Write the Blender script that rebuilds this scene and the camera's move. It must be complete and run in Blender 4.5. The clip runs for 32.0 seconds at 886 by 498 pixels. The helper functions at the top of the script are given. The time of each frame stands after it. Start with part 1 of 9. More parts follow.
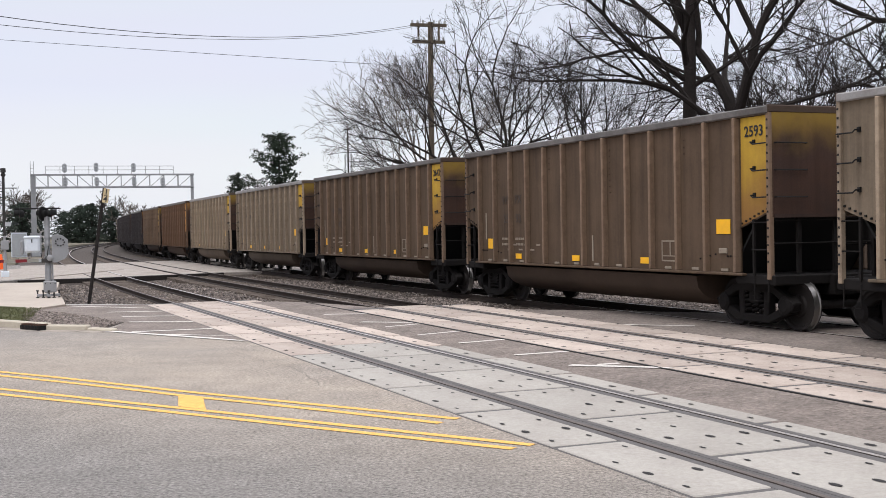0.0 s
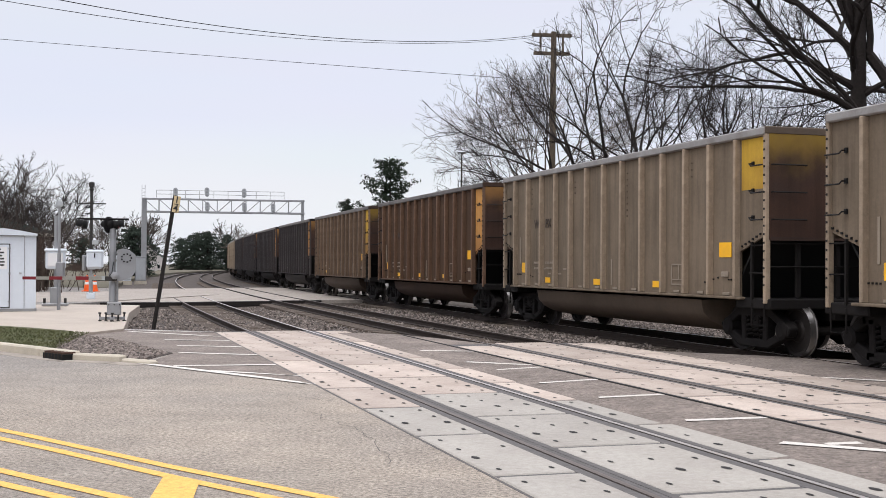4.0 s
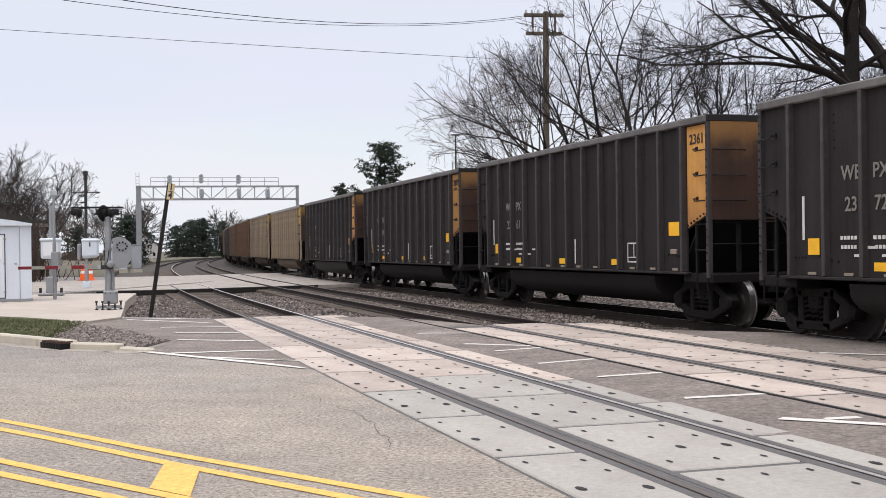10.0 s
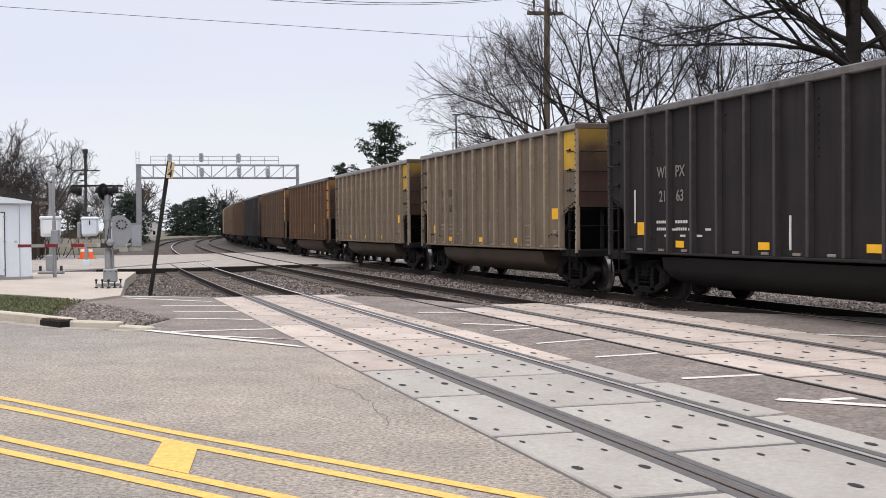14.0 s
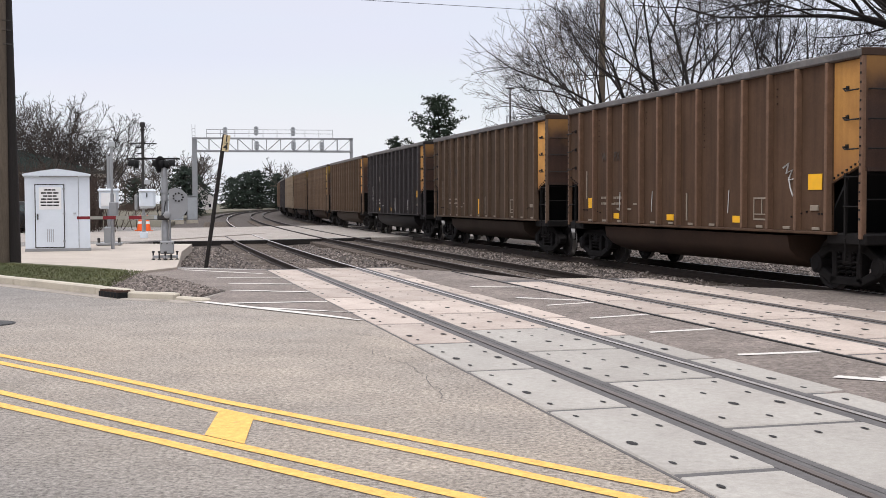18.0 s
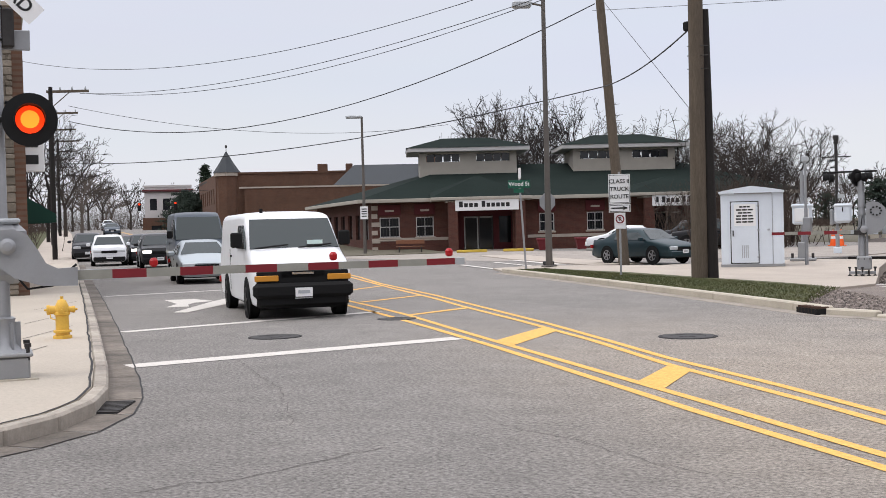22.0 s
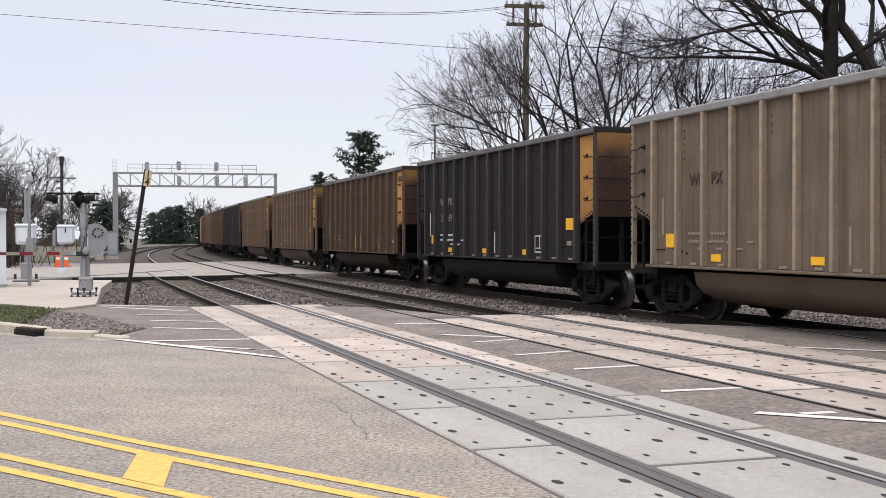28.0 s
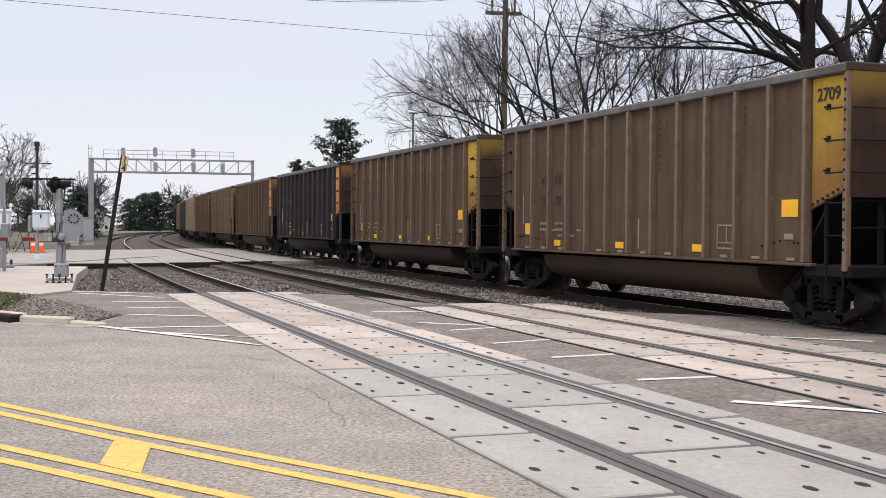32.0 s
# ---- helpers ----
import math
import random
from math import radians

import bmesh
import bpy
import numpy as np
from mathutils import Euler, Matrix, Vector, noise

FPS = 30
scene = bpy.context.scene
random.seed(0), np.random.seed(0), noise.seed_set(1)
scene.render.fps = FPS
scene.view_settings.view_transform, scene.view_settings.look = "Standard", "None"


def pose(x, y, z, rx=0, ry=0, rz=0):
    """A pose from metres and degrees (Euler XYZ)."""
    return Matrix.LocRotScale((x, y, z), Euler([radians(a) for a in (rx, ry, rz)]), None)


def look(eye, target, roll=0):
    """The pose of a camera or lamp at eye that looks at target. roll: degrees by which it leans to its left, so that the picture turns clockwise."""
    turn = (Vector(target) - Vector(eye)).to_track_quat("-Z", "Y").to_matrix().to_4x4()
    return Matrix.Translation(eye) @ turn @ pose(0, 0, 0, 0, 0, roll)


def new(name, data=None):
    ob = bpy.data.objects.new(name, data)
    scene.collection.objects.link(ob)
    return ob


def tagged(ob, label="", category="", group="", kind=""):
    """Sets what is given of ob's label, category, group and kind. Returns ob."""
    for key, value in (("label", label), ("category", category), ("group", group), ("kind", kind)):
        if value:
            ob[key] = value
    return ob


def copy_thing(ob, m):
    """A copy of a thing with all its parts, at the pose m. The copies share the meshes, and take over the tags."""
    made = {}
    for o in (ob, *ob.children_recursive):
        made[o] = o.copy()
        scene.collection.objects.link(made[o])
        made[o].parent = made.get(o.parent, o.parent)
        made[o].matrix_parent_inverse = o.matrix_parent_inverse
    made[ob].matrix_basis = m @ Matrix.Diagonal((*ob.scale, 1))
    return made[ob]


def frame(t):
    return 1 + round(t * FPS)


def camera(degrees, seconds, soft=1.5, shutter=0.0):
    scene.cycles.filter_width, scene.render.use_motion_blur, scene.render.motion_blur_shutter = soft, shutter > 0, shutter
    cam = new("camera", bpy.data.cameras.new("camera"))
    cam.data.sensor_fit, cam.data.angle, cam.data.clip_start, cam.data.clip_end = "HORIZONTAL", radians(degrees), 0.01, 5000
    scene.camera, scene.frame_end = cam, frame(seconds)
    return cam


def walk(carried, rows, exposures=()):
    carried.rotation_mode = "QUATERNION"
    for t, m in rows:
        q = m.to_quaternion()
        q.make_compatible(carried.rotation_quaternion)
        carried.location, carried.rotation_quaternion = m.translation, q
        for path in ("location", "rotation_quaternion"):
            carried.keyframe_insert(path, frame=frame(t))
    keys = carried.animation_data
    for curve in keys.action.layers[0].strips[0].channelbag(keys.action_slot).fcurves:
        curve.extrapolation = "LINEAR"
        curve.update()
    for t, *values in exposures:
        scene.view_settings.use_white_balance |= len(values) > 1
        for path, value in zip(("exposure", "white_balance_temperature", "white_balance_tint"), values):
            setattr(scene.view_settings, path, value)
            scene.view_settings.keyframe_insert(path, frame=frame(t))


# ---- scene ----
cam = camera(41.23, 32.0, soft=0.85)
PATH = [
    (0.0, -0.126, -5.660, 2.010, 89.00, 0.97, -4.43),
    (0.5, -0.040, -4.500, 1.920, 89.07, 0.67, -3.42),
    (1.0, 0.000, -3.457, 1.846, 89.11, 0.27, -2.43),
    (1.5, 0.055, -1.060, 1.712, 89.00, -0.17, -1.07),
    (2.0, 0.025, -0.010, 1.654, 89.09, -0.45, 0.06),
    (2.5, 0.013, -0.008, 1.660, 89.46, -0.42, 0.99),
    (3.0, 0.021, -0.020, 1.659, 89.95, -0.39, 1.22),
    (3.5, 0.027, -0.026, 1.654, 90.43, -0.38, 1.06),
    (5.5, 0.013, 0.013, 1.646, 91.08, -0.11, 1.46),
    (6.0, 0.015, 0.023, 1.643, 90.91, 0.01, 1.51),
    (6.5, 0.017, 0.013, 1.642, 90.63, 0.17, 1.35),
    (7.0, 0.013, 0.016, 1.644, 90.35, 0.28, 1.12),
    (7.5, 0.019, 0.006, 1.646, 90.08, 0.45, 0.93),
    (8.0, 0.021, 0.009, 1.640, 89.97, 0.55, 0.83),
    (8.5, 0.026, -0.003, 1.646, 89.96, 0.63, 0.75),
    (9.0, 0.021, -0.006, 1.648, 90.04, 0.60, 0.73),
    (9.5, 0.020, -0.014, 1.650, 90.04, 0.64, 0.78),
    (10.0, 0.017, -0.003, 1.647, 89.92, 0.68, 0.89),
    (10.5, 0.018, -0.010, 1.644, 89.73, 0.76, 0.98),
    (11.0, 0.017, -0.020, 1.648, 89.52, 0.81, 1.08),
    (11.5, 0.019, -0.019, 1.646, 89.37, 0.73, 1.10),
    (12.0, 0.023, -0.026, 1.648, 89.27, 0.63, 1.04),
    (12.5, 0.026, -0.019, 1.644, 89.22, 0.52, 0.97),
    (13.0, 0.027, -0.008, 1.644, 89.14, 0.46, 0.92),
    (13.5, 0.030, -0.014, 1.646, 89.05, 0.44, 0.91),
    (15.5, 0.031, -0.010, 1.645, 88.47, 0.28, 0.87),
    (16.0, 0.028, -0.007, 1.642, 88.26, 0.25, 0.90),
    (16.5, 0.029, -0.002, 1.642, 88.05, 0.23, 1.03),
    (17.0, 0.021, 0.011, 1.642, 87.87, 0.18, 1.40),
    (17.5, 0.020, 0.019, 1.639, 87.77, 0.14, 2.12),
    (18.0, 0.017, 0.007, 1.641, 87.69, 0.17, 3.48),
    (18.5, -0.005, -0.003, 1.643, 87.69, 0.16, 5.65),
    (19.0, -0.004, -0.016, 1.647, 87.75, 0.23, 8.80),
    (19.5, -0.009, -0.038, 1.646, 87.91, 0.34, 13.14),
    (20.0, -0.031, -0.037, 1.644, 88.08, 0.45, 17.54),
    (20.5, -0.045, -0.041, 1.646, 88.25, 0.66, 22.54),
    (21.0, -0.056, -0.046, 1.646, 88.46, 0.96, 27.51),
    (21.5, -0.069, -0.032, 1.643, 88.68, 1.22, 32.06),
    (22.0, -0.097, -0.038, 1.650, 88.92, 1.47, 36.12),
    (22.5, -0.102, -0.042, 1.657, 89.08, 1.68, 38.45),
    (23.0, -0.098, -0.040, 1.654, 89.02, 1.76, 38.26),
    (23.5, -0.076, -0.041, 1.653, 88.69, 1.63, 34.32),
    (24.0, -0.042, -0.041, 1.656, 88.32, 1.26, 26.91),
    (24.5, -0.018, -0.013, 1.659, 88.08, 0.76, 17.25),
    (25.0, 0.002, 0.028, 1.656, 88.13, 0.57, 9.64),
    (25.5, 0.007, 0.053, 1.655, 88.29, 0.46, 4.09),
    (26.0, 0.012, 0.062, 1.652, 88.52, 0.47, 1.36),
    (26.5, 0.014, 0.062, 1.650, 88.76, 0.43, 0.34),
    (28.5, 0.010, 0.046, 1.655, 89.50, -0.00, -0.22),
    (29.0, 0.006, 0.042, 1.649, 89.45, -0.04, -0.27),
    (29.5, 0.008, 0.042, 1.649, 89.35, -0.09, -0.27),
    (30.0, 0.005, 0.044, 1.650, 89.25, -0.19, -0.27),
    (30.5, 0.011, 0.038, 1.653, 89.15, -0.25, -0.27),
    (31.0, 0.003, 0.038, 1.653, 89.08, -0.36, -0.35),
    (31.5, 0.004, 0.038, 1.651, 88.99, -0.35, -0.63),
    (32.0, 0.000, 0.039, 1.650, 88.87, -0.34, -1.28),
]
walk(cam, [(r[0], pose(*r[1:])) for r in PATH], [(0.0, 0.0), (18.5, 0.0), (20.5, -0.11), (24.2, -0.11), (25.8, 0.0), (32.0, 0.0)])

# ---- sky and light: an overcast day ----
world = bpy.data.worlds.new("overcast_sky")
scene.world = world
world.use_nodes = True
wn, wl = world.node_tree.nodes, world.node_tree.links
wn.clear()
w_out, w_bg = wn.new("ShaderNodeOutputWorld"), wn.new("ShaderNodeBackground")
w_sky = wn.new("ShaderNodeTexSky")
w_sky.sky_type, w_sky.sun_disc = "NISHITA", False
w_sky.sun_elevation, w_sky.sun_rotation = radians(42), radians(205)
w_co, w_sep, w_ramp = wn.new("ShaderNodeTexCoord"), wn.new("ShaderNodeSeparateXYZ"), wn.new("ShaderNodeValToRGB")
w_noise, w_map = wn.new("ShaderNodeTexNoise"), wn.new("ShaderNodeMapping")
w_map.inputs["Scale"].default_value = (1.2, 1.2, 7.0)
w_noise.inputs["Scale"].default_value, w_noise.inputs["Detail"].default_value = 1.6, 4.0
wl.new(w_co.outputs["Generated"], w_sep.inputs[0])
wl.new(w_co.outputs["Generated"], w_map.inputs[0])
wl.new(w_map.outputs[0], w_noise.inputs["Vector"])
wl.new(w_sep.outputs["Z"], w_ramp.inputs[0])
cr = w_ramp.color_ramp
cr.elements[0].position, cr.elements[0].color = 0.0, (0.86, 0.875, 0.94, 1)
cr.elements[1].position, cr.elements[1].color = 1.0, (2.15, 2.15, 2.3, 1)
for p, c in ((0.05, (0.87, 0.885, 0.96, 1)), (0.12, (0.80, 0.83, 0.95, 1)), (0.25, (0.81, 0.82, 0.955, 1)), (0.5, (1.5, 1.5, 1.65, 1))):
    e = cr.elements.new(p)
    e.color = c
w_mul, w_mix = wn.new("ShaderNodeMix"), wn.new("ShaderNodeMix")
w_mul.data_type, w_mul.blend_type = "RGBA", "MULTIPLY"
w_mul.inputs[0].default_value = 0.10
w_mix.data_type = "RGBA"
w_mix.inputs[0].default_value = 0.006
wl.new(w_ramp.outputs[0], w_mul.inputs[6])
wl.new(w_noise.outputs["Color"], w_mul.inputs[7])
wl.new(w_mul.outputs[2], w_mix.inputs[6])
wl.new(w_sky.outputs[0], w_mix.inputs[7])
wl.new(w_mix.outputs[2], w_bg.inputs[0])
w_bg.inputs[1].default_value = 1.0
wl.new(w_bg.outputs[0], w_out.inputs[0])
sun_data = bpy.data.lights.new("sun", "SUN")
sun_data.energy, sun_data.angle, sun_data.color = 1.0, radians(25), (1.0, 0.95, 0.88)
sun = new("sun", sun_data)
sun.matrix_world = look((0, 0, 40), (14, 18, 0))


# ---- materials ----
def mat(name, color, rough=0.8, metal=0.0, grain=0.0, grain_scale=40.0, stain=0.0, stain_scale=1.5, stain_color=None, bump=0.0,
        spec=0.3, streak=0.0, vary=0.0, glow=0.0, stretch=(1, 1, 1), wear=0.0, wear_color=(0.3, 0.25, 0.2), mottle=0.0, mottle_scale=1.3, islands=0.0):
    """A procedural surface: base colour with fine grain, large stains, vertical streaks and worn patches."""
    m = bpy.data.materials.new(name)
    m.use_nodes = True
    nt, bs = m.node_tree, m.node_tree.nodes["Principled BSDF"]
    N, L = nt.nodes, nt.links
    bs.inputs["Base Color"].default_value = (*color, 1)
    bs.inputs["Roughness"].default_value, bs.inputs["Metallic"].default_value = rough, metal
    bs.inputs["Specular IOR Level"].default_value = spec
    co = N.new("ShaderNodeTexCoord").outputs["Object"]
    if stretch != (1, 1, 1):
        mp = N.new("ShaderNodeMapping")
        mp.inputs["Scale"].default_value = stretch
        L.new(co, mp.inputs[0])
        co = mp.outputs[0]
    rgb = N.new("ShaderNodeRGB")
    rgb.outputs[0].default_value = (*color, 1)
    cur = rgb.outputs[0]

    def noise_tex(scale, detail=4.0, vec=None, rough_=0.6):
        n = N.new("ShaderNodeTexNoise")
        n.inputs["Scale"].default_value, n.inputs["Detail"].default_value, n.inputs["Roughness"].default_value = scale, detail, rough_
        L.new(vec or co, n.inputs["Vector"])
        return n.outputs[0]

    def remap(v, a, b, lo, hi):
        r = N.new("ShaderNodeMapRange")
        for i, x in zip((1, 2, 3, 4), (a, b, lo, hi)):
            r.inputs[i].default_value = x
        L.new(v, r.inputs[0])
        return r.outputs[0]

    def mixin(cur, fac, c, mode="MIX"):
        x = N.new("ShaderNodeMix")
        x.data_type, x.blend_type = "RGBA", mode
        L.new(fac, x.inputs[0])
        L.new(cur, x.inputs[6])
        if isinstance(c, tuple):
            x.inputs[7].default_value = (*c, 1)
        else:
            L.new(c, x.inputs[7])
        return x.outputs[2]

    fine = None
    if stain:
        sc = stain_color or tuple(c * 0.45 for c in color)
        cur = mixin(cur, remap(noise_tex(stain_scale, 6.0), 0.35, 0.75, 0.0, stain), sc)
    if streak:
        mp = N.new("ShaderNodeMapping")
        mp.inputs["Scale"].default_value = (3.0, 3.0, 0.16)
        L.new(co, mp.inputs[0])
        cur = mixin(cur, remap(noise_tex(1.6, 5.0, mp.outputs[0]), 0.42, 0.72, 0.0, streak), tuple(c * 0.35 for c in color))
    if wear:
        cur = mixin(cur, remap(noise_tex(stain_scale * 3.1, 8.0, None, 0.75), 0.58, 0.66, 0.0, wear), wear_color)
    if mottle:
        g = remap(noise_tex(mottle_scale, 5.0, None, 0.7), 0.3, 0.7, 1.0 - mottle, 1.0 + mottle)
        comb = N.new("ShaderNodeCombineColor")
        for i in range(3):
            L.new(g, comb.inputs[i])
        one = N.new("ShaderNodeValue")
        one.outputs[0].default_value = 1.0
        cur = mixin(cur, one.outputs[0], comb.outputs[0], "MULTIPLY")
    if grain:
        fine = noise_tex(grain_scale, 8.0, None, 0.85)
        g = remap(fine, 0.32, 0.68, 1.0 - grain, 1.0 + grain)
        comb = N.new("ShaderNodeCombineColor")
        for i in range(3):
            L.new(g, comb.inputs[i])
        one = N.new("ShaderNodeValue")
        one.outputs[0].default_value = 1.0
        cur = mixin(cur, one.outputs[0], comb.outputs[0], "MULTIPLY")
    if islands:
        gi = N.new("ShaderNodeNewGeometry")
        g = remap(gi.outputs["Random Per Island"], 0.0, 1.0, 1.0 - islands, 1.0 + islands)
        comb = N.new("ShaderNodeCombineColor")
        for i in range(3):
            L.new(g, comb.inputs[i])
        one = N.new("ShaderNodeValue")
        one.outputs[0].default_value = 1.0
        cur = mixin(cur, one.outputs[0], comb.outputs[0], "MULTIPLY")
    if vary:
        oi = N.new("ShaderNodeObjectInfo")
        g = remap(oi.outputs["Random"], 0.0, 1.0, 1.0 - vary, 1.0 + vary)
        comb = N.new("ShaderNodeCombineColor")
        for i in range(3):
            L.new(g, comb.inputs[i])
        one = N.new("ShaderNodeValue")
        one.outputs[0].default_value = 1.0
        cur = mixin(cur, one.outputs[0], comb.outputs[0], "MULTIPLY")
    L.new(cur, bs.inputs["Base Color"])
    if bump:
        bp = N.new("ShaderNodeBump")
        bp.inputs["Strength"].default_value, bp.inputs["Distance"].default_value = bump, 0.02
        L.new(fine if fine is not None else noise_tex(grain_scale), bp.inputs["Height"])
        L.new(bp.outputs[0], bs.inputs["Normal"])
    if glow:
        bs.inputs["Emission Color"].default_value, bs.inputs["Emission Strength"].default_value = (*color, 1), glow
    return m


# ---- geometry helpers ----
class Geo:
    """Collects vertices and faces of one mesh."""

    def __init__(self):
        self.v, self.f = [], []

    def add(self, vs, fs):
        k = len(self.v)
        self.v += [tuple(p) for p in vs]
        self.f += [tuple(i + k for i in q) for q in fs]
        return self

    def box(self, x0, y0, z0, x1, y1, z1, m=None, bev=0.0):
        b = bev
        if b <= 0:
            vs = [Vector((x, y, z)) for z in (z0, z1) for y in (y0, y1) for x in (x0, x1)]
            fs = [(0, 2, 3, 1), (4, 5, 7, 6), (0, 1, 5, 4), (2, 6, 7, 3), (0, 4, 6, 2), (1, 3, 7, 5)]
        else:
            vs, fs = [], []
            for z, i in ((z0, b), (z0 + b, 0), (z1 - b, 0), (z1, b)):
                c = b if i == 0 else b * 1.6
                for x, y in ((x0 + c, y0 + i), (x1 - c, y0 + i), (x1 - i, y0 + c), (x1 - i, y1 - c), (x1 - c, y1 - i), (x0 + c, y1 - i), (x0 + i, y1 - c), (x0 + i, y0 + c)):
                    vs.append(Vector((x, y, z)))
            for r in range(3):
                for i in range(8):
                    j = (i + 1) % 8
                    fs.append((r * 8 + i, r * 8 + j, r * 8 + 8 + j, r * 8 + 8 + i))
            fs += [tuple(range(7, -1, -1)), tuple(range(24, 32))]
        if m is not None:
            vs = [m @ p for p in vs]
        return self.add(vs, fs)

    def prism(self, poly, z0, z1, m=None):
        n = len(poly)
        if sum(poly[i][0] * poly[(i + 1) % n][1] - poly[(i + 1) % n][0] * poly[i][1] for i in range(n)) < 0:
            poly = list(poly)[::-1]
        vs = [Vector((p[0], p[1], z0)) for p in poly] + [Vector((p[0], p[1], z1)) for p in poly]
        if m is not None:
            vs = [m @ p for p in vs]
        fs = [tuple(range(n - 1, -1, -1)), tuple(range(n, 2 * n))] + [(i, (i + 1) % n, n + (i + 1) % n, n + i) for i in range(n)]
        return self.add(vs, fs)

    def tube(self, pts, radii, n=8, cap=True):
        pts = [Vector(p) for p in pts]
        if not isinstance(radii, (list, tuple)):
            radii = [radii] * len(pts)
        vs, fs = [], []
        ref = None
        for i, p in enumerate(pts):
            d = (pts[min(i + 1, len(pts) - 1)] - pts[max(i - 1, 0)]).normalized()
            if ref is None:
                ref = Vector((0, 0, 1)) if abs(d.z) < 0.9 else Vector((1, 0, 0))
            a = d.cross(ref)
            if a.length < 1e-4:
                a = d.cross(Vector((0.3, 1, 0.1)))
            a.normalize()
            b = d.cross(a)
            for k in range(n):
                q = 2 * math.pi * k / n
                vs.append(p + (a * math.cos(q) + b * math.sin(q)) * radii[i])
        for i in range(len(pts) - 1):
            for k in range(n):
                j = (k + 1) % n
                fs.append((i * n + k, i * n + n + k, i * n + n + j, i * n + j))
        if cap:
            fs += [tuple(range(n)), tuple(range((len(pts) - 1) * n + n - 1, (len(pts) - 1) * n - 1, -1))]
        return self.add(vs, fs)

    def cyl(self, p0, p1, r0, r1=None, n=16):
        return self.tube([p0, p1], [r0, r0 if r1 is None else r1], n)

    def lathe(self, prof, n=24, m=None):
        """Profile of (radius, z) turned about z."""
        vs, fs = [], []
        for r, z in prof:
            for k in range(n):
                q = 2 * math.pi * k / n
                vs.append(Vector((r * math.cos(q), r * math.sin(q), z)))
        for i in range(len(prof) - 1):
            for k in range(n):
                j = (k + 1) % n
                fs.append((i * n + k, i * n + j, i * n + n + j, i * n + n + k))
        fs += [tuple(range(n - 1, -1, -1)), tuple(range((len(prof) - 1) * n, len(prof) * n))]
        if m is not None:
            vs = [m @ p for p in vs]
        return self.add(vs, fs)

    def ring(self, r0, r1, h, n=24, m=None):
        """A flat ring of inner radius r0, outer radius r1, standing h high on z = 0."""
        vs, fs = [], []
        for r, z in ((r0, 0.0), (r1, 0.0), (r1, h), (r0, h)):
            vs += [Vector((r * math.cos(2 * math.pi * k / n), r * math.sin(2 * math.pi * k / n), z)) for k in range(n)]
        for i in range(4):
            for k in range(n):
                j, p = (i + 1) % 4, (k + 1) % n
                fs.append((i * n + k, i * n + p, j * n + p, j * n + k))
        if m is not None:
            vs = [m @ p for p in vs]
        return self.add(vs, fs)

    def loft(self, rings, cap=True):
        n = len(rings[0])
        vs = [p for r in rings for p in r]
        fs = []
        for i in range(len(rings) - 1):
            for k in range(n):
                j = (k + 1) % n
                fs.append((i * n + k, i * n + j, i * n + n + j, i * n + n + k))
        if cap:
            fs += [tuple(range(n - 1, -1, -1)), tuple(range((len(rings) - 1) * n, len(rings) * n))]
        return self.add(vs, fs)

    def mesh(self, name, material, smooth=False):
        me = bpy.data.meshes.new(name)
        me.from_pydata([tuple(p) for p in self.v], [], self.f)
        for m in material if isinstance(material, (list, tuple)) else [material]:
            me.materials.append(m)
        if smooth:
            me.polygons.foreach_set("use_smooth", [True] * len(me.polygons))
            me.set_sharp_from_angle(angle=radians(40))
        me.update()
        return me


def part(name, geo, material, parent=None, label="", smooth=False, m=None):
    """One mesh object, under its thing or part."""
    ob = new(name, geo.mesh(name, material, smooth) if isinstance(geo, Geo) else geo)
    if parent is not None:
        ob.parent = parent
    if m is not None:
        ob.matrix_basis = m
    if label:
        ob["label"] = label
    return ob


def thing(name, label, category, m=None, group=""):
    ob = tagged(new(name), label, category, group)
    if m is not None:
        ob.matrix_basis = m
    return ob


def setting(name, geo, material, label, smooth=False):
    return tagged(new(name, geo.mesh(name, material, smooth)), label, name.split("_")[0], "", "structure")


def brick_mat(name, c1, c2, mortar, bw=0.21, bh=0.075):
    """Coursed brick, too far off to build singly: courses in the material, in the wall's own plane."""
    m = mat(name, c1, 0.9, grain=0.3, grain_scale=5, stain=0.6, stain_scale=0.6, stain_color=tuple(c * 0.35 for c in c1), mottle=0.35, mottle_scale=0.9)
    nt = m.node_tree
    bs = nt.nodes["Principled BSDF"]
    br, mp, co = nt.nodes.new("ShaderNodeTexBrick"), nt.nodes.new("ShaderNodeMapping"), nt.nodes.new("ShaderNodeTexCoord")
    mp.inputs["Rotation"].default_value = (radians(90), 0, 0)
    br.inputs["Color1"].default_value, br.inputs["Color2"].default_value, br.inputs["Mortar"].default_value = (*c1, 1), (*c2, 1), (*mortar, 1)
    br.inputs["Scale"].default_value, br.inputs["Brick Width"].default_value, br.inputs["Row Height"].default_value, br.inputs["Mortar Size"].default_value = 1.0, bw, bh, 0.008
    nt.links.new(co.outputs["Object"], mp.inputs[0])
    nt.links.new(mp.outputs[0], br.inputs["Vector"])
    old = bs.inputs["Base Color"].links[0].from_socket
    x = nt.nodes.new("ShaderNodeMix")
    x.data_type, x.blend_type = "RGBA", "MIX"
    x.inputs[0].default_value = 0.6
    nt.links.new(old, x.inputs[6])
    nt.links.new(br.outputs[0], x.inputs[7])
    nt.links.new(x.outputs[2], bs.inputs["Base Color"])
    return m


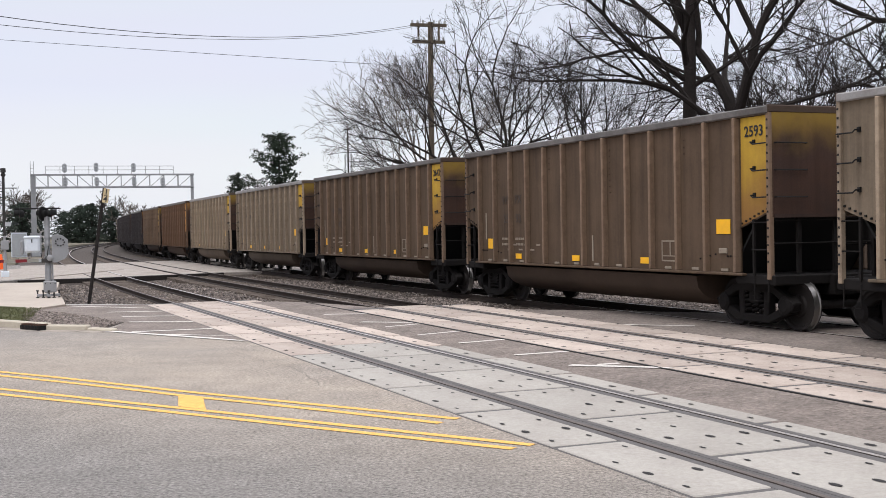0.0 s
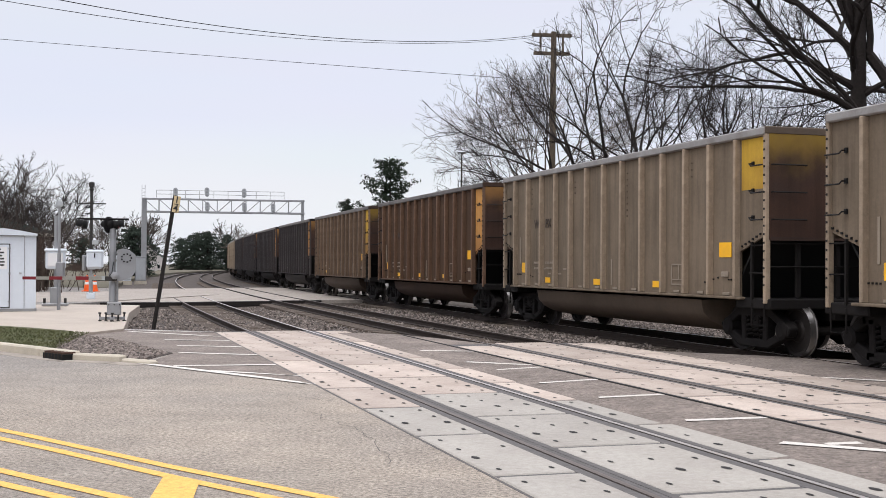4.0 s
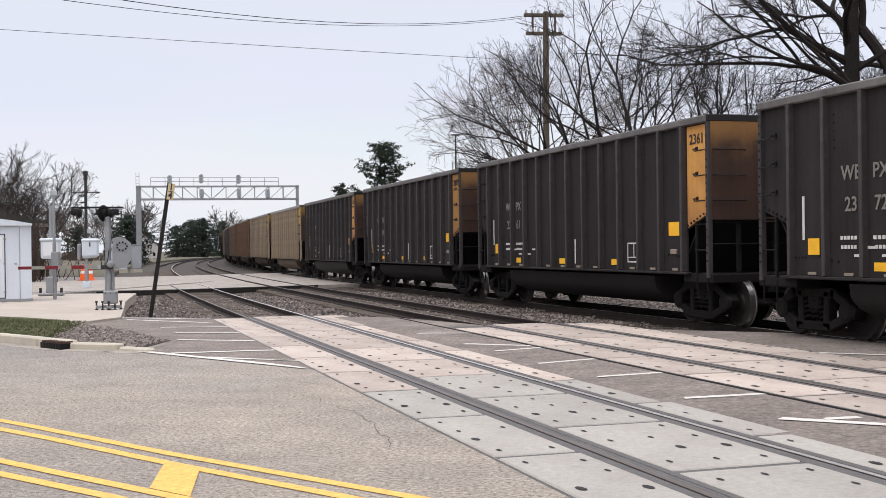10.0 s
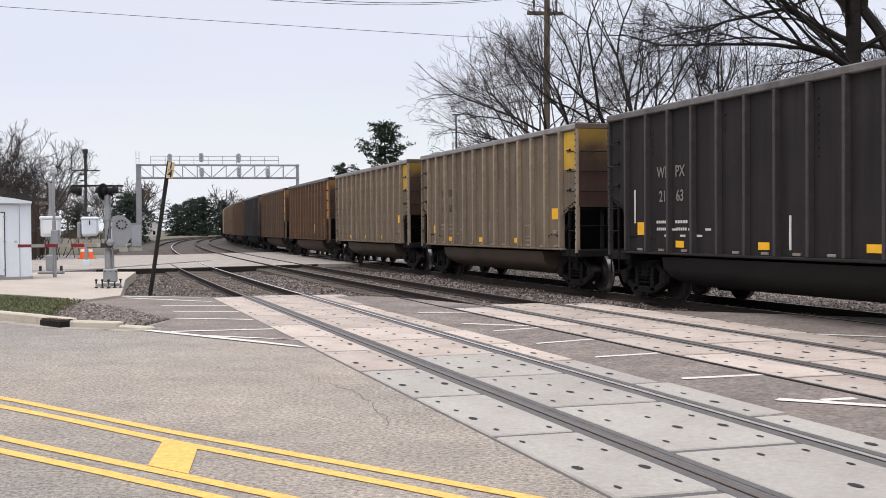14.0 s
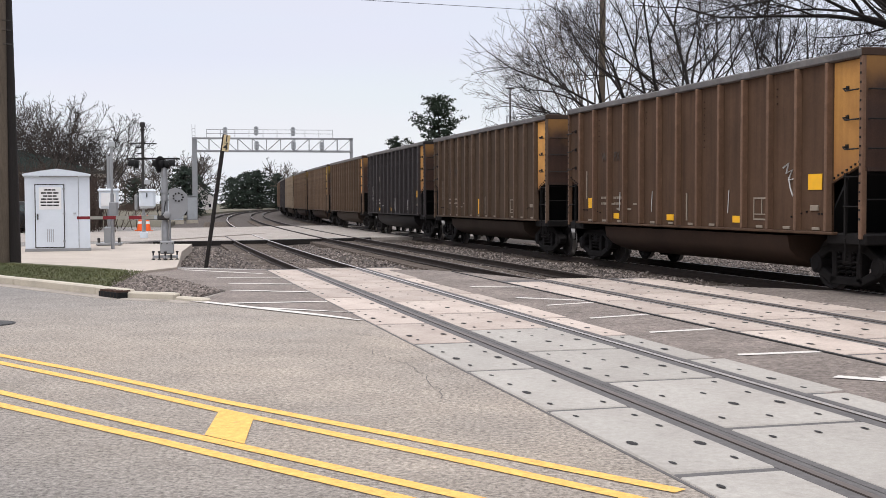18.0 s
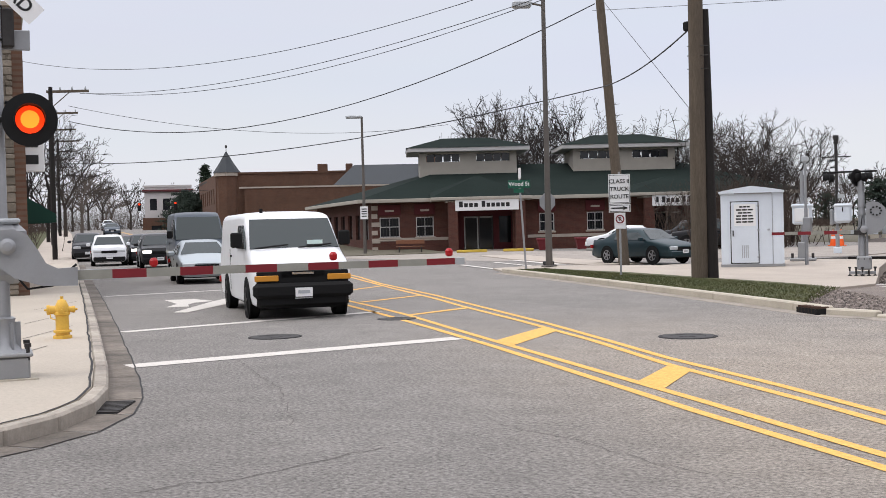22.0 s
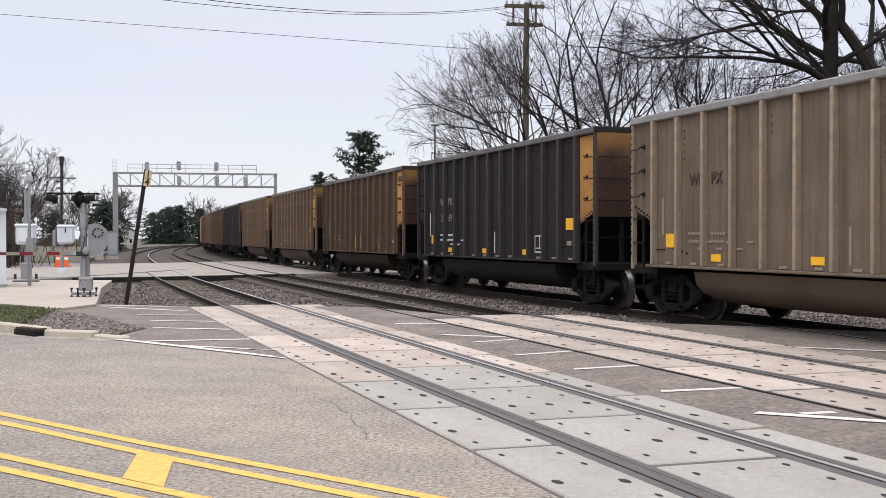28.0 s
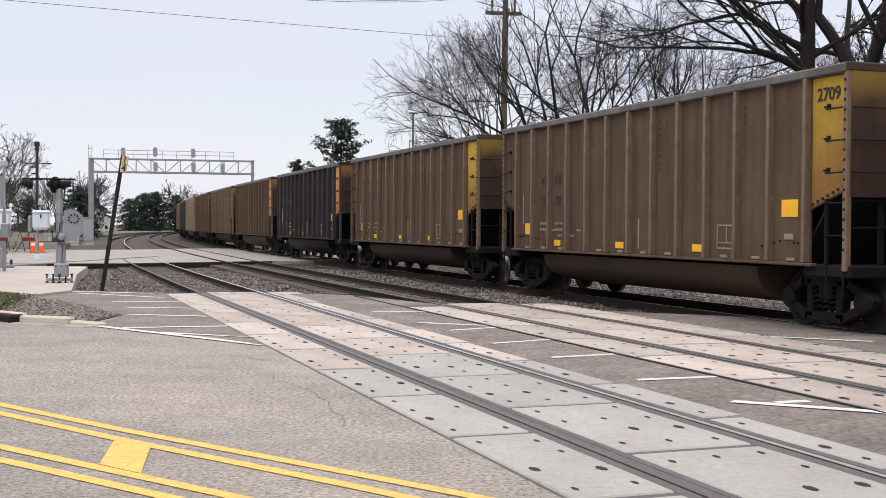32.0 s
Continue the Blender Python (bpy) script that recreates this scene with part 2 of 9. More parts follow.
def wall_boxes(geo, x0, x1, z0, z1, y0, y1, openings):
    """One connected wall with real openings (xa, xb, za, zb) through it."""
    xs = sorted({x0, x1, *[min(x1, max(x0, v)) for o in openings for v in o[:2]]})
    zs = sorted({z0, z1, *[min(z1, max(z0, v)) for o in openings for v in o[2:]]})
    solid = {}
    for i in range(len(xs) - 1):
        for k in range(len(zs) - 1):
            cx, cz = (xs[i] + xs[i + 1]) / 2, (zs[k] + zs[k + 1]) / 2
            solid[i, k] = not any(o[0] < cx < o[1] and o[2] < cz < o[3] for o in openings)
    index = {}

    def vert(i, y, k):
        key = (i, y, k)
        if key not in index:
            index[key] = len(geo.v)
            geo.v.append((xs[i], y0 if y == 0 else y1, zs[k]))
        return index[key]

    for (i, k), full in solid.items():
        if not full:
            continue
        geo.f.append((vert(i, 0, k), vert(i + 1, 0, k), vert(i + 1, 0, k + 1), vert(i, 0, k + 1)))
        geo.f.append((vert(i, 1, k), vert(i, 1, k + 1), vert(i + 1, 1, k + 1), vert(i + 1, 1, k)))
        for di, dk, a, b in ((-1, 0, (i, k + 1), (i, k)), (1, 0, (i + 1, k), (i + 1, k + 1)), (0, -1, (i, k), (i + 1, k)), (0, 1, (i + 1, k + 1), (i, k + 1))):
            if not solid.get((i + di, k + dk), False):
                geo.f.append((vert(a[0], 0, a[1]), vert(a[0], 1, a[1]), vert(b[0], 1, b[1]), vert(b[0], 0, b[1])))
    return geo


def lettering(text, size, material, parent, m, name="lettering", extrude=0.002):
    cu = bpy.data.curves.new("letters", "FONT")
    cu.body, cu.size, cu.extrude, cu.align_x, cu.align_y, cu.resolution_u = text, size, extrude, "CENTER", "CENTER", 3
    cu.offset = size * 0.016
    tmp = bpy.data.objects.new("letters", cu)
    me = bpy.data.meshes.new_from_object(tmp)
    bpy.data.objects.remove(tmp)
    me.materials.clear()
    me.materials.append(material)
    ob = new(name, me)
    ob.parent, ob.matrix_basis = parent, m
    return ob


# track frame: u runs along the tracks away from the camera, s to their right
TRACK_ANGLE = radians(108.2)
U, S = Vector((math.cos(TRACK_ANGLE), math.sin(TRACK_ANGLE))), Vector((math.sin(TRACK_ANGLE), -math.cos(TRACK_ANGLE)))
BEND, BEND_FROM = 1090.0, 30.0
S1, S2, S3 = 4.69, 8.55, 12.66
Z1, Z2, Z3 = 0.0, 0.08, 0.10


def bend(a):
    return max(0.0, a - BEND_FROM) ** 2 / (2 * BEND)


def on_track(a, s, z=0.0):
    """World point a metres along the tracks and s metres to their right."""
    p = U * a + S * (s + bend(a))
    return Vector((p.x, p.y, z))


def heading(a):
    return math.degrees(TRACK_ANGLE - max(0.0, a - BEND_FROM) / BEND)


def track_coords(x, y):
    a = x * U.x + y * U.y
    return a, x * S.x + y * S.y - bend(a)


def rise(s):
    """The road climbs a little over the far tracks."""
    def smooth(a, b):
        t = min(1.0, max(0.0, (s - a) / (b - a)))
        return t * t * (3 - 2 * t)
    return Z2 * smooth(5.5, 7.2) + (Z3 - Z2) * smooth(9.6, 11.8)

# ---- surfaces ----
asphalt = mat("asphalt", (0.226, 0.211, 0.195), 0.9, grain=1.0, grain_scale=26, stain=0.42, stain_scale=0.3, stain_color=(0.135, 0.125, 0.115), bump=0.8, wear=0.3, wear_color=(0.31, 0.285, 0.255), mottle=0.13, mottle_scale=1.7)


def bleach(m, color):
    """The lane past the yellow lines is bleached paler: blend towards it across the line and along the street."""
    N, L = m.node_tree.nodes, m.node_tree.links
    bs = N["Principled BSDF"]
    co, noise_ = N.new("ShaderNodeTexCoord"), N.new("ShaderNodeTexNoise")
    noise_.inputs["Scale"].default_value, noise_.inputs["Detail"].default_value = 0.5, 5.0
    L.new(co.outputs["Object"], noise_.inputs["Vector"])
    facs = []
    for d, lo, hi in (((0.668, 0.745, 0), 1.5, 5.7), ((0.745, -0.668, 0), -24.0, -9.0)):
        dot, mr = N.new("ShaderNodeVectorMath"), N.new("ShaderNodeMapRange")
        dot.operation = "DOT_PRODUCT"
        dot.inputs[1].default_value = d
        L.new(co.outputs["Object"], dot.inputs[0])
        mr.interpolation_type = "SMOOTHSTEP"
        mr.inputs[1].default_value, mr.inputs[2].default_value = lo, hi
        L.new(dot.outputs["Value"], mr.inputs[0])
        facs.append(mr.outputs[0])
    blot = N.new("ShaderNodeMapRange")
    for i, v in zip((1, 2, 3, 4), (0.3, 0.7, 0.55, 1.0)):
        blot.inputs[i].default_value = v
    L.new(noise_.outputs[0], blot.inputs[0])
    out = blot.outputs[0]
    for f in facs:
        mu = N.new("ShaderNodeMath")
        mu.operation = "MULTIPLY"
        L.new(out, mu.inputs[0])
        L.new(f, mu.inputs[1])
        out = mu.outputs[0]
    old = bs.inputs["Base Color"].links[0].from_socket
    x = N.new("ShaderNodeMix")
    x.data_type, x.blend_type = "RGBA", "MULTIPLY"
    x.inputs[7].default_value = (*color, 1)
    L.new(out, x.inputs[0])
    L.new(old, x.inputs[6])
    L.new(x.outputs[2], bs.inputs["Base Color"])


bleach(asphalt, (1.68, 1.54, 1.37))
asphalt_dark = mat("asphalt_between_tracks", (0.212, 0.178, 0.155), 0.9, grain=0.7, grain_scale=15, stain=0.5, stain_scale=0.8, bump=0.6, mottle=0.25)
concrete = mat("crossing_concrete", (0.475, 0.405, 0.35), 0.85, grain=0.22, grain_scale=9, stain=0.6, stain_scale=1.1, stain_color=(0.26, 0.20, 0.165), bump=0.15, vary=0.15, wear=0.3, wear_color=(0.19, 0.15, 0.125))
concrete_light = mat("crossing_concrete_light", (0.362, 0.34, 0.304), 0.8, grain=0.2, grain_scale=14, stain=0.55, stain_scale=0.9, stain_color=(0.23, 0.205, 0.18), wear=0.25, wear_color=(0.19, 0.17, 0.15), bump=0.12, vary=0.08)
pavement_pale = mat("pavement_pale_concrete", (0.45, 0.40, 0.332), 0.85, grain=0.16, grain_scale=20, stain=0.4, stain_scale=0.7, stain_color=(0.33, 0.28, 0.235), bump=0.15)
pavement_mat = mat("pavement_concrete", (0.45, 0.395, 0.335), 0.85, grain=0.16, grain_scale=50, stain=0.4, stain_scale=0.7, stain_color=(0.27, 0.22, 0.19), bump=0.15)
crossing_street_mat = mat("crossing_street_concrete", (0.33, 0.295, 0.26), 0.88, mottle=0.2, grain=0.3, grain_scale=12, stain=0.5, stain_scale=0.35, stain_color=(0.23, 0.20, 0.175), bump=0.2)
kerb_mat = mat("kerb_concrete", (0.50, 0.45, 0.365), 0.85, grain=0.12, grain_scale=40, stain=0.5, stain_scale=2.0, stain_color=(0.26, 0.23, 0.19), bump=0.2)
grass_mat = mat("grass", (0.066, 0.074, 0.033), 0.95, grain=0.55, grain_scale=30, stain=0.6, stain_scale=1.3, stain_color=(0.12, 0.105, 0.05), bump=0.8)
dirt_mat = mat("dirt", (0.12, 0.104, 0.08), 0.95, grain=0.4, grain_scale=12, stain=0.6, stain_scale=0.08, stain_color=(0.09, 0.095, 0.045), bump=0.4)
ballast_mat = mat("ballast_bed", (0.078, 0.064, 0.055), 0.95, grain=0.7, grain_scale=9, stain=0.5, stain_scale=0.6, bump=1.0)
stone_mat = mat("ballast_stone", (0.19, 0.162, 0.142), 0.9, islands=0.65, grain=0.5, grain_scale=8, stain=0.5, stain_scale=5.0, stain_color=(0.14, 0.11, 0.10))
white_paint = mat("road_white", (0.58, 0.545, 0.50), 0.8, grain=0.2, grain_scale=25, wear=0.6, stain_scale=2.0, wear_color=(0.3, 0.29, 0.28))
yellow_paint = mat("road_yellow", (0.72, 0.405, 0.105), 0.8, grain=0.35, grain_scale=15, wear=0.45, stain_scale=2.0, wear_color=(0.36, 0.28, 0.14))
yellow_faded = mat("road_yellow_faded", (0.66, 0.47, 0.14), 0.8, grain=0.12, grain_scale=60, wear=0.85, stain_scale=2.5, wear_color=(0.26, 0.24, 0.2))
tar_mat = mat("tar", (0.022, 0.021, 0.021), 0.7, grain=0.2, grain_scale=30)
rail_mat = mat("rail_steel", (0.03, 0.022, 0.018), 0.7, 0.0, spec=0.15, grain=0.25, grain_scale=20, stain=0.4, stain_scale=3)
rail_top_mat = mat("rail_running_face", (0.52, 0.49, 0.47), 0.35, 0.6, grain=0.1, grain_scale=20)
tie_mat = mat("timber_tie", (0.10, 0.08, 0.065), 0.9, grain=0.4, grain_scale=14, stretch=(1, 6, 6), bump=0.4)
rubber_mat = mat("flangeway_rubber", (0.022, 0.021, 0.021), 0.75, grain=0.2, grain_scale=25)
galv = mat("galvanised_steel", (0.33, 0.335, 0.34), 0.5, 0.45, grain=0.08, grain_scale=12, stain=0.25, stain_scale=3)
grey_paint = mat("grey_paint", (0.42, 0.44, 0.45), 0.5, 0.1, grain=0.06, grain_scale=15, stain=0.3, stain_scale=3)
white_metal = mat("white_painted_metal", (0.66, 0.71, 0.76), 0.5, 0.0, grain=0.04, grain_scale=20, stain=0.18, stain_scale=1.2)
black_paint = mat("black_paint", (0.012, 0.012, 0.012), 0.6, grain=0.1, grain_scale=20, spec=0.15)
dark_metal = mat("dark_metal", (0.05, 0.047, 0.045), 0.6, 0.4, grain=0.2, grain_scale=15, stain=0.3)
old_wood = mat("weathered_pole_wood", (0.115, 0.091, 0.067), 0.9, grain=0.4, grain_scale=18, stretch=(3, 3, 0.25), stain=0.5, stain_scale=2.0, bump=0.5)
creosote = mat("creosoted_wood", (0.017, 0.014, 0.0125), 0.85, grain=0.4, grain_scale=18, stretch=(3, 3, 0.25), bump=0.5)
sign_white = mat("sign_white", (0.75, 0.75, 0.74), 0.5, grain=0.03)
sign_black = mat("sign_black", (0.02, 0.02, 0.02), 0.6)
lamp_grey = mat("lamp_post_grey", (0.125, 0.112, 0.1), 0.55, 0.3, grain=0.1, grain_scale=6, stain=0.4, stain_scale=1.5)
sign_green = mat("sign_green", (0.008, 0.085, 0.05), 0.5)
red_paint = mat("red_reflective", (0.19, 0.016, 0.022), 0.5, grain=0.08, stain=0.2, stain_scale=4)

# ---- ground ----
g = Geo()
g.prism([(-900, -300), (900, -300), (900, 1500), (-900, 1500)], -0.60, -0.40)
setting("ground", g, dirt_mat, "bare earth and winter grass round the railway")


def edge_of_crossing(s):
    """How far along the tracks the crossing's paving reaches."""
    pts = ((-3.0, 31.0), (3.0, 28.9), (5.0, 28.8), (6.45, 27.1), (7.23, 25.0), (7.65, 22.7), (9.16, 21.3), (9.9, 20.3), (10.56, 19.35), (16.0, 12.5))
    for (s0, a0), (s1, a1) in zip(pts, pts[1:]):
        if s <= s1:
            return a0 + (a1 - a0) * (s - s0) / (s1 - s0)
    return pts[-1][1]


# road over the tracks, humped
g = Geo()
SS = [3.12, 3.5, 4.0, 5.0, 5.7, 6.1, 6.5, 6.9, 7.3, 7.8, 8.5, 9.2, 9.8, 10.4, 11.0, 11.6, 12.4, 13.4, 14.6, 16.0, 22.0]
AA = 14
for j, s in enumerate(SS):
    for i in range(AA + 1):
        a = -40 + (edge_of_crossing(s) + 40) * i / AA
        p = on_track(a, s, rise(s) - 0.012)
        g.v.append(tuple(p))
n0 = len(g.v)
for j, s in enumerate(SS):
    p = on_track(edge_of_crossing(s), s, rise(s) - 0.5)
    g.v.append(tuple(p))
for j in range(len(SS) - 1):
    for i in range(AA):
        k = j * (AA + 1) + i
        g.f.append((k, k + AA + 1, k + AA + 2, k + 1))
    g.f.append((j * (AA + 1) + AA, (j + 1) * (AA + 1) + AA, n0 + j + 1, n0 + j))
tagged(setting("road_over_tracks", g, asphalt_dark, "worn dark asphalt between the railway tracks"), category="road")
# open street and junction
east = [on_track(a, 3.12) for a in (-40, -20, -10, 0, 10, 20, 28.9)]
g = Geo()
poly = [(p.x, p.y) for p in east] + [(-9.3, 29.6), (-12.5, 33.0), (-16.5, 44.5), (-15.2, 49.2)]
far2 = [on_track(a, 1.2) for a in (51.5, 60, 70, 79)]
poly += [(p.x, p.y) for p in far2] + [(-44, 108), (-150, 160), (-260, 190), (-260, 120), (-120, -45)]
g.prism(poly, -0.5, 0.0)
tagged(setting("road", g, asphalt, "sun-bleached grey asphalt street and junction"), category="road")


def hill(x, y):
    """The street climbs a little far from the crossing."""
    d = math.hypot(x, y)
    pts = ((70, 0.0), (100, 0.8), (135, 1.6), (200, 2.45), (320, 3.2))
    if d <= 70:
        return 0.0
    for (d0, h0), (d1, h1) in zip(pts, pts[1:]):
        if d <= d1:
            return h0 + (h1 - h0) * (d - d0) / (d1 - d0)
    return pts[-1][1]


edge_line = [(-56, 41.5), (-66, 48.8), (-80, 59), (-95, 70), (-110, 81), (-130, 95.5), (-150, 110), (-190, 139), (-260, 190)]


def climbing(name, o0, o1, lift, material, label, category):
    """A strip of the climbing street between two offsets from its left kerb."""
    rings = []
    for x, y in edge_line:
        q = [(x + 0.6 * o, y + 0.8 * o) for o in (o0, o1)]
        z = hill(x, y) + lift
        rings.append([(q[0][0], q[0][1], -0.5), (q[1][0], q[1][1], -0.5), (q[1][0], q[1][1], z), (q[0][0], q[0][1], z)])
    tagged(setting(name, Geo().loft(rings), material, label), category=category)


climbing("road_hill", 0.0, 15.0, 0.004, asphalt, "grey asphalt street climbing away from the crossing", "road")
climbing("pavement_hill", -2.6, -0.02, 0.155, pavement_mat, "concrete pavement beside the climbing street", "pavement")
climbing("verge_hill", -45.0, -2.62, 0.11, grass_mat, "rough grass beside the climbing street", "grass")
climbing("verge_hill_far", 15.02, 22.0, 0.05, dirt_mat, "bare ground beyond the climbing street", "verge")
for o in (6.4, 6.75):
    g = Geo()
    for x, y in edge_line[2:]:
        for w in (-0.07, 0.07):
            g.v.append((x + 0.6 * (o + w), y + 0.8 * (o + w), hill(x, y) + 0.012))
    g.f = [(2 * i, 2 * i + 2, 2 * i + 3, 2 * i + 1) for i in range(len(edge_line) - 3)]
    tagged(part("yellow_line", g, yellow_paint), "yellow painted line of the centre median", "road marking", "", "structure")


def stripe(name, p0, p1, w, material, z=0.006, label="", kind_label="road marking"):
    a, b = Vector((p0[0], p0[1], 0)), Vector((p1[0], p1[1], 0))
    d = (b - a).normalized()
    q = Vector((-d.y, d.x, 0)) * w / 2
    g = Geo()
    n = max(1, int((b - a).length / 1.0))
    for i in range(n + 1):
        c = a.lerp(b, i / n)
        for sgn in (-1, 1):
            e = c + q * sgn
            aa, ss = track_coords(e.x, e.y)
            zz = (rise(ss) - 0.012 if ss > 3.12 else 0.0) + z
            g.v.append((e.x, e.y, zz))
    for i in range(n):
        g.f.append((2 * i, 2 * i + 2, 2 * i + 3, 2 * i + 1))
    ob = part(name, g, material)
    return tagged(ob, label, kind_label, "", "structure")


def chain(name, pts, w, material, z=0.006, label=""):
    """A painted line along a polyline."""
    g = Geo()
    P = [Vector((p[0], p[1], 0)) for p in pts]
    for i, p in enumerate(P):
        d = (P[min(i + 1, len(P) - 1)] - P[max(i - 1, 0)]).normalized()
        q = Vector((-d.y, d.x, 0)) * w / 2
        g.v += [tuple(p - q + Vector((0, 0, z))), tuple(p + q + Vector((0, 0, z)))]
    for i in range(len(P) - 1):
        g.f.append((2 * i, 2 * i + 2, 2 * i + 3, 2 * i + 1))
    return tagged(part(name, g, material), label, "road marking", "", "structure")


WL = "white painted road line, a little worn"
for p0, p1 in (((-2.08, 16.15), (-5.29, 19.2)), ((-2.38, 17.29), (-3.9, 17.95)), ((-3.05, 19.11), (-4.63, 18.72)), ((-3.72, 21.11), (-5.21, 21.51)),
               ((-4.38, 23.12), (-5.7, 23.32)), ((-4.98, 24.99), (-6.41, 25.05)), ((-5.4, 26.3), (-8.0, 28.0)), ((-5.9, 27.9), (-9.2, 29.0))):
    stripe("white_line", p0, p1, 0.17, white_paint, 0.012, WL)
for p0, p1 in (((-0.82, 22.3), (0.4, 21.5)), ((0.04, 19.75), (1.5, 18.46)), ((0.52, 18.3), (1.5, 18.5)), ((1.06, 16.36), (2.1, 16.55)),
               ((1.68, 14.6), (2.73, 14.67)), ((2.36, 12.5), (3.43, 12.46)), ((2.95, 10.95), (5.0, 9.2)), ((3.3, 10.75), (4.4, 10.9)), ((5.1, 16.9), (6.3, 16.1))):
    stripe("white_line", p0, p1, 0.12, white_paint, 0.010, WL)
for p0, p1, w in (((-12.0, 9.5), (-10.17, 14.07), 0.42), ((-16.3, 12.85), (-14.88, 18.0), 0.3), ((-26.2, 20.2), (-24.6, 24.6), 0.3)):
    stripe("stop_line" if w > 0.4 else "crosswalk_line", p0, p1, w, white_paint, 0.006, "wide white stop line across the lane" if w > 0.4 else WL)
for p0, p1, w in (((-28.94, 40.7), (-23.59, 35.86), 0.25), ((-29.46, 43.83), (-24.6, 39.4), 0.25), ((-29.93, 46.24), (-24.0, 40.8), 0.4)):
    stripe("crosswalk_line", p0, p1, w, white_paint, 0.02, WL)
# hatched dark asphalt beside the near track
g = Geo()
hatch_in = [on_track(a, 3.1) for a in (16.0, 20.0, 24.0, 28.6)]
g.prism([(-5.2, 19.1), (-5.3, 21.4), (-7.6, 25.2), (-8.6, 26.3), (-9.0, 29.0)] + [(p.x, p.y) for p in hatch_in[::-1]], -0.3, 0.0035)
tagged(setting("road_hatched", g, asphalt_dark, "dark asphalt with white hatching beside the track"), category="road")
# yellow lines that frame the median
YA = [(-60, 60), (-42, 44.6), (-26.16, 30.77), (-22.47, 27.32), (-16.98, 22.73), (-12.95, 19.14), (-10.19, 16.68), (-8.46, 15.05), (-6.27, 12.95), (-4.23, 11.21), (-2.36, 9.49), (-0.4, 7.82), (0.95, 6.66)]
YB = [(-60, 59.6), (-42, 44.2), (-26.3, 30.5), (-20.41, 25.29), (-16.19, 21.66), (-13.99, 19.66), (-10.95, 17.02), (-8.14, 14.48), (-5.98, 12.35), (-3.63, 10.32), (-2.25, 9.05), (-0.38, 7.44), (0.75, 6.42)]
YC = [(-60, 52.6), (-30, 29.6), (-18.09, 20.69), (-15.99, 19.17), (-13.76, 17.48), (-10.67, 14.93), (-6.96, 11.93), (-4.59, 10.02), (-3.09, 8.78), (-0.68, 6.82), (1.5, 5.05)]
YD = [(-60, 52.1), (-30, 29.1), (-17.01, 19.44), (-14.21, 17.35), (-11.41, 15.19), (-9.06, 13.32), (-7.32, 11.89), (-4.3, 9.38), (-2.46, 7.93), (-0.71, 6.51), (1.3, 4.9)]


def offset(pts, o):
    out = []
    for i, p in enumerate(pts):
        a, b = Vector(pts[max(i - 1, 0)]), Vector(pts[min(i + 1, len(pts) - 1)])
        d = (b - a).normalized()
        out.append((p[0] - d.y * o, p[1] + d.x * o))
    return out


for pts in (YA, YB, YC, YD):
    chain("yellow_line", pts, 0.115, yellow_paint, 0.006, "yellow painted line of the centre median")
for quad in (((-2.29, 9.01), (-1.95, 8.71), (-1.81, 7.82), (-2.16, 8.11)), ((-5.96, 12.3), (-5.52, 11.92), (-5.19, 10.58), (-5.65, 10.91)), ((-9.96, 16.2), (-9.37, 15.58), (-8.81, 13.41), (-9.44, 13.99)),
             ((-13.82, 19.4), (-13.6, 19.3), (-13.6, 17.4), (-13.8, 17.5)), ((-17.45, 22.7), (-17.25, 22.6), (-17.08, 20.1), (-17.28, 20.2)), ((-21.5, 26.3), (-21.3, 26.1), (-20.8, 24.2), (-21.0, 24.1))):
    g = Geo()
    g.add([(x, y, 0.0072) for x, y in quad], [(0, 3, 2, 1)])
    tagged(part("yellow_bar", g, yellow_paint), "yellow hatch bar between the centre lines", "road marking", "", "structure")

# ---- railway tracks ----
GAUGE = 1.435


def rail(name, s, z, a0, a1, parent, top=rail_top_mat, step=4.0):
    prof = [(-0.07, -0.17), (0.07, -0.17), (0.07, -0.155), (0.012, -0.13), (0.012, -0.045), (0.036, -0.035), (0.036, -0.006), (0.028, 0.0), (-0.028, 0.0), (-0.036, -0.006),
            (-0.036, -0.035), (-0.012, -0.045), (-0.012, -0.13), (-0.07, -0.155)]
    g = Geo()
    n = max(1, int((a1 - a0) / step))
    rings = []
    for i in range(n + 1):
        a = a0 + (a1 - a0) * i / n
        rings.append([on_track(a, s + x, z + h) for x, h in prof])
    g.loft(rings)
    me = g.mesh(name, [rail_mat, top])
    for p in me.polygons:
        if abs(p.normal.z) > 0.9 and p.center.z > z - 0.02:
            p.material_index = 1
    return part(name, me, None, parent)


rail_dull = mat("rail_dull_face", (0.12, 0.10, 0.088), 0.5, 0.3, grain=0.15, grain_scale=20)
TRACKS = []
for s, z, tops, name in ((S1, Z1, (rail_dull, rail_top_mat), "near"), (S2, Z2, (rail_dull, rail_dull), "middle"), (S3, Z3, (rail_top_mat, rail_top_mat), "far")):
    tr = tagged(new("railway_track"), {"near": "steel rails set in concrete crossing panels", "middle": "rusty middle railway track", "far": "main line track under the coal train"}[name], "track", "parallel railway tracks", "structure")
    for k, sg in enumerate((-1, 1)):
        rail("rail", s + sg * GAUGE / 2, z, -40, 600, tr, tops[k])
    TRACKS.append(tr)
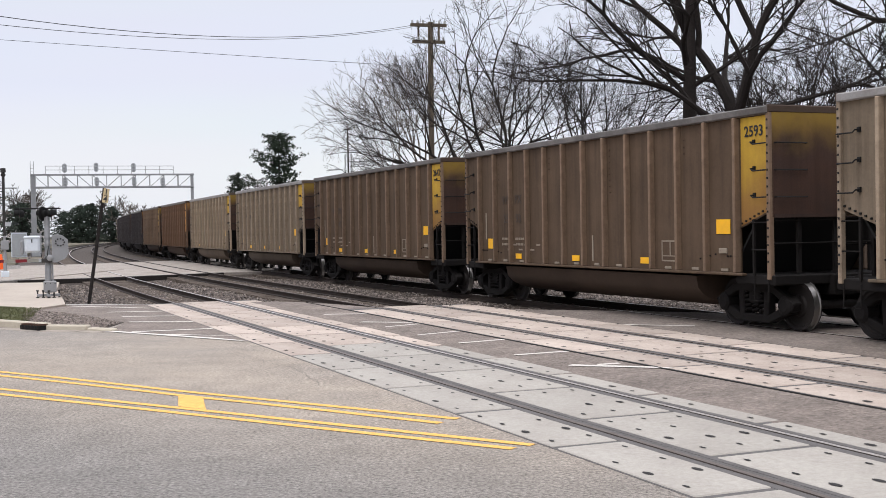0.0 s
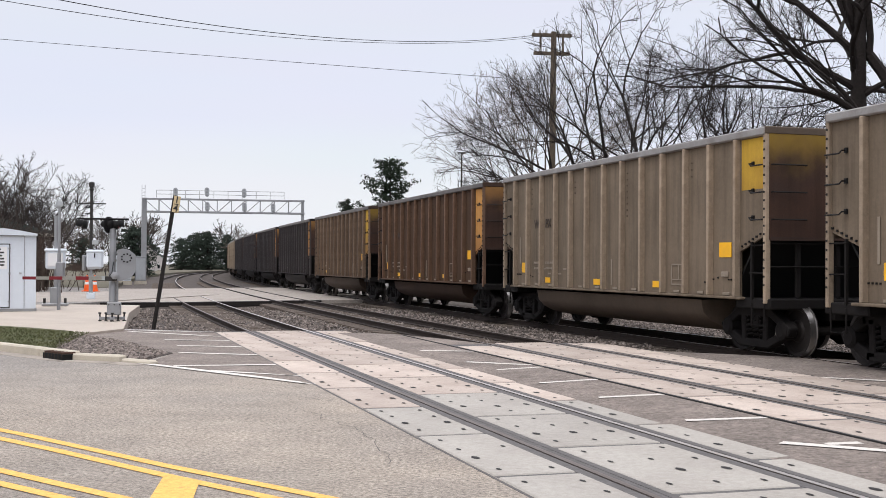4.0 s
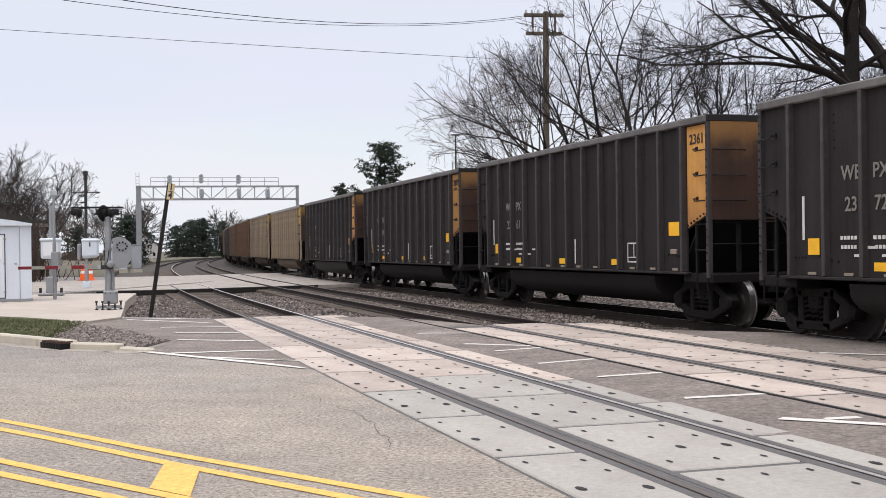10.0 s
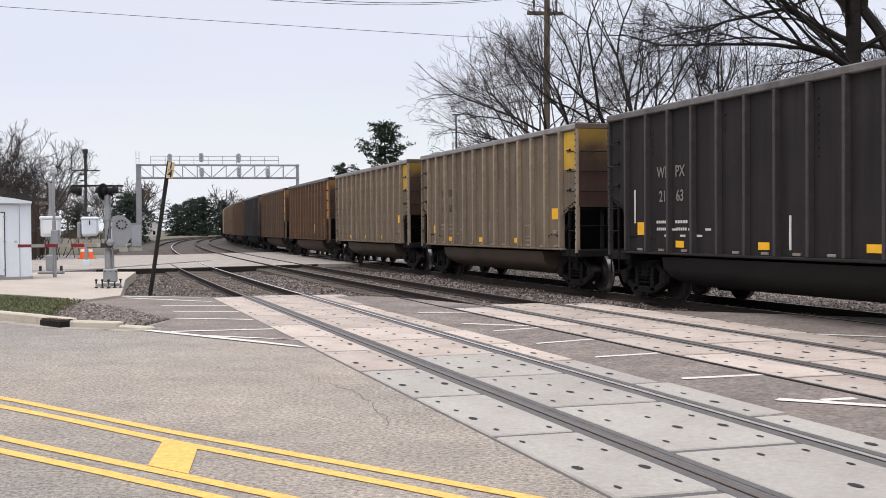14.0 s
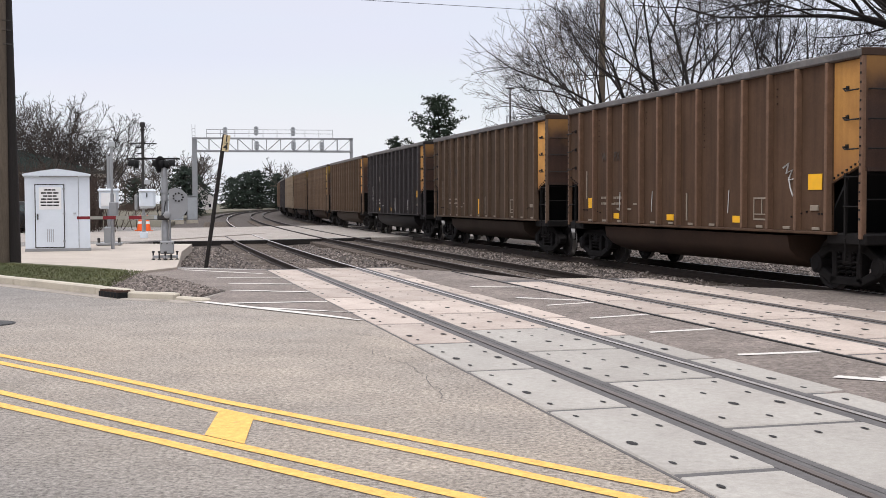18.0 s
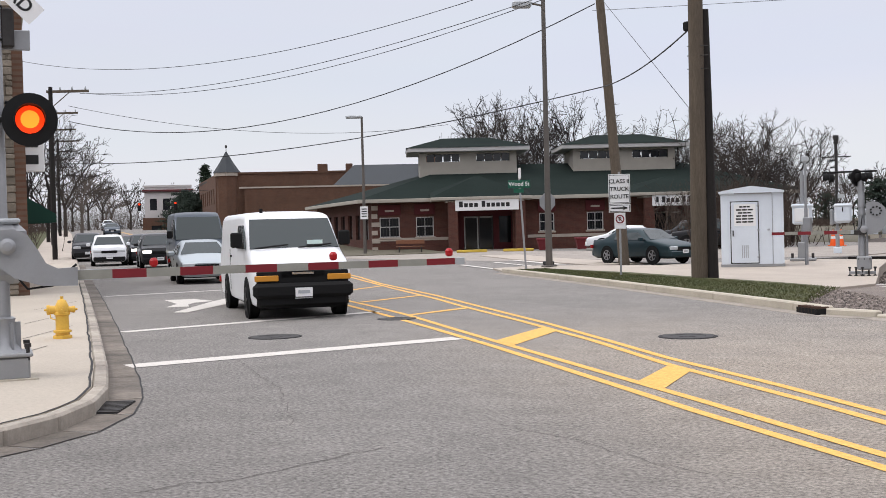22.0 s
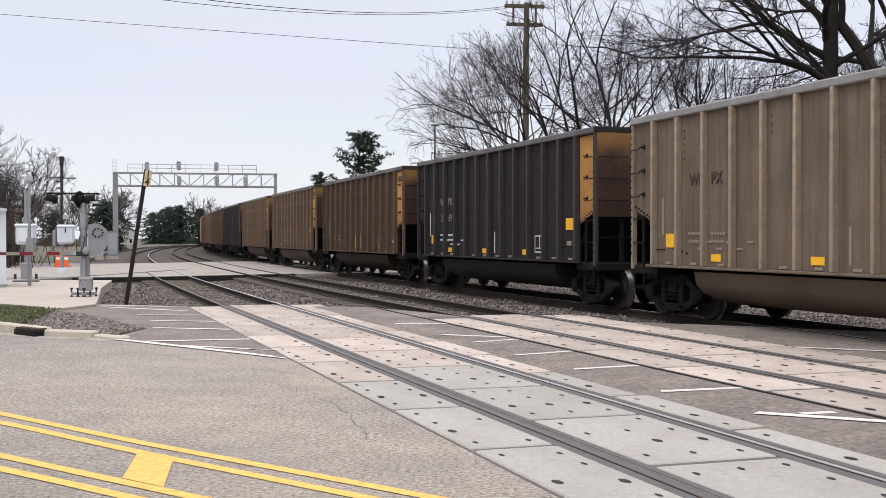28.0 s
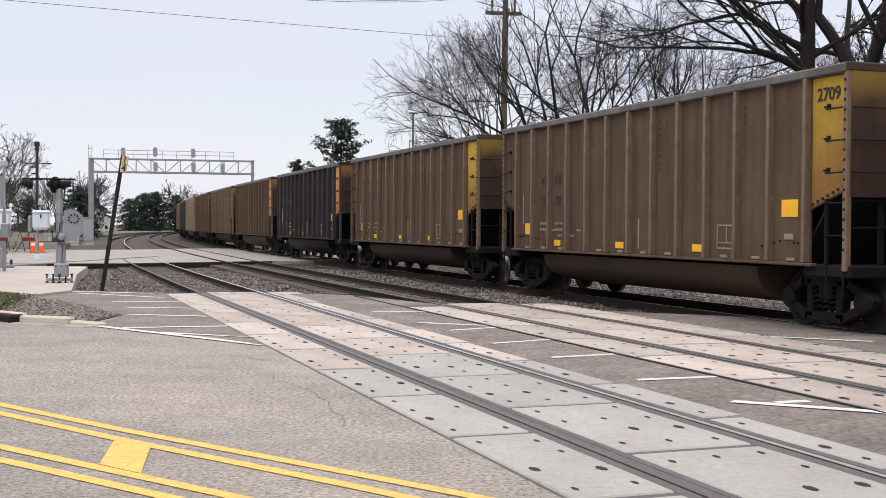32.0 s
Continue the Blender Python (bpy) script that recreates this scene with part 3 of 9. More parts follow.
# sleepers past the crossing
tie_me = Geo().box(-1.28, -0.11, -0.17, 1.28, 0.11, 0.0, None, 0.015).mesh("tie", tie_mat)
rng = random.Random(4)
for tr, s, z, a_from in ((TRACKS[0], S1, Z1, 29.1), (TRACKS[1], S2, Z2, 22.6), (TRACKS[2], S3, Z3, 15.5)):
    a = a_from
    while a < 110:
        if not 51.5 < a < 79:
            p = on_track(a, s, z - 0.172 + rng.uniform(-0.01, 0.006))
            part("tie", tie_me, None, tr, "", False, pose(p.x, p.y, p.z, 0, 0, heading(a) - 90 + rng.uniform(-1, 1)))
        a += 0.54
# ballast bed
g = Geo()
BS = [-1.5, -0.5, 0.6, 1.6, 2.6, 3.4, 4.0, 4.71, 5.4, 6.1, 6.9, 7.6, 8.3, 9.03, 9.75, 10.4, 11.0, 11.6, 12.2, 12.8, 13.4, 14.2, 15.5, 17.0, 19.0, 23.0, 28.0, 36.0]


def bed_height(a, s):
    z = -0.20 + 0.10 * min(1, max(0, (s - 5.5) / 5))
    if s < 2.5:
        z -= 0.05 * (2.5 - s)
    if s > 14.5:
        z = max(-0.36, z - 0.04 * (s - 14.5))
    if a < 51.5 and a > 44:
        z -= 0.10 * min(1.0, (a - 44) / 3)
    return z + 0.05 * noise.noise((a * 0.9, s * 0.9, 0)) + 0.025 * noise.noise((a * 3, s * 3, 4))


A_steps = [-40 + 5 * i for i in range(10)] + [10 + 0.5 * i for i in range(140)] + [80 + 4 * i for i in range(135)]
for a in A_steps:
    for s in BS:
        g.v.append(tuple(on_track(a, s, bed_height(a, s))))
nb = len(BS)
for i in range(len(A_steps) - 1):
    for j in range(nb - 1):
        k = i * nb + j
        g.f.append((k, k + 1, k + nb + 1, k + nb))
tagged(setting("ballast_bed", g, ballast_mat, "brown and grey crushed-stone ballast under the tracks"), category="ballast")
# ballast shoulder beyond the main line
g = Geo()
g.loft([[on_track(a, 14.5, -0.4), on_track(a, 24.0, -0.4), on_track(a, 24.0, 0.05), on_track(a, 14.5, Z3 + 0.01)] for a in (-40, -20, 0, 8, 15)])
tagged(setting("ballast_shoulder", g, ballast_mat, "dark crushed stone beyond the main line"), category="ballast")
# grassy bank left of the far curve
bank = [on_track(a, 0.9) for a in (79.6, 95, 120, 150, 200, 280)]
g = Geo()
g.prism([(p.x, p.y) for p in bank] + [(-100, 268), (-75, 200), (-58, 150), (-44, 112), (-35, 90), (-27.5, 78)], -0.5, 0.02)
tagged(setting("verge_bank", g, dirt_mat, "brown winter grass beside the far tracks"), category="verge")
# loose stones on the bed
g = Geo()
ico = [(0, 0, 1), (0.9, 0, 0.2), (0.2, 0.9, 0.1), (-0.8, 0.3, 0.25), (-0.3, -0.85, 0.15), (0.1, 0.1, -0.8)]
icof = [(0, 1, 2), (0, 2, 3), (0, 3, 4), (0, 4, 1), (5, 2, 1), (5, 3, 2), (5, 4, 3), (5, 1, 4)]
rng = random.Random(11)


def stones(g, count, place, lo, hi):
    for _ in range(count):
        x, y, z = place()
        r = rng.uniform(lo, hi)
        q = Euler((rng.uniform(0, 6), rng.uniform(0, 6), rng.uniform(0, 6))).to_matrix()
        k = len(g.v)
        for p in ico:
            w = q @ (Vector(p) * r * rng.uniform(0.7, 1.2))
            g.v.append((x + w.x, y + w.y, z + w.z))
        g.f += [tuple(i + k for i in f) for f in icof]


def bed_place():
    while True:
        a, s = 14 + 38 * rng.random() ** 1.3, rng.uniform(-0.5, 19.0)
        if a > edge_of_crossing(s) + 0.1 and a < 51.3:
            break
    p = on_track(a, s, bed_height(a, s) + 0.01)
    return p.x, p.y, p.z


stones(g, 30000, bed_place, 0.025, 0.06)
tagged(part("ballast_stones", g, stone_mat), "loose grey and rust-brown ballast stones", "ballast", "", "stuff")

# ---- concrete crossing panels, near and middle track ----
grout_mat = mat("panel_joint_grey", (0.115, 0.108, 0.105), 0.85, grain=0.3, grain_scale=20, stain=0.4, stain_scale=3)
lag_mat = mat("lag_pocket", (0.03, 0.028, 0.028), 0.9)


def panels(track, s_c, z, a_lo, a_hi, length, phase, light_from):
    h = GAUGE / 2
    rows = ((s_c - h - 0.14 - 0.70, s_c - h - 0.14), (s_c - h + 0.17, s_c + h - 0.17), (s_c + h + 0.14, s_c + h + 0.14 + 0.74))
    rng = random.Random(int(s_c * 10))
    for r, (s0, s1) in enumerate(rows):
        first = phase[r] - length * math.ceil((phase[r] - a_lo) / length)
        for k in range(40):
            lo, hi = max(a_lo, first + k * length) + 0.045, min(first + (k + 1) * length, a_hi + (0.4 if r == 1 else 0)) - 0.045
            if hi - lo < 0.3:
                continue
            am = (lo + hi) / 2
            o = on_track(am, (s0 + s1) / 2, z)
            m = pose(o.x, o.y, o.z, 0, 0, heading(am))
            w, l = s1 - s0, hi - lo
            g = Geo().box(-l / 2, -w / 2, -0.16, l / 2, w / 2, rng.uniform(-0.004, 0.001), None, 0.012)
            p = part("concrete_panel", g, concrete_light if am < light_from else concrete, track, "", False, m)
            g = Geo()
            ys = (-w * 0.32, w * 0.32) if r != 1 else (-w * 0.36, 0.0, w * 0.36)
            for y in ys:
                for i in range(4):
                    x = -l / 2 + l * (i + 0.5) / 4 + rng.uniform(-0.06, 0.06)
                    if rng.random() < 0.12:
                        continue
                    big = i % 4 == 1
                    rx, ry = (0.075, 0.036) if big else (0.05, 0.02)
                    ring = [(x + rx * math.cos(q * math.pi / 4), y + ry * math.sin(q * math.pi / 4), 0.0035) for q in range(8)]
                    g.add(ring, [tuple(range(8))])
            part("lag_pocket", g, lag_mat, p)
    # rubber flangeway fillers
    for sg in (-1, 1):
        for i0, i1, top, stuff_ in ((0.037, 0.104, -0.055, rubber_mat), (0.104, 0.172, -0.006, grout_mat), (-0.142, -0.06, -0.006, grout_mat), (-0.06, -0.037, -0.03, rubber_mat)):
            g = Geo()
            rr = []
            n = int((a_hi - a_lo) / 2)
            for i in range(n + 1):
                a = a_lo + (a_hi - a_lo) * i / n
                c = s_c + sg * h
                e0, e1 = sorted((c - sg * i0, c - sg * i1))
                rr.append([on_track(a, e0, z - 0.13), on_track(a, e1, z - 0.13), on_track(a, e1, z + top), on_track(a, e0, z + top)])
            g.loft(rr)
            part("flangeway", g, stuff_, track)


panels(TRACKS[0], S1, Z1 + 0.002, -6.0, 28.6, 2.25, (8.66, 7.65, 8.85), 13.3)
panels(TRACKS[1], S2, Z2 + 0.002, 2.0, 22.0, 2.25, (8.2, 7.1, 7.9), -99)
# black filler under the panels, seen in the joints and flangeways
for s_c, z, lo, hi in ((S1, Z1, -6.0, 28.9), (S2, Z2, 2.0, 22.2)):
    g = Geo()
    g.loft([[on_track(lo + (hi - lo) * i / 16, s_c - 1.57, z - 0.3), on_track(lo + (hi - lo) * i / 16, s_c + 1.59, z - 0.3), on_track(lo + (hi - lo) * i / 16, s_c + 1.59, z - 0.008), on_track(lo + (hi - lo) * i / 16, s_c - 1.57, z - 0.008)] for i in range(17)])
    tagged(setting("trim_filler", g, grout_mat, "grey rubber filler in the joints of the crossing panels"), category="joint")
# dark joint along the field panels
for s0, z, fill in ((S1 - 1.595, 0.006, grout_mat), (S1 + 1.61, 0.004, tar_mat), (S2 - 1.61, Z2 - 0.001, tar_mat), (S2 + 1.61, Z2 + 0.002, tar_mat)):
    g = Geo()
    hi = edge_of_crossing(s0) - 0.2
    g.loft([[on_track(-6 + (hi + 6) * i / 12, s0 - 0.012, z - 0.1), on_track(-6 + (hi + 6) * i / 12, s0 + 0.012, z - 0.1), on_track(-6 + (hi + 6) * i / 12, s0 + 0.012, z - 0.002), on_track(-6 + (hi + 6) * i / 12, s0 - 0.012, z - 0.002)] for i in range(13)])
    tagged(setting("trim_joint", g, fill, "dark tar joint beside the concrete panels"), category="joint")
# dark strip painting the shadow side of the second crossing's slab
g = Geo()
g.loft([[on_track(51.30, s, -0.5), on_track(51.49, s, -0.5), on_track(51.49, s, -0.012 + 0.012 * max(0.0, s - 4.0)), on_track(51.30, s, -0.03 + 0.012 * max(0.0, s - 4.0))] for s in (-1.5, 1, 4, 7, 10)])
tagged(setting("trim_edge", g, creosote, "shaded near face of the far crossing, painted as a dark strip"), category="edging")
# second street crossing further along
g = Geo()
g.loft([[on_track(a, 1.0, -0.4), on_track(a, 15.5, -0.4), on_track(a, 15.5, 0.06), on_track(a, 9, 0.045), on_track(a, 5.2, -0.022), on_track(a, 1.0, -0.024)] for a in (51.5, 58, 65, 72, 79)])
tagged(setting("pavement_second_crossing", g, crossing_street_mat, "pale concrete road crossing further along the tracks"), category="crossing")

# ---- coal train ----
def car_paint(name, c, stain=0.55, edge=None):
    return mat(name, c, 0.75, grain=0.12, grain_scale=14, stain=stain, stain_scale=0.7, stain_color=tuple(x * 0.62 for x in c), streak=0.55, bump=0.08, vary=0.12, spec=0.15, mottle=0.12, mottle_scale=0.9)


brown_body, tan_body, rust_body, black_body = car_paint("brown_car_paint", (0.102, 0.069, 0.046)), car_paint("tan_car_paint", (0.178, 0.139, 0.100)), car_paint("rust_car_paint", (0.085, 0.049, 0.030)), car_paint("black_car_paint", (0.027, 0.0232, 0.0234))
umber_body = car_paint("umber_car_paint", (0.072, 0.047, 0.031))
end_yellow = mat("yellow_end_paint", (0.55, 0.35, 0.035), 0.75, grain=0.12, stain=0.95, stain_scale=0.7, stain_color=(0.26, 0.13, 0.03), streak=0.4, vary=0.22)
end_orange = mat("orange_end_paint", (0.60, 0.30, 0.075), 0.7, grain=0.1, stain=0.75, stain_scale=0.8, stain_color=(0.26, 0.11, 0.035), streak=0.5, vary=0.3)


def weathered(m, rust, low, high, most):
    """Rust creeping up painted sheet from its foot, in uneven patches."""
    N, L = m.node_tree.nodes, m.node_tree.links
    bs = N["Principled BSDF"]
    co, sep, nz = N.new("ShaderNodeTexCoord"), N.new("ShaderNodeSeparateXYZ"), N.new("ShaderNodeTexNoise")
    nz.inputs["Scale"].default_value, nz.inputs["Detail"].default_value = 1.3, 7.0
    L.new(co.outputs["Object"], sep.inputs[0])
    L.new(co.outputs["Object"], nz.inputs["Vector"])
    add, mr, x = N.new("ShaderNodeMath"), N.new("ShaderNodeMapRange"), N.new("ShaderNodeMix")
    L.new(sep.outputs["Z"], add.inputs[0])
    L.new(nz.outputs[0], add.inputs[1])
    mr.interpolation_type = "SMOOTHSTEP"
    for i, v in zip((1, 2, 3, 4), (low + 0.5, high + 0.5, most, 0.0)):
        mr.inputs[i].default_value = v
    L.new(add.outputs[0], mr.inputs[0])
    x.data_type = "RGBA"
    L.new(mr.outputs[0], x.inputs[0])
    L.new(bs.inputs["Base Color"].links[0].from_socket, x.inputs[6])
    x.inputs[7].default_value = (*rust, 1)
    L.new(x.outputs[2], bs.inputs["Base Color"])


def sooty_end(name, paint_mat):
    """End wall: the end's paint at the top, buried under rust and soot lower down."""
    m = mat(name, (0.062, 0.031, 0.02), 0.85, grain=0.25, stain=0.7, stain_scale=1.1, stain_color=(0.026, 0.02, 0.019), streak=0.5)
    N, L = m.node_tree.nodes, m.node_tree.links
    bs = N["Principled BSDF"]
    co, sep, nz = N.new("ShaderNodeTexCoord"), N.new("ShaderNodeSeparateXYZ"), N.new("ShaderNodeTexNoise")
    nz.inputs["Scale"].default_value, nz.inputs["Detail"].default_value = 1.7, 6.0
    L.new(co.outputs["Object"], sep.inputs[0])
    L.new(co.outputs["Object"], nz.inputs["Vector"])
    add, mr, x = N.new("ShaderNodeMath"), N.new("ShaderNodeMapRange"), N.new("ShaderNodeMix")
    L.new(sep.outputs["Z"], add.inputs[0])
    L.new(nz.outputs[0], add.inputs[1])
    mr.interpolation_type = "SMOOTHSTEP"
    for i, v in zip((1, 2, 3, 4), (3.6, 4.45, 0.0, 0.42)):
        mr.inputs[i].default_value = v
    L.new(add.outputs[0], mr.inputs[0])
    x.data_type = "RGBA"
    L.new(mr.outputs[0], x.inputs[0])
    L.new(bs.inputs["Base Color"].links[0].from_socket, x.inputs[6])
    x.inputs[7].default_value = (*[v * 0.75 for v in paint_mat.node_tree.nodes["RGB"].outputs[0].default_value[:3]], 1)
    L.new(x.outputs[2], bs.inputs["Base Color"])
    return m


weathered(end_yellow, (0.17, 0.075, 0.03), 1.9, 3.3, 0.8)
weathered(end_orange, (0.20, 0.085, 0.035), 1.8, 2.7, 0.6)
end_walls = {end_yellow.name: sooty_end("sooty_yellow_end", end_yellow), end_orange.name: sooty_end("sooty_orange_end", end_orange)}
end_rust = mat("rusty_end_sheet", (0.05, 0.027, 0.02), 0.8, grain=0.2, stain=0.7, stain_scale=1.0, stain_color=(0.03, 0.02, 0.018), streak=0.3)
under_black = mat("bogie_grime", (0.013, 0.0115, 0.011), 0.8, 0.0, spec=0.12, grain=0.3, grain_scale=12, stain=0.5, stain_scale=3)
chord_mat = mat("top_chord_alloy", (0.30, 0.29, 0.28), 0.5, 0.3, grain=0.15, stain=0.6, stain_scale=2.0, stain_color=(0.10, 0.08, 0.07))
chord_dark = mat("top_chord_dull", (0.15, 0.138, 0.13), 0.5, 0.2, grain=0.25, grain_scale=6, stain=0.75, stain_scale=1.2, stain_color=(0.035, 0.03, 0.028))
wheel_mat = mat("wheel_steel", (0.022, 0.019, 0.018), 0.7, 0.0, grain=0.2, stain=0.3, spec=0.15)
tread_mat = mat("wheel_tread", (0.26, 0.25, 0.24), 0.35, 0.9)
tag_yellow = mat("reflective_yellow", (0.86, 0.45, 0.015), 0.45, stain=0.25, stain_scale=5, stain_color=(0.4, 0.24, 0.06))
tag_white = mat("stencil_white", (0.55, 0.53, 0.5), 0.7, wear=0.3, stain_scale=8)
tag_dull = mat("stencil_dull", (0.24, 0.2, 0.155), 0.8, wear=0.5, stain_scale=8, wear_color=(0.1, 0.08, 0.06))
coal_mat = mat("coal", (0.012, 0.012, 0.013), 0.6, grain=0.5, grain_scale=10, bump=1.0)
LEN, PITCH, HALF = 13.0, 14.73, 1.5
FLOOR, TOP = 1.02, 3.87
TUB = 4.2
WHEEL_R = 0.44
post_mats = {}


def worn_lit_post(body):
    """Side posts: the body's paint, worn paler and with caught light painted into the colour."""
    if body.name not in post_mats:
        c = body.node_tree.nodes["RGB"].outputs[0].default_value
        # brightening factor: wear plus the highlights along the proud posts
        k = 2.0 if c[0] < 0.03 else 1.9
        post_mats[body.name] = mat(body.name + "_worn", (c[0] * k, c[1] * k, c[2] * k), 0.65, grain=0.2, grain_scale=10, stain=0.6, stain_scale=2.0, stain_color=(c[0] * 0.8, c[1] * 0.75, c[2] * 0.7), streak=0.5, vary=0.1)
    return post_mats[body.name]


WHEELSETS = []


def darker_paint(body):
    """A darker tone of the body's paint, for the belly, seams and end chords."""
    key = body.name + "_belly"
    if key not in post_mats:
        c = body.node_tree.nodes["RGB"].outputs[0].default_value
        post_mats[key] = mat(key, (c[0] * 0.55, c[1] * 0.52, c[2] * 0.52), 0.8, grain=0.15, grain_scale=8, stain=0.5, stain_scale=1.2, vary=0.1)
    return post_mats[key]


def bogie(parent, x):
    b = part("bogie", Geo().box(-0.16, -1.1, 0.45, 0.16, 1.1, 0.8, None, 0.03), under_black, parent, "cast steel bogie with coil springs", False, pose(x, 0, 0))
    for y in (-1.02, 1.02):
        g = Geo()
        sg = 1 if y > 0 else -1
        m = Matrix(((1, 0, 0, 0), (0, 0, -1, y), (0, 1, 0, 0), (0, 0, 0, 1)))
        # arched frame as bars round the spring nest
        bars = [((-1.05, 0.46), (-0.52, 0.74)), ((-0.52, 0.74), (0.52, 0.74)), ((0.52, 0.74), (1.05, 0.46)), ((-1.0, 0.42), (-0.42, 0.19)), ((-0.42, 0.19), (0.42, 0.19)), ((0.42, 0.19), (1.0, 0.42)), ((-0.34, 0.22), (-0.36, 0.72)), ((0.34, 0.22), (0.36, 0.72))]
        for (x0, z0), (x1, z1) in bars:
            d = Vector((x1 - x0, 0, z1 - z0))
            l = d.length
            mm = Matrix.Translation(((x0 + x1) / 2, y, (z0 + z1) / 2)) @ Matrix.Rotation(-math.atan2(d.z, d.x), 4, "Y")
            g.box(-l / 2 - 0.05, -0.09, -0.075, l / 2 + 0.05, 0.09, 0.075, mm, 0.02)
        for xx in (-0.87, 0.87):
            g.lathe([(0.17, -0.13), (0.17, 0.10), (0.11, 0.13)], 14, pose(xx, y, 0.45, -90 * sg, 0, 0))
        part("side_frame", g, under_black, b)
        for xx in (-0.2, 0.0, 0.2):
            g = Geo()
            pts = [(xx + 0.085 * math.cos(k * 1.2), y + 0.085 * math.sin(k * 1.2), 0.27 + 0.42 * k / 26) for k in range(27)]
            g.tube(pts, 0.024, 4)
            part("coil_spring", g, under_black, b)
    for xx in (-0.87, 0.87):
        g = Geo()
        for sg in (-1, 1):
            prof = [(0.05, 0.07), (0.17, 0.055), (0.20, 0.02), (0.36, 0.03), (0.385, 0.06), (WHEEL_R, 0.065), (WHEEL_R + 0.002, -0.045), (WHEEL_R + 0.028, -0.055), (WHEEL_R + 0.028, -0.075), (0.385, -0.075), (0.35, -0.03), (0.2, -0.035), (0.05, -0.06)]
            g.lathe(prof, 20, pose(0, sg * 0.755, 0, -90 * sg, 0, 0))
        g.cyl((0, -0.8, 0), (0, 0.8, 0), 0.08, None, 10)
        me = g.mesh("wheelset", [wheel_mat, tread_mat], True)
        for p in me.polygons:
            c = p.center
            if abs(math.hypot(c.x, c.z) - WHEEL_R) < 0.012:
                p.material_index = 1
        w = part("wheelset", me, None, b, "", False, pose(xx, 0, WHEEL_R))
        WHEELSETS.append(w)
    return b


def hopper(body, end, label, group_label, m, patch_low, number=None, marks=None, stencil=tag_white, logo=False):
    car = thing("coal_hopper_car", label, "rail car", m, "coal cars of the train")
    L2 = LEN / 2
    rusty = body is umber_body
    chord = chord_mat if body.name.startswith("tan") else chord_dark
    # side sheets: rectangular with the lower corners cut away at both ends
    for sy in (-1, 1):
        outline = [(-L2 + 0.88, FLOOR), (L2 - 0.88, FLOOR), (L2 - 0.88, 1.82), (L2, 2.12), (L2, TOP), (-L2, TOP), (-L2, 2.12), (-L2 + 0.88, 1.82)]
        y = sy * (HALF - 0.09)
        mm = Matrix(((1, 0, 0, 0), (0, 0, -1, y + 0.02), (0, 1, 0, 0), (0, 0, 0, 1)))
        side = part("side_sheet", Geo().prism(outline, 0, 0.04, mm), body, car)
        yo = sy * (HALF - 0.068)
        # painted patch at the front end
        op = [(L2 - 0.83, max(1.86, patch_low)), (L2 - 0.04, max(2.13, patch_low)), (L2 - 0.04, TOP - 0.08), (L2 - 0.83, TOP - 0.08)]
        mm = Matrix(((1, 0, 0, 0), (0, 0, -1, yo + 0.003), (0, 1, 0, 0), (0, 0, 0, 1)))
        part("painted_patch", Geo().prism(op, 0, 0.006, mm), end, side)
        # reflective tags and stencils
        ys = sy * (HALF - 0.060)
        for i, (tx, tz, tw, th) in enumerate(((5.13, 1.72, 0.42, 0.27), (-5.02, 1.36, 0.30, 0.26), (2.48, 1.12, 0.38, 0.13), (-0.45, 1.12, 0.34, 0.13), (-3.38, 1.12, 0.32, 0.13))):
            if rusty and i in (0, 2, 4):
                continue
            if rusty:
                tw, th = 0.1, 0.5
            part("reflector_tag", Geo().box(tx - tw / 2, ys - 0.004, tz, tx + tw / 2, ys + 0.004, tz + th), tag_yellow, side)
        g = Geo()
        bx = 3.38
        for x0, z0, x1, z1 in ((bx - 0.3, 1.18, bx - 0.27, 1.6), (bx + 0.27, 1.18, bx + 0.3, 1.6), (bx - 0.3, 1.18, bx + 0.3, 1.21), (bx - 0.3, 1.57, bx + 0.3, 1.6), (bx - 0.015, 1.3, bx + 0.015, 1.58), (bx - 0.3, 1.28, bx + 0.3, 1.30)):
            g.box(x0, ys - 0.003, z0, x1, ys + 0.003, z1)
        for k in range(6):
            g.box(-L2 + 2.5 + 0.32 * k, ys - 0.003, 1.33 + 0.12 * (k % 2), -L2 + 2.7 + 0.32 * k, ys + 0.003, 1.37 + 0.12 * (k % 2))
        for sx, z1 in ((-5.32, 2.3), (-1.9, 1.85), (0.3, 1.85)):
            g.box(sx, ys - 0.003, 1.13 if z1 < 2 else 1.6, sx + 0.06, ys + 0.003, z1 - (0.15 if z1 < 2 else 0))
        for k, (sx, w) in enumerate(((-4.12, 0.42), (-4.12, 0.4), (-3.3, 0.5), (-3.3, 0.42))):
            zz = 1.62 - 0.14 * (k % 2)
            for q in range(5):
                g.box(sx - w / 2 + q * w / 5, ys - 0.003, zz - 0.028, sx - w / 2 + (q + 0.7) * w / 5, ys + 0.003, zz + 0.028)
        part("stencil_mark", g, stencil, side)["kind"] = "stuff"
        g = Geo()
        for k in range(12):
            if k % 5 != 3:
                x = -L2 + 0.92 + (LEN - 1.84) * (k + 0.55) / 12
                g.box(x - 0.11, ys - 0.012, 1.035, x + 0.11, ys + 0.012, 1.085, None, 0.005)
        g.box(5.0, ys - 0.02, 1.36, 5.24, ys + 0.02, 1.46, None, 0.01)
        part("hopper_latch", g, tag_dull, side)["kind"] = "stuff"
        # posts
        post = Geo().box(-0.04, -0.075, FLOOR, 0.04, 0.075, TOP - 0.06, None, 0.012).mesh("side_post", worn_lit_post(body))
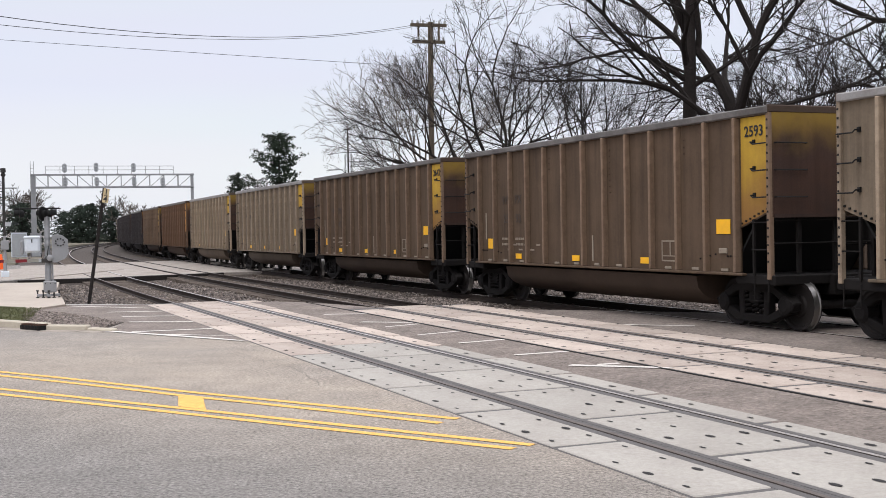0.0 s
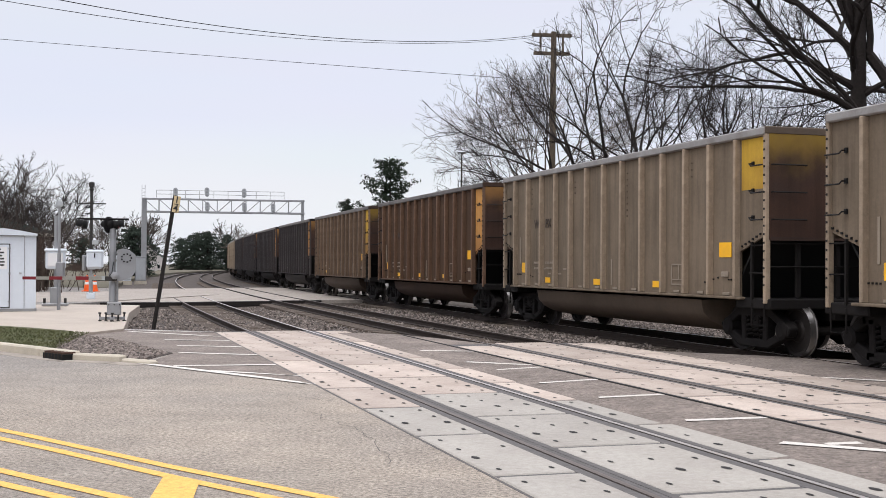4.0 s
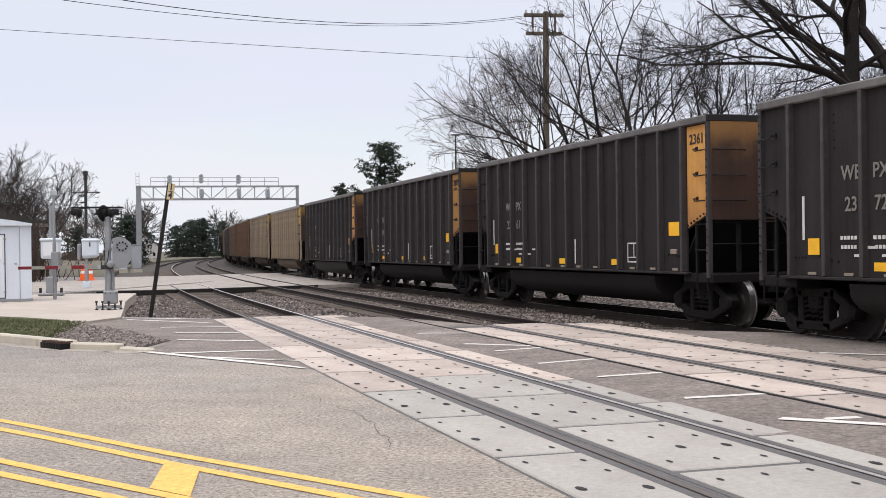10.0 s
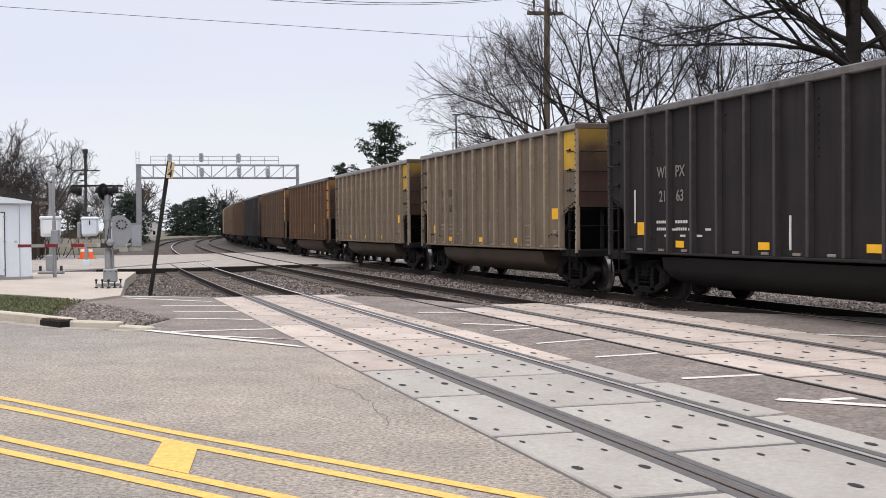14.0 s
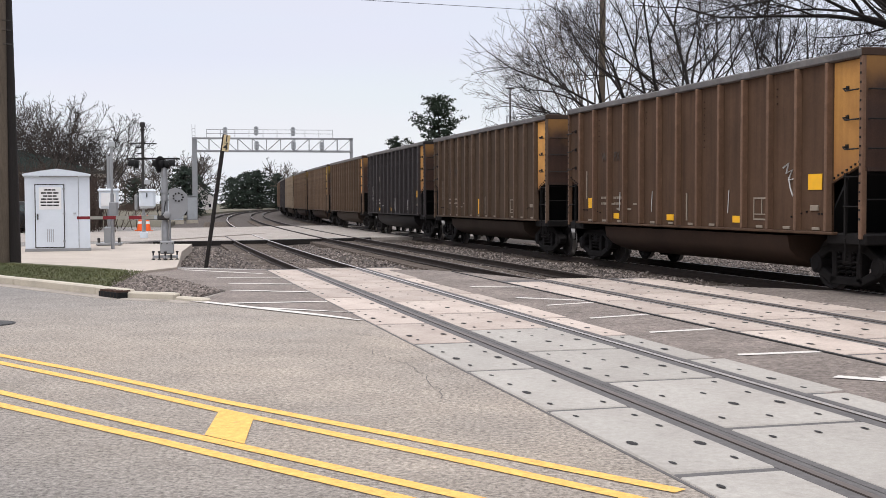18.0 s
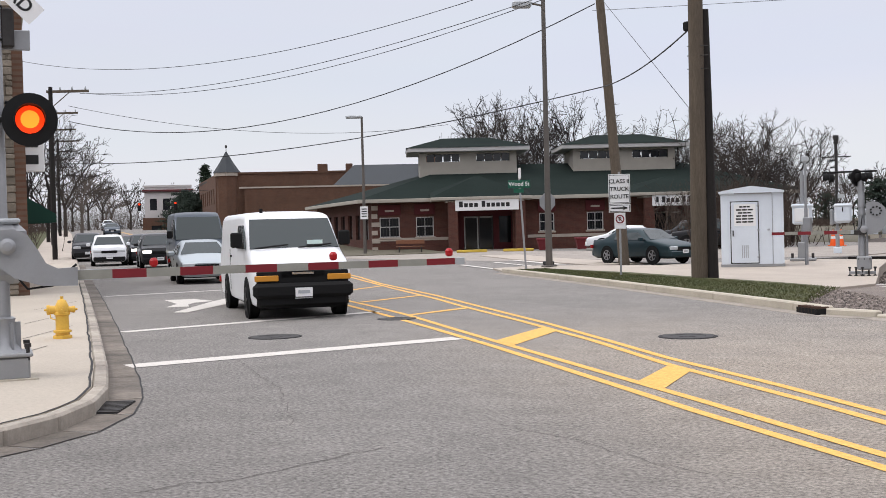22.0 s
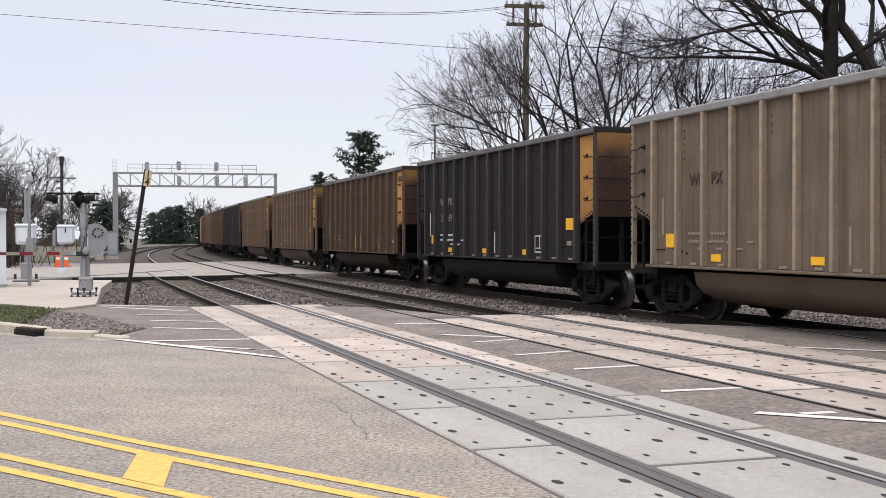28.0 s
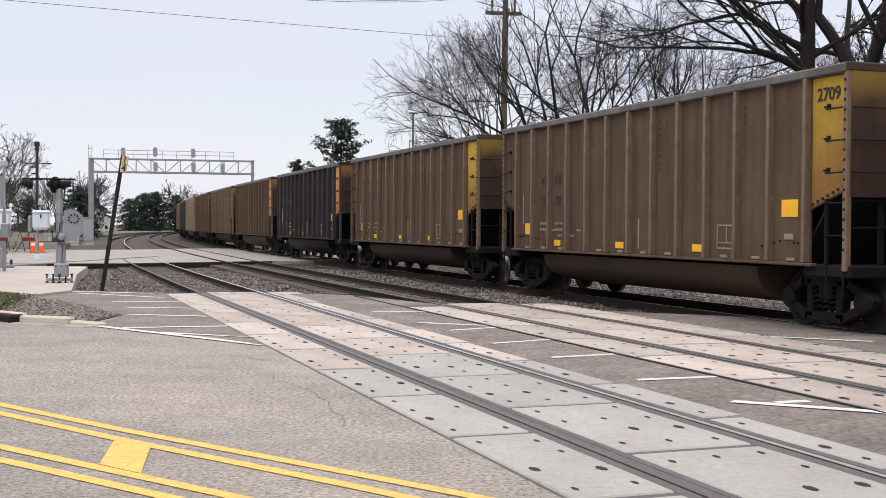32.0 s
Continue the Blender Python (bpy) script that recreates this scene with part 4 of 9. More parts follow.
        for i in range(13):
            x = -L2 + 0.92 + (LEN - 1.84) * i / 12
            part("side_post", post, None, side, "", False, pose(x, sy * (HALF - 0.03), 0))
        rv = Geo()
        for i in range(12):
            if i % 3 == 1:
                x = -L2 + 0.92 + (LEN - 1.84) * i / 12 + 0.17
                for k in range((3, 5, 3, 8)[i % 4]):
                    rv.box(x - 0.012, ys - 0.012, TOP - 0.35 - 0.13 * k, x + 0.012, ys + 0.012, TOP - 0.326 - 0.13 * k)
        for k in range(12):
            zz = 2.7 + 0.1 * k
            rv.box(L2 - 0.05, ys - 0.012, zz, L2 - 0.02, ys + 0.012, zz + 0.03)
            rv.box(-L2 + 0.02, ys - 0.012, zz, -L2 + 0.05, ys + 0.012, zz + 0.03)
        part("seam_trim", rv, darker_paint(body), side)["kind"] = "stuff"
        # bolts along the slanted foot of the corner sheet
        bt = Geo()
        for ex in (-1, 1):
            for k in range(7):
                f = (k + 0.5) / 7
                x, zz = ex * (L2 - 0.86 + 0.82 * f), 1.87 + 0.29 * f
                bt.box(x - 0.018, ys - 0.016, zz, x + 0.018, ys + 0.016, zz + 0.035)
            for k in range(4):
                bt.box(ex * (L2 - 1.25 + 0.09 * k) - 0.013, ys - 0.014, 1.3, ex * (L2 - 1.25 + 0.09 * k) + 0.013, ys + 0.014, 1.33)
                bt.box(ex * (L2 - 2.1 + 0.16 * k) - 0.013, ys - 0.014, 1.24 + 0.03 * k, ex * (L2 - 2.1 + 0.16 * k) + 0.013, ys + 0.014, 1.27 + 0.03 * k)
        part("rivet_seam", bt, black_paint, side)["kind"] = "stuff"
        # sill, chord, grab irons
        part("side_sill", Geo().box(-L2 + 0.7, sy * (HALF - 0.02) - 0.07, FLOOR - 0.05, L2 - 0.7, sy * (HALF - 0.02) + 0.055, FLOOR, None, 0.012), body, car)
        part("top_chord", Geo().box(-L2, sy * (HALF - 0.06) - 0.08, TOP - 0.06, L2, sy * (HALF - 0.06) + 0.08, TOP + 0.08, None, 0.02), chord, car)
        for ex in (-1, 1):
            yy = sy * (HALF + 0.03)
            cx = ex * (L2 - 0.02)
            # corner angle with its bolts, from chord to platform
            cpost = part("corner_post", Geo().box(cx - 0.045, sy * (HALF - 0.06) - 0.05, FLOOR - 0.1, cx + 0.045, sy * (HALF - 0.06) + 0.05, TOP - 0.02, None, 0.01), worn_lit_post(body), car)
            g = Geo()
            for k in range(18):
                zz = FLOOR + 0.2 + 0.145 * k
                g.box(cx - 0.016, sy * (HALF - 0.01) - 0.012, zz, cx + 0.016, sy * (HALF - 0.01) + 0.012, zz + 0.035)
            part("rivet_seam", g, black_paint, cpost)["kind"] = "stuff"
            for k in range(3):
                zz = 2.36 + 0.47 * k
                x = ex * (L2 - 0.44)
                g = Geo().tube([(x, sy * (HALF - 0.07), zz + 0.05), (x, yy, zz + 0.04), (x + ex * 0.06, yy, zz), (cx, yy, zz)], 0.014, 6)
                g.box(x - 0.03, sy * (HALF - 0.06) - 0.025, zz + 0.005, x + 0.03, sy * (HALF - 0.06) + 0.025, zz + 0.085)
                part("grab_iron", g, black_paint, car)
                xe = ex * (L2 + 0.09)
                part("grab_iron", Geo().tube([(ex * L2, sy * (HALF - 0.12), zz), (xe, sy * (HALF - 0.12), zz), (xe, sy * 0.72, zz), (ex * L2, sy * 0.70, zz)], 0.014, 6), black_paint, car)
            # ladder below the slanted corner
            g = Geo()
            x = ex * (L2 - 0.46)
            g.box(x - 0.022, sy * (HALF - 0.05) - 0.022, FLOOR - 0.05, x + 0.022, sy * (HALF - 0.05) + 0.022, 1.98)
            for zz in (1.44, 1.92):
                g.tube([(cx, sy * (HALF - 0.03), zz), (x - ex * 0.04, sy * (HALF - 0.03), zz)], 0.014, 6)
            g.tube([(cx - ex * 0.05, sy * (HALF - 0.05), FLOOR - 0.1), (cx - ex * 0.05, sy * (HALF - 0.05), FLOOR - 0.48), (x, sy * (HALF - 0.05), FLOOR - 0.48), (x, sy * (HALF - 0.05), FLOOR - 0.1)], 0.018, 6)
            part("ladder", g, under_black, car)
    for ex in (-1, 1):
        g = Geo()
        g.box(ex * L2 - 0.03, -HALF + 0.07, 2.0, ex * L2 + 0.03, HALF - 0.07, TOP, None, 0.01)
        e = part("end_sheet", g, end_walls[end.name] if ex > 0 else body, car, "sooty rust-brown end wall, painted along the top" if ex > 0 else "")
        part("end_stiffener", Geo().box(ex * (L2 + 0.05) - 0.025, -HALF + 0.1, 2.0, ex * (L2 + 0.05) + 0.01, HALF - 0.1, 2.06), end_rust if ex > 0 else body, e)
        part("end_chord", Geo().box(ex * (L2 - 0.05) - 0.09, -HALF, TOP - 0.05, ex * (L2 - 0.05) + 0.09, HALF, TOP + 0.09, None, 0.02), darker_paint(body), car)
        # slope sheet, platform, steps
        m = pose(ex * (L2 - 0.65), 0, 1.72, 0, ex * -52, 0)
        part("slope_sheet", Geo().box(-0.95, -HALF + 0.12, -0.02, 0.95, HALF - 0.12, 0.02, m), black_paint, car)
        part("end_platform", Geo().box(ex * (L2 - 0.45) - 0.55, -HALF + 0.05, FLOOR - 0.2, ex * (L2 - 0.45) + 0.55, HALF - 0.05, FLOOR - 0.02, None, 0.02), under_black, car)
        g = Geo()
        for sy in (-0.8, 0.0, 0.8):
            g.box(ex * (L2 - 0.06) - 0.03, sy - 0.04, FLOOR, ex * (L2 - 0.06) + 0.03, sy + 0.04, 2.05)
        g.tube([(ex * L2, -HALF + 0.1, 1.55), (ex * L2, HALF - 0.1, 1.55)], 0.016, 6)
        g.tube([(ex * L2, -HALF + 0.1, 1.95), (ex * L2, HALF - 0.1, 1.95)], 0.016, 6)
        part("end_railing", g, under_black, car)
        g = Geo()
        g.box(ex * (L2 + 0.28) - 0.5, -0.13, 0.72, ex * (L2 + 0.28) + 0.5, 0.13, 0.95, None, 0.03)
        g.box(ex * (L2 + 0.72) - 0.14, -0.2, 0.68, ex * (L2 + 0.72) + 0.14, 0.2, 0.99, None, 0.05)
        part("coupler", g, under_black, car, "black knuckle coupler")
        part("air_hose", Geo().tube([(ex * (L2 + 0.1), 0.45, 0.85), (ex * (L2 + 0.5), 0.42, 0.5), (ex * (L2 + 0.86), 0.3, 0.42)], 0.025, 6), black_paint, car)
        bogie(car, ex * (L2 - 0.95))
    # round-bottomed tub between the bogies
    rings = []
    for x, sc in ((-TUB, 0.86), (-TUB + 0.05, 0.9), (TUB - 0.05, 0.9), (TUB, 0.86)):
        r = []
        for k in range(13):
            q = math.pi * k / 12
            r.append((x, -math.cos(q) * (HALF - 0.10), FLOOR - 0.10 - 0.72 * math.sin(q) ** 0.7 * sc))
        rings.append(r)
    part("belly_tub", Geo().loft(rings), darker_paint(body), car, "", True)
    part("centre_sill", Geo().box(-L2 - 0.2, -0.25, 0.62, L2 + 0.2, 0.25, FLOOR - 0.02, None, 0.02), under_black, car)
    part("load_of_coal", Geo().box(-L2 + 0.05, -HALF + 0.13, 2.9, L2 - 0.05, HALF - 0.13, TOP - 0.35, None, 0.1), coal_mat, car, "dark coal below the rim")
    if marks:
        for sy in (-1,):
            mm = Matrix(((1, 0, 0, 0), (0, 0, -1, sy * (HALF - 0.062)), (0, 1, 0, 0), (0, 0, 0, 1)))
            lettering(marks, 0.42, stencil, car, mm @ Matrix.Translation((-L2 + 2.15, 2.75, 0)))
    if number:
        mm = Matrix(((1, 0, 0, 0), (0, 0, -1, -(HALF - 0.058)), (0, 1, 0, 0), (0, 0, 0, 1)))
        lettering(number, 0.34, sign_black, car, mm @ Matrix.Translation((L2 - 0.56, TOP - 0.36, 0)))
    return car


FRONT = ((-0.1, 174.3), (3.0, 144.9), (6.0, 116.4), (10.0, 78.25), (13.0, 49.6), (16.0, 20.9), (19.0, -7.95), (25.5, -70.45), (29.0, -104.3), (32.1, -134.1))


def front_end(t):
    """How far along the track the front of car nought stands."""
    for (t0, p0), (t1, p1) in zip(FRONT, FRONT[1:]):
        if t <= t1:
            break
    return p0 + (p1 - p0) * (t - t0) / (t1 - t0)


def train_pose(a_mid):
    c0, c1 = on_track(a_mid - 5.3, S3), on_track(a_mid + 5.3, S3)
    d = c0 - c1
    c = (c0 + c1) / 2
    return pose(c.x, c.y, Z3, 0, 0, math.degrees(math.atan2(d.y, d.x)))


LOOKS = {
    "brown_yellow": (brown_body, end_yellow, "brown coal hopper car with a yellow front end, dusty", 0.0),
    "brown_orange": (umber_body, end_orange, "brown coal hopper car with a faded orange front end", 0.0),
    "tan_yellow": (tan_body, end_yellow, "pale tan coal hopper car with a yellow upper front corner", 2.9),
    "rust_orange": (rust_body, end_orange, "rust-brown coal hopper car with an orange front end", 0.0),
    "black_orange": (black_body, end_orange, "black coal hopper car with an orange front end", 0.0),
}
ORDER = {-13: "tan_yellow", -12: "tan_yellow", -11: "brown_yellow", -10: "brown_yellow", -9: "tan_yellow", -8: "tan_yellow", -7: "rust_orange", -6: "brown_yellow", -5: "black_orange",
         -4: "black_orange", -3: "black_orange", -2: "black_orange", -1: "tan_yellow", 0: "tan_yellow", 1: "rust_orange", 2: "brown_orange", 3: "black_orange", 4: "brown_orange",
         5: "brown_yellow", 6: "brown_yellow", 7: "tan_yellow", 8: "black_orange", 9: "brown_orange", 10: "brown_yellow", 11: "brown_yellow", 12: "black_orange"}
NUMBERS = {-11: "2593", -10: "2642", -5: "2372", -4: "2361", -3: "2009", -2: "2163", 9: "2682", 10: "2709"}
CARS = {}
protos = {}
rng = random.Random(2)
FILL = ("brown_yellow", "brown_orange", "brown_yellow", "rust_orange", "tan_yellow", "black_orange")
for i in range(-14, 26):
    look_name = ORDER.get(i) or FILL[(i * 7) % 6]
    a_mid = front_end(0) + i * PITCH + LEN / 2
    if look_name not in protos:
        body, end, label, low = LOOKS[look_name]
        protos[look_name] = car = hopper(body, end, label, "", train_pose(a_mid), low, None, None, tag_white if look_name.startswith("black") else tag_dull)
    else:
        car = copy_thing(protos[look_name], train_pose(a_mid))
    CARS[i] = car
BOGIE_WHEELS = list(WHEELSETS)


def car_text(i, text, size, x, z, material):
    mm = Matrix(((1, 0, 0, 0), (0, 0, -1, -(HALF - 0.055)), (0, 1, 0, 0), (0, 0, 0, 1)))
    lettering(text, size, material, CARS[i], mm @ Matrix.Translation((x, z, 0)))


faint = mat("faded_stencil", (0.06, 0.045, 0.036), 0.8, wear=0.6, stain_scale=6, wear_color=(0.12, 0.095, 0.07))
stencil_pale = mat("pale_stencil", (0.19, 0.172, 0.155), 0.8, wear=0.5, stain_scale=6, wear_color=(0.05, 0.047, 0.045))
for i, num in NUMBERS.items():
    car_text(i, num, 0.27, LEN / 2 - 0.45, TOP - 0.34, sign_black)
for i in range(-14, 13):
    look_name = ORDER.get(i, "")
    ink = stencil_pale if look_name.startswith("black") else faint
    num = {-1: "4037", 8: "2069"}.get(i) or NUMBERS.get(i, "")
    car_text(i, "WE", 0.31, -4.06, 2.6, ink)
    car_text(i, "PX", 0.31, -3.36, 2.6, ink)
    if num:
        car_text(i, num[:2], 0.31, -4.06, 2.12, ink)
        car_text(i, num[2:], 0.31, -3.36, 2.12, ink)
# round herald on one car, as a plain shape
herald = [(0.19 * math.cos(2 * math.pi * k / 24), 0.27 * math.sin(2 * math.pi * k / 24)) for k in range(24)]
mm = Matrix(((1, 0, 0, 0.52), (0, 0, -1, -(HALF - 0.057)), (0, 1, 0, 3.18), (0, 0, 0, 1)))
hb = part("herald", Geo().prism(herald, 0, 0.004, mm), mat("herald_cream", (0.5, 0.48, 0.34), 0.7, wear=0.3, stain_scale=9), CARS[-5], "cream oval herald, a plain shape")
part("herald_band", Geo().prism([(x * 0.62, y * 0.62) for x, y in herald], 0.004, 0.007, mm), black_paint, hb)
part("herald_bar", Geo().prism([(-0.1, -0.05), (0.1, -0.05), (0.1, 0.05), (-0.1, 0.05)], 0.007, 0.01, mm), stencil_pale, hb)

# loose painted scrawl on one car, plain strokes
spray = mat("spray_paint_white", (0.55, 0.55, 0.54), 0.7)


def scrawl(pts, r):
    g = Geo().tube([(x, -(HALF - 0.055), z) for x, z in pts], r, 5)
    part("scrawl", g, spray, CARS[1], "white sprayed scrawl")


scrawl([(4.12, 2.12), (4.3, 2.2), (4.22, 2.02), (4.42, 2.08), (4.3, 1.9), (4.5, 1.92)], 0.016)
scrawl([(4.3, 1.95), (4.36, 1.75), (4.44, 1.62), (4.5, 1.7)], 0.014)
for x in (-3.2, -1.4, 0.9, 2.1):
    scrawl([(x, 1.3), (x + 0.05, 1.75)], 0.008)

# ---- pavements, kerbs and verges ----
CRACKS = (((-6.12, 4.86), (-5.84, 5.44), (-5.78, 6.15), (-5.69, 6.98)),
          ((-10.82, 7.33), (-10.24, 7.88), (-9.63, 8.36)),
          ((-5.5, 8.06), (-4.71, 7.8), (-3.85, 7.35), (-3.02, 7.02)),
          ((-11.09, 10.5), (-8.68, 8.82), (-6.89, 7.09)),
          ((-3.81, 16.48), (-2.62, 15.16), (-1.41, 13.96)),
          ((-4.87, 14.22), (-3.66, 13.32), (-2.9, 12.55)),
          ((-1.88, 13.45), (-0.93, 11.39), (-0.49, 9.36)),
          ((-6.51, 18.0), (-5.04, 16.59)))
def slab(name, poly, z0, z1, material, label, category):
    return tagged(setting(name, Geo().prism(poly, z0, z1), material, label), category=category)


gutter_mat = mat("gutter_concrete", (0.34, 0.30, 0.255), 0.9, grain=0.25, grain_scale=20, stain=0.55, stain_scale=1.8, stain_color=(0.10, 0.088, 0.075), bump=0.2)


gutter_dirty = mat("gutter_dirty", (0.22, 0.19, 0.16), 0.9, grain=0.3, grain_scale=16, stain=0.9, stain_scale=1.4, stain_color=(0.06, 0.052, 0.045), bump=0.3, vary=0.2)
kerb_dirty = mat("kerb_stained", (0.40, 0.355, 0.30), 0.85, grain=0.2, grain_scale=20, stain=0.85, stain_scale=1.6, stain_color=(0.13, 0.115, 0.10), bump=0.25, vary=0.12)


def kerb(name, pts, h, w, label, side=1, low=(), stone=kerb_mat, channel=gutter_mat):
    """Kerb stones along a polyline, each a piece of its own, with a gutter strip in front."""
    k = tagged(new(name), label, "kerb", "", "structure")
    P = [Vector((p[0], p[1], 0)) for p in pts]
    for seg, (a, b) in enumerate(zip(P, P[1:])):
        top_h = low[seg] if seg < len(low) else h
        n = max(1, round((b - a).length / 3.0))
        d = (b - a).normalized()
        ang = math.degrees(math.atan2(d.y, d.x))
        for i in range(n):
            c = a.lerp(b, (i + 0.5) / n)
            l = (b - a).length / n
            g = Geo()
            y0, y1 = (0, w) if side > 0 else (-w, 0)
            g.box(-l / 2 + 0.004, y0, -0.3, l / 2 - 0.004, y1, top_h, None, 0.025)
            part("kerb_stone", g, stone, k, "", False, pose(c.x, c.y, 0, 0, 0, ang))
            gy0, gy1 = (-0.34, 0) if side > 0 else (0, 0.34)
            part("gutter_slab", Geo().box(-l / 2 + 0.006, gy0, -0.1, l / 2 - 0.006, gy1, 0.005), channel, k, "", False, pose(c.x, c.y, 0, 0, 0, ang))
    return k


KL = [(-8.6, -12.0), (-8.35, 0.0), (-8.35, 4.88), (-8.4, 5.4), (-8.6, 6.05), (-9.05, 6.75), (-9.75, 7.45), (-11.25, 8.62), (-16.4, 12.45), (-24.2, 18.2), (-31.6, 23.6), (-55.3, 41.0), (-110, 81), (-190, 139)]
kerb("kerb_left", KL, 0.15, 0.16, "weathered concrete kerb of the corner pavement", 1, (), kerb_dirty, gutter_dirty)
inner = offset(KL, 0.16)
# dark open joints behind the kerb and along the gutter
for o, z, nm in ((0.175, 0.151, "trim_joint"), (-0.345, 0.003, "trim_joint")):
    pts = []
    jr = random.Random(3)
    base = offset(KL[2:11], o)
    for a, b in zip(base, base[1:]):
        n = max(1, int(math.hypot(b[0] - a[0], b[1] - a[1]) / 0.35))
        for i in range(n):
            pts.append((a[0] + (b[0] - a[0]) * i / n + jr.gauss(0, 0.008), a[1] + (b[1] - a[1]) * i / n + jr.gauss(0, 0.008)))
    tagged(chain(nm, pts, 0.026 if o > 0 else 0.018, tar_mat, z + 0.004, "dark open joint along the weathered kerb"), category="joint")
for x, y, ang in ((-10.6, 6.5, 40), (-13.2, 8.6, 36), (-15.9, 11.0, 36), (-18.8, 13.2, 36), (-22.0, 15.6, 36)):
    c, s_ = math.cos(radians(ang + 90)), math.sin(radians(ang + 90))
    chain("trim_joint", [(x - 1.3 * c, y - 1.3 * s_), (x + 1.5 * c, y + 1.5 * s_)], 0.018, tar_mat, 0.153, "dark joint across the concrete pavement")
far_side = [(-194, 134), (-113, 77.5), (-58, 37.4), (-34.3, 20.0), (-26.5, 14.2), (-20.6, 12.7), (-16.9, 9.9), (-15.5, 7.5), (-15.5, -12)]
slab("pavement_left", inner + far_side, -0.3, 0.15, pavement_pale, "pale concrete corner pavement", "pavement")
slab("verge_left", [(-15.5, -12), (-15.5, 7.5), (-16.9, 9.9), (-20.6, 12.7), (-26.5, 14.2), (-34.3, 20.0), (-58, 37.4), (-62, 30), (-40, -12)], -0.3, 0.13, grass_mat, "short winter grass beside the pavement", "grass")
slab("verge_far_left", [(-58, 37.4), (-113, 77.5), (-194, 134), (-200, 125), (-62, 30)], -0.3, 0.10, dirt_mat, "leaf-strewn verge along the street", "verge")
KR = [(-5.1, 19.0), (-5.7, 19.45), (-6.65, 19.8), (-7.45, 20.55), (-9.97, 22.9), (-15.5, 27.95), (-22.6, 34.2)]
kerb("kerb_right", KR, 0.15, 0.2, "pale concrete kerb along the grass verge", -1, (0.06, 0.11, 0.145))
slab("verge_right", offset(KR[3:], -0.17) + [(-21.2, 35.0), (-16.7, 32.4), (-13.6, 30.0), (-10.2, 27.5), (-8.75, 26.2), (-8.0, 23.0)], -0.3, 0.115, grass_mat, "strip of green grass behind the kerb", "grass")
slab("pavement_right", [(-8.6, 26.3), (-10.2, 27.5), (-13.6, 30.0), (-16.7, 32.4), (-21.2, 35.0), (-22.6, 34.3), (-24.5, 36.5), (-24.0, 39.0), (-19.0, 39.0), (-17.5, 42.0), (-15.5, 44.5), (-12.2, 44.0), (-10.6, 37.0), (-9.0, 31.2), (-8.2, 28.2)], -0.3, 0.06, pavement_mat, "sandy concrete pavement round the equipment shed", "pavement")
slab("pavement_far", [(-22.0, 39.6), (-30, 46.5), (-36, 52.5), (-34.5, 54.0), (-28.5, 48.0), (-20.5, 41.5)], -0.3, 0.05, pavement_mat, "pale concrete pavement at the car park", "pavement")
slab("road_crossing_street", [(-15.5, 49.0), (-30, 45.0), (-70, 60.0), (-66, 68), (-30, 60), (-21, 66), (-16, 76), (-13.0, 62)], -0.3, 0.012, crossing_street_mat, "pale worn concrete of the crossing street", "road")
# stone bed at the tip of the verge
g = Geo()
TIP = [(-5.4, 19.9), (-6.6, 20.2), (-7.4, 20.9), (-8.1, 23.0), (-8.75, 26.0), (-7.6, 25.1), (-5.4, 21.3)]


def tip_place():
    while True:
        x, y = rng.uniform(-8.8, -5.3), rng.uniform(19.8, 26.1)
        inside = False
        for (x0, y0), (x1, y1) in zip(TIP, TIP[1:] + TIP[:1]):
            if (y0 > y) != (y1 > y) and x < x0 + (x1 - x0) * (y - y0) / (y1 - y0):
                inside = not inside
        if inside:
            return x, y, 0.012 + 0.02 * rng.random()


stones(g, 5200, tip_place, 0.022, 0.055)
tagged(part("stone_bed", g, stone_mat), "grey and pinkish rubble stones at the end of the verge", "stones", "", "stuff")
slab("bed_stone", [(-5.4, 19.75), (-6.6, 20.1), (-7.4, 20.8), (-8.1, 23.0), (-8.75, 26.1), (-7.6, 25.2), (-5.3, 21.4)], -0.3, 0.012, ballast_mat, "stony earth under the rubble", "ground")
# grass blades on the verges
def blades(n, place, h0, h1):
    g = Geo()
    for _ in range(n):
        x, y, z = place()
        q, h, w = rng.uniform(0, 6.3), rng.uniform(h0, h1), rng.uniform(0.006, 0.014)
        dx, dy = math.cos(q) * w, math.sin(q) * w
        lx, ly = rng.gauss(0, 0.03), rng.gauss(0, 0.03)
        k = len(g.v)
        g.v += [(x - dx, y - dy, z), (x + dx, y + dy, z), (x + lx, y + ly, z + h)]
        g.f.append((k, k + 1, k + 2))
    return g
blade_mat = mat("grass_blades", (0.064, 0.08, 0.028), 0.8, grain=0.4, grain_scale=3.0, stain=0.5, stain_scale=0.9, stain_color=(0.15, 0.12, 0.05))
def verge_place():
    t = rng.random()
    fx, fy = -7.3 - 14.6 * t, 20.9 + 13.2 * t
    bx, by = (-8.2 - 13.0 * t, 25.6 + 9.2 * t)
    w = rng.random()
    return fx + (bx - fx) * w, fy + (by - fy) * w, 0.112
tagged(part("grass_blades", blades(22000, verge_place, 0.018, 0.05), blade_mat), "tufts of short green grass", "grass", "", "stuff")
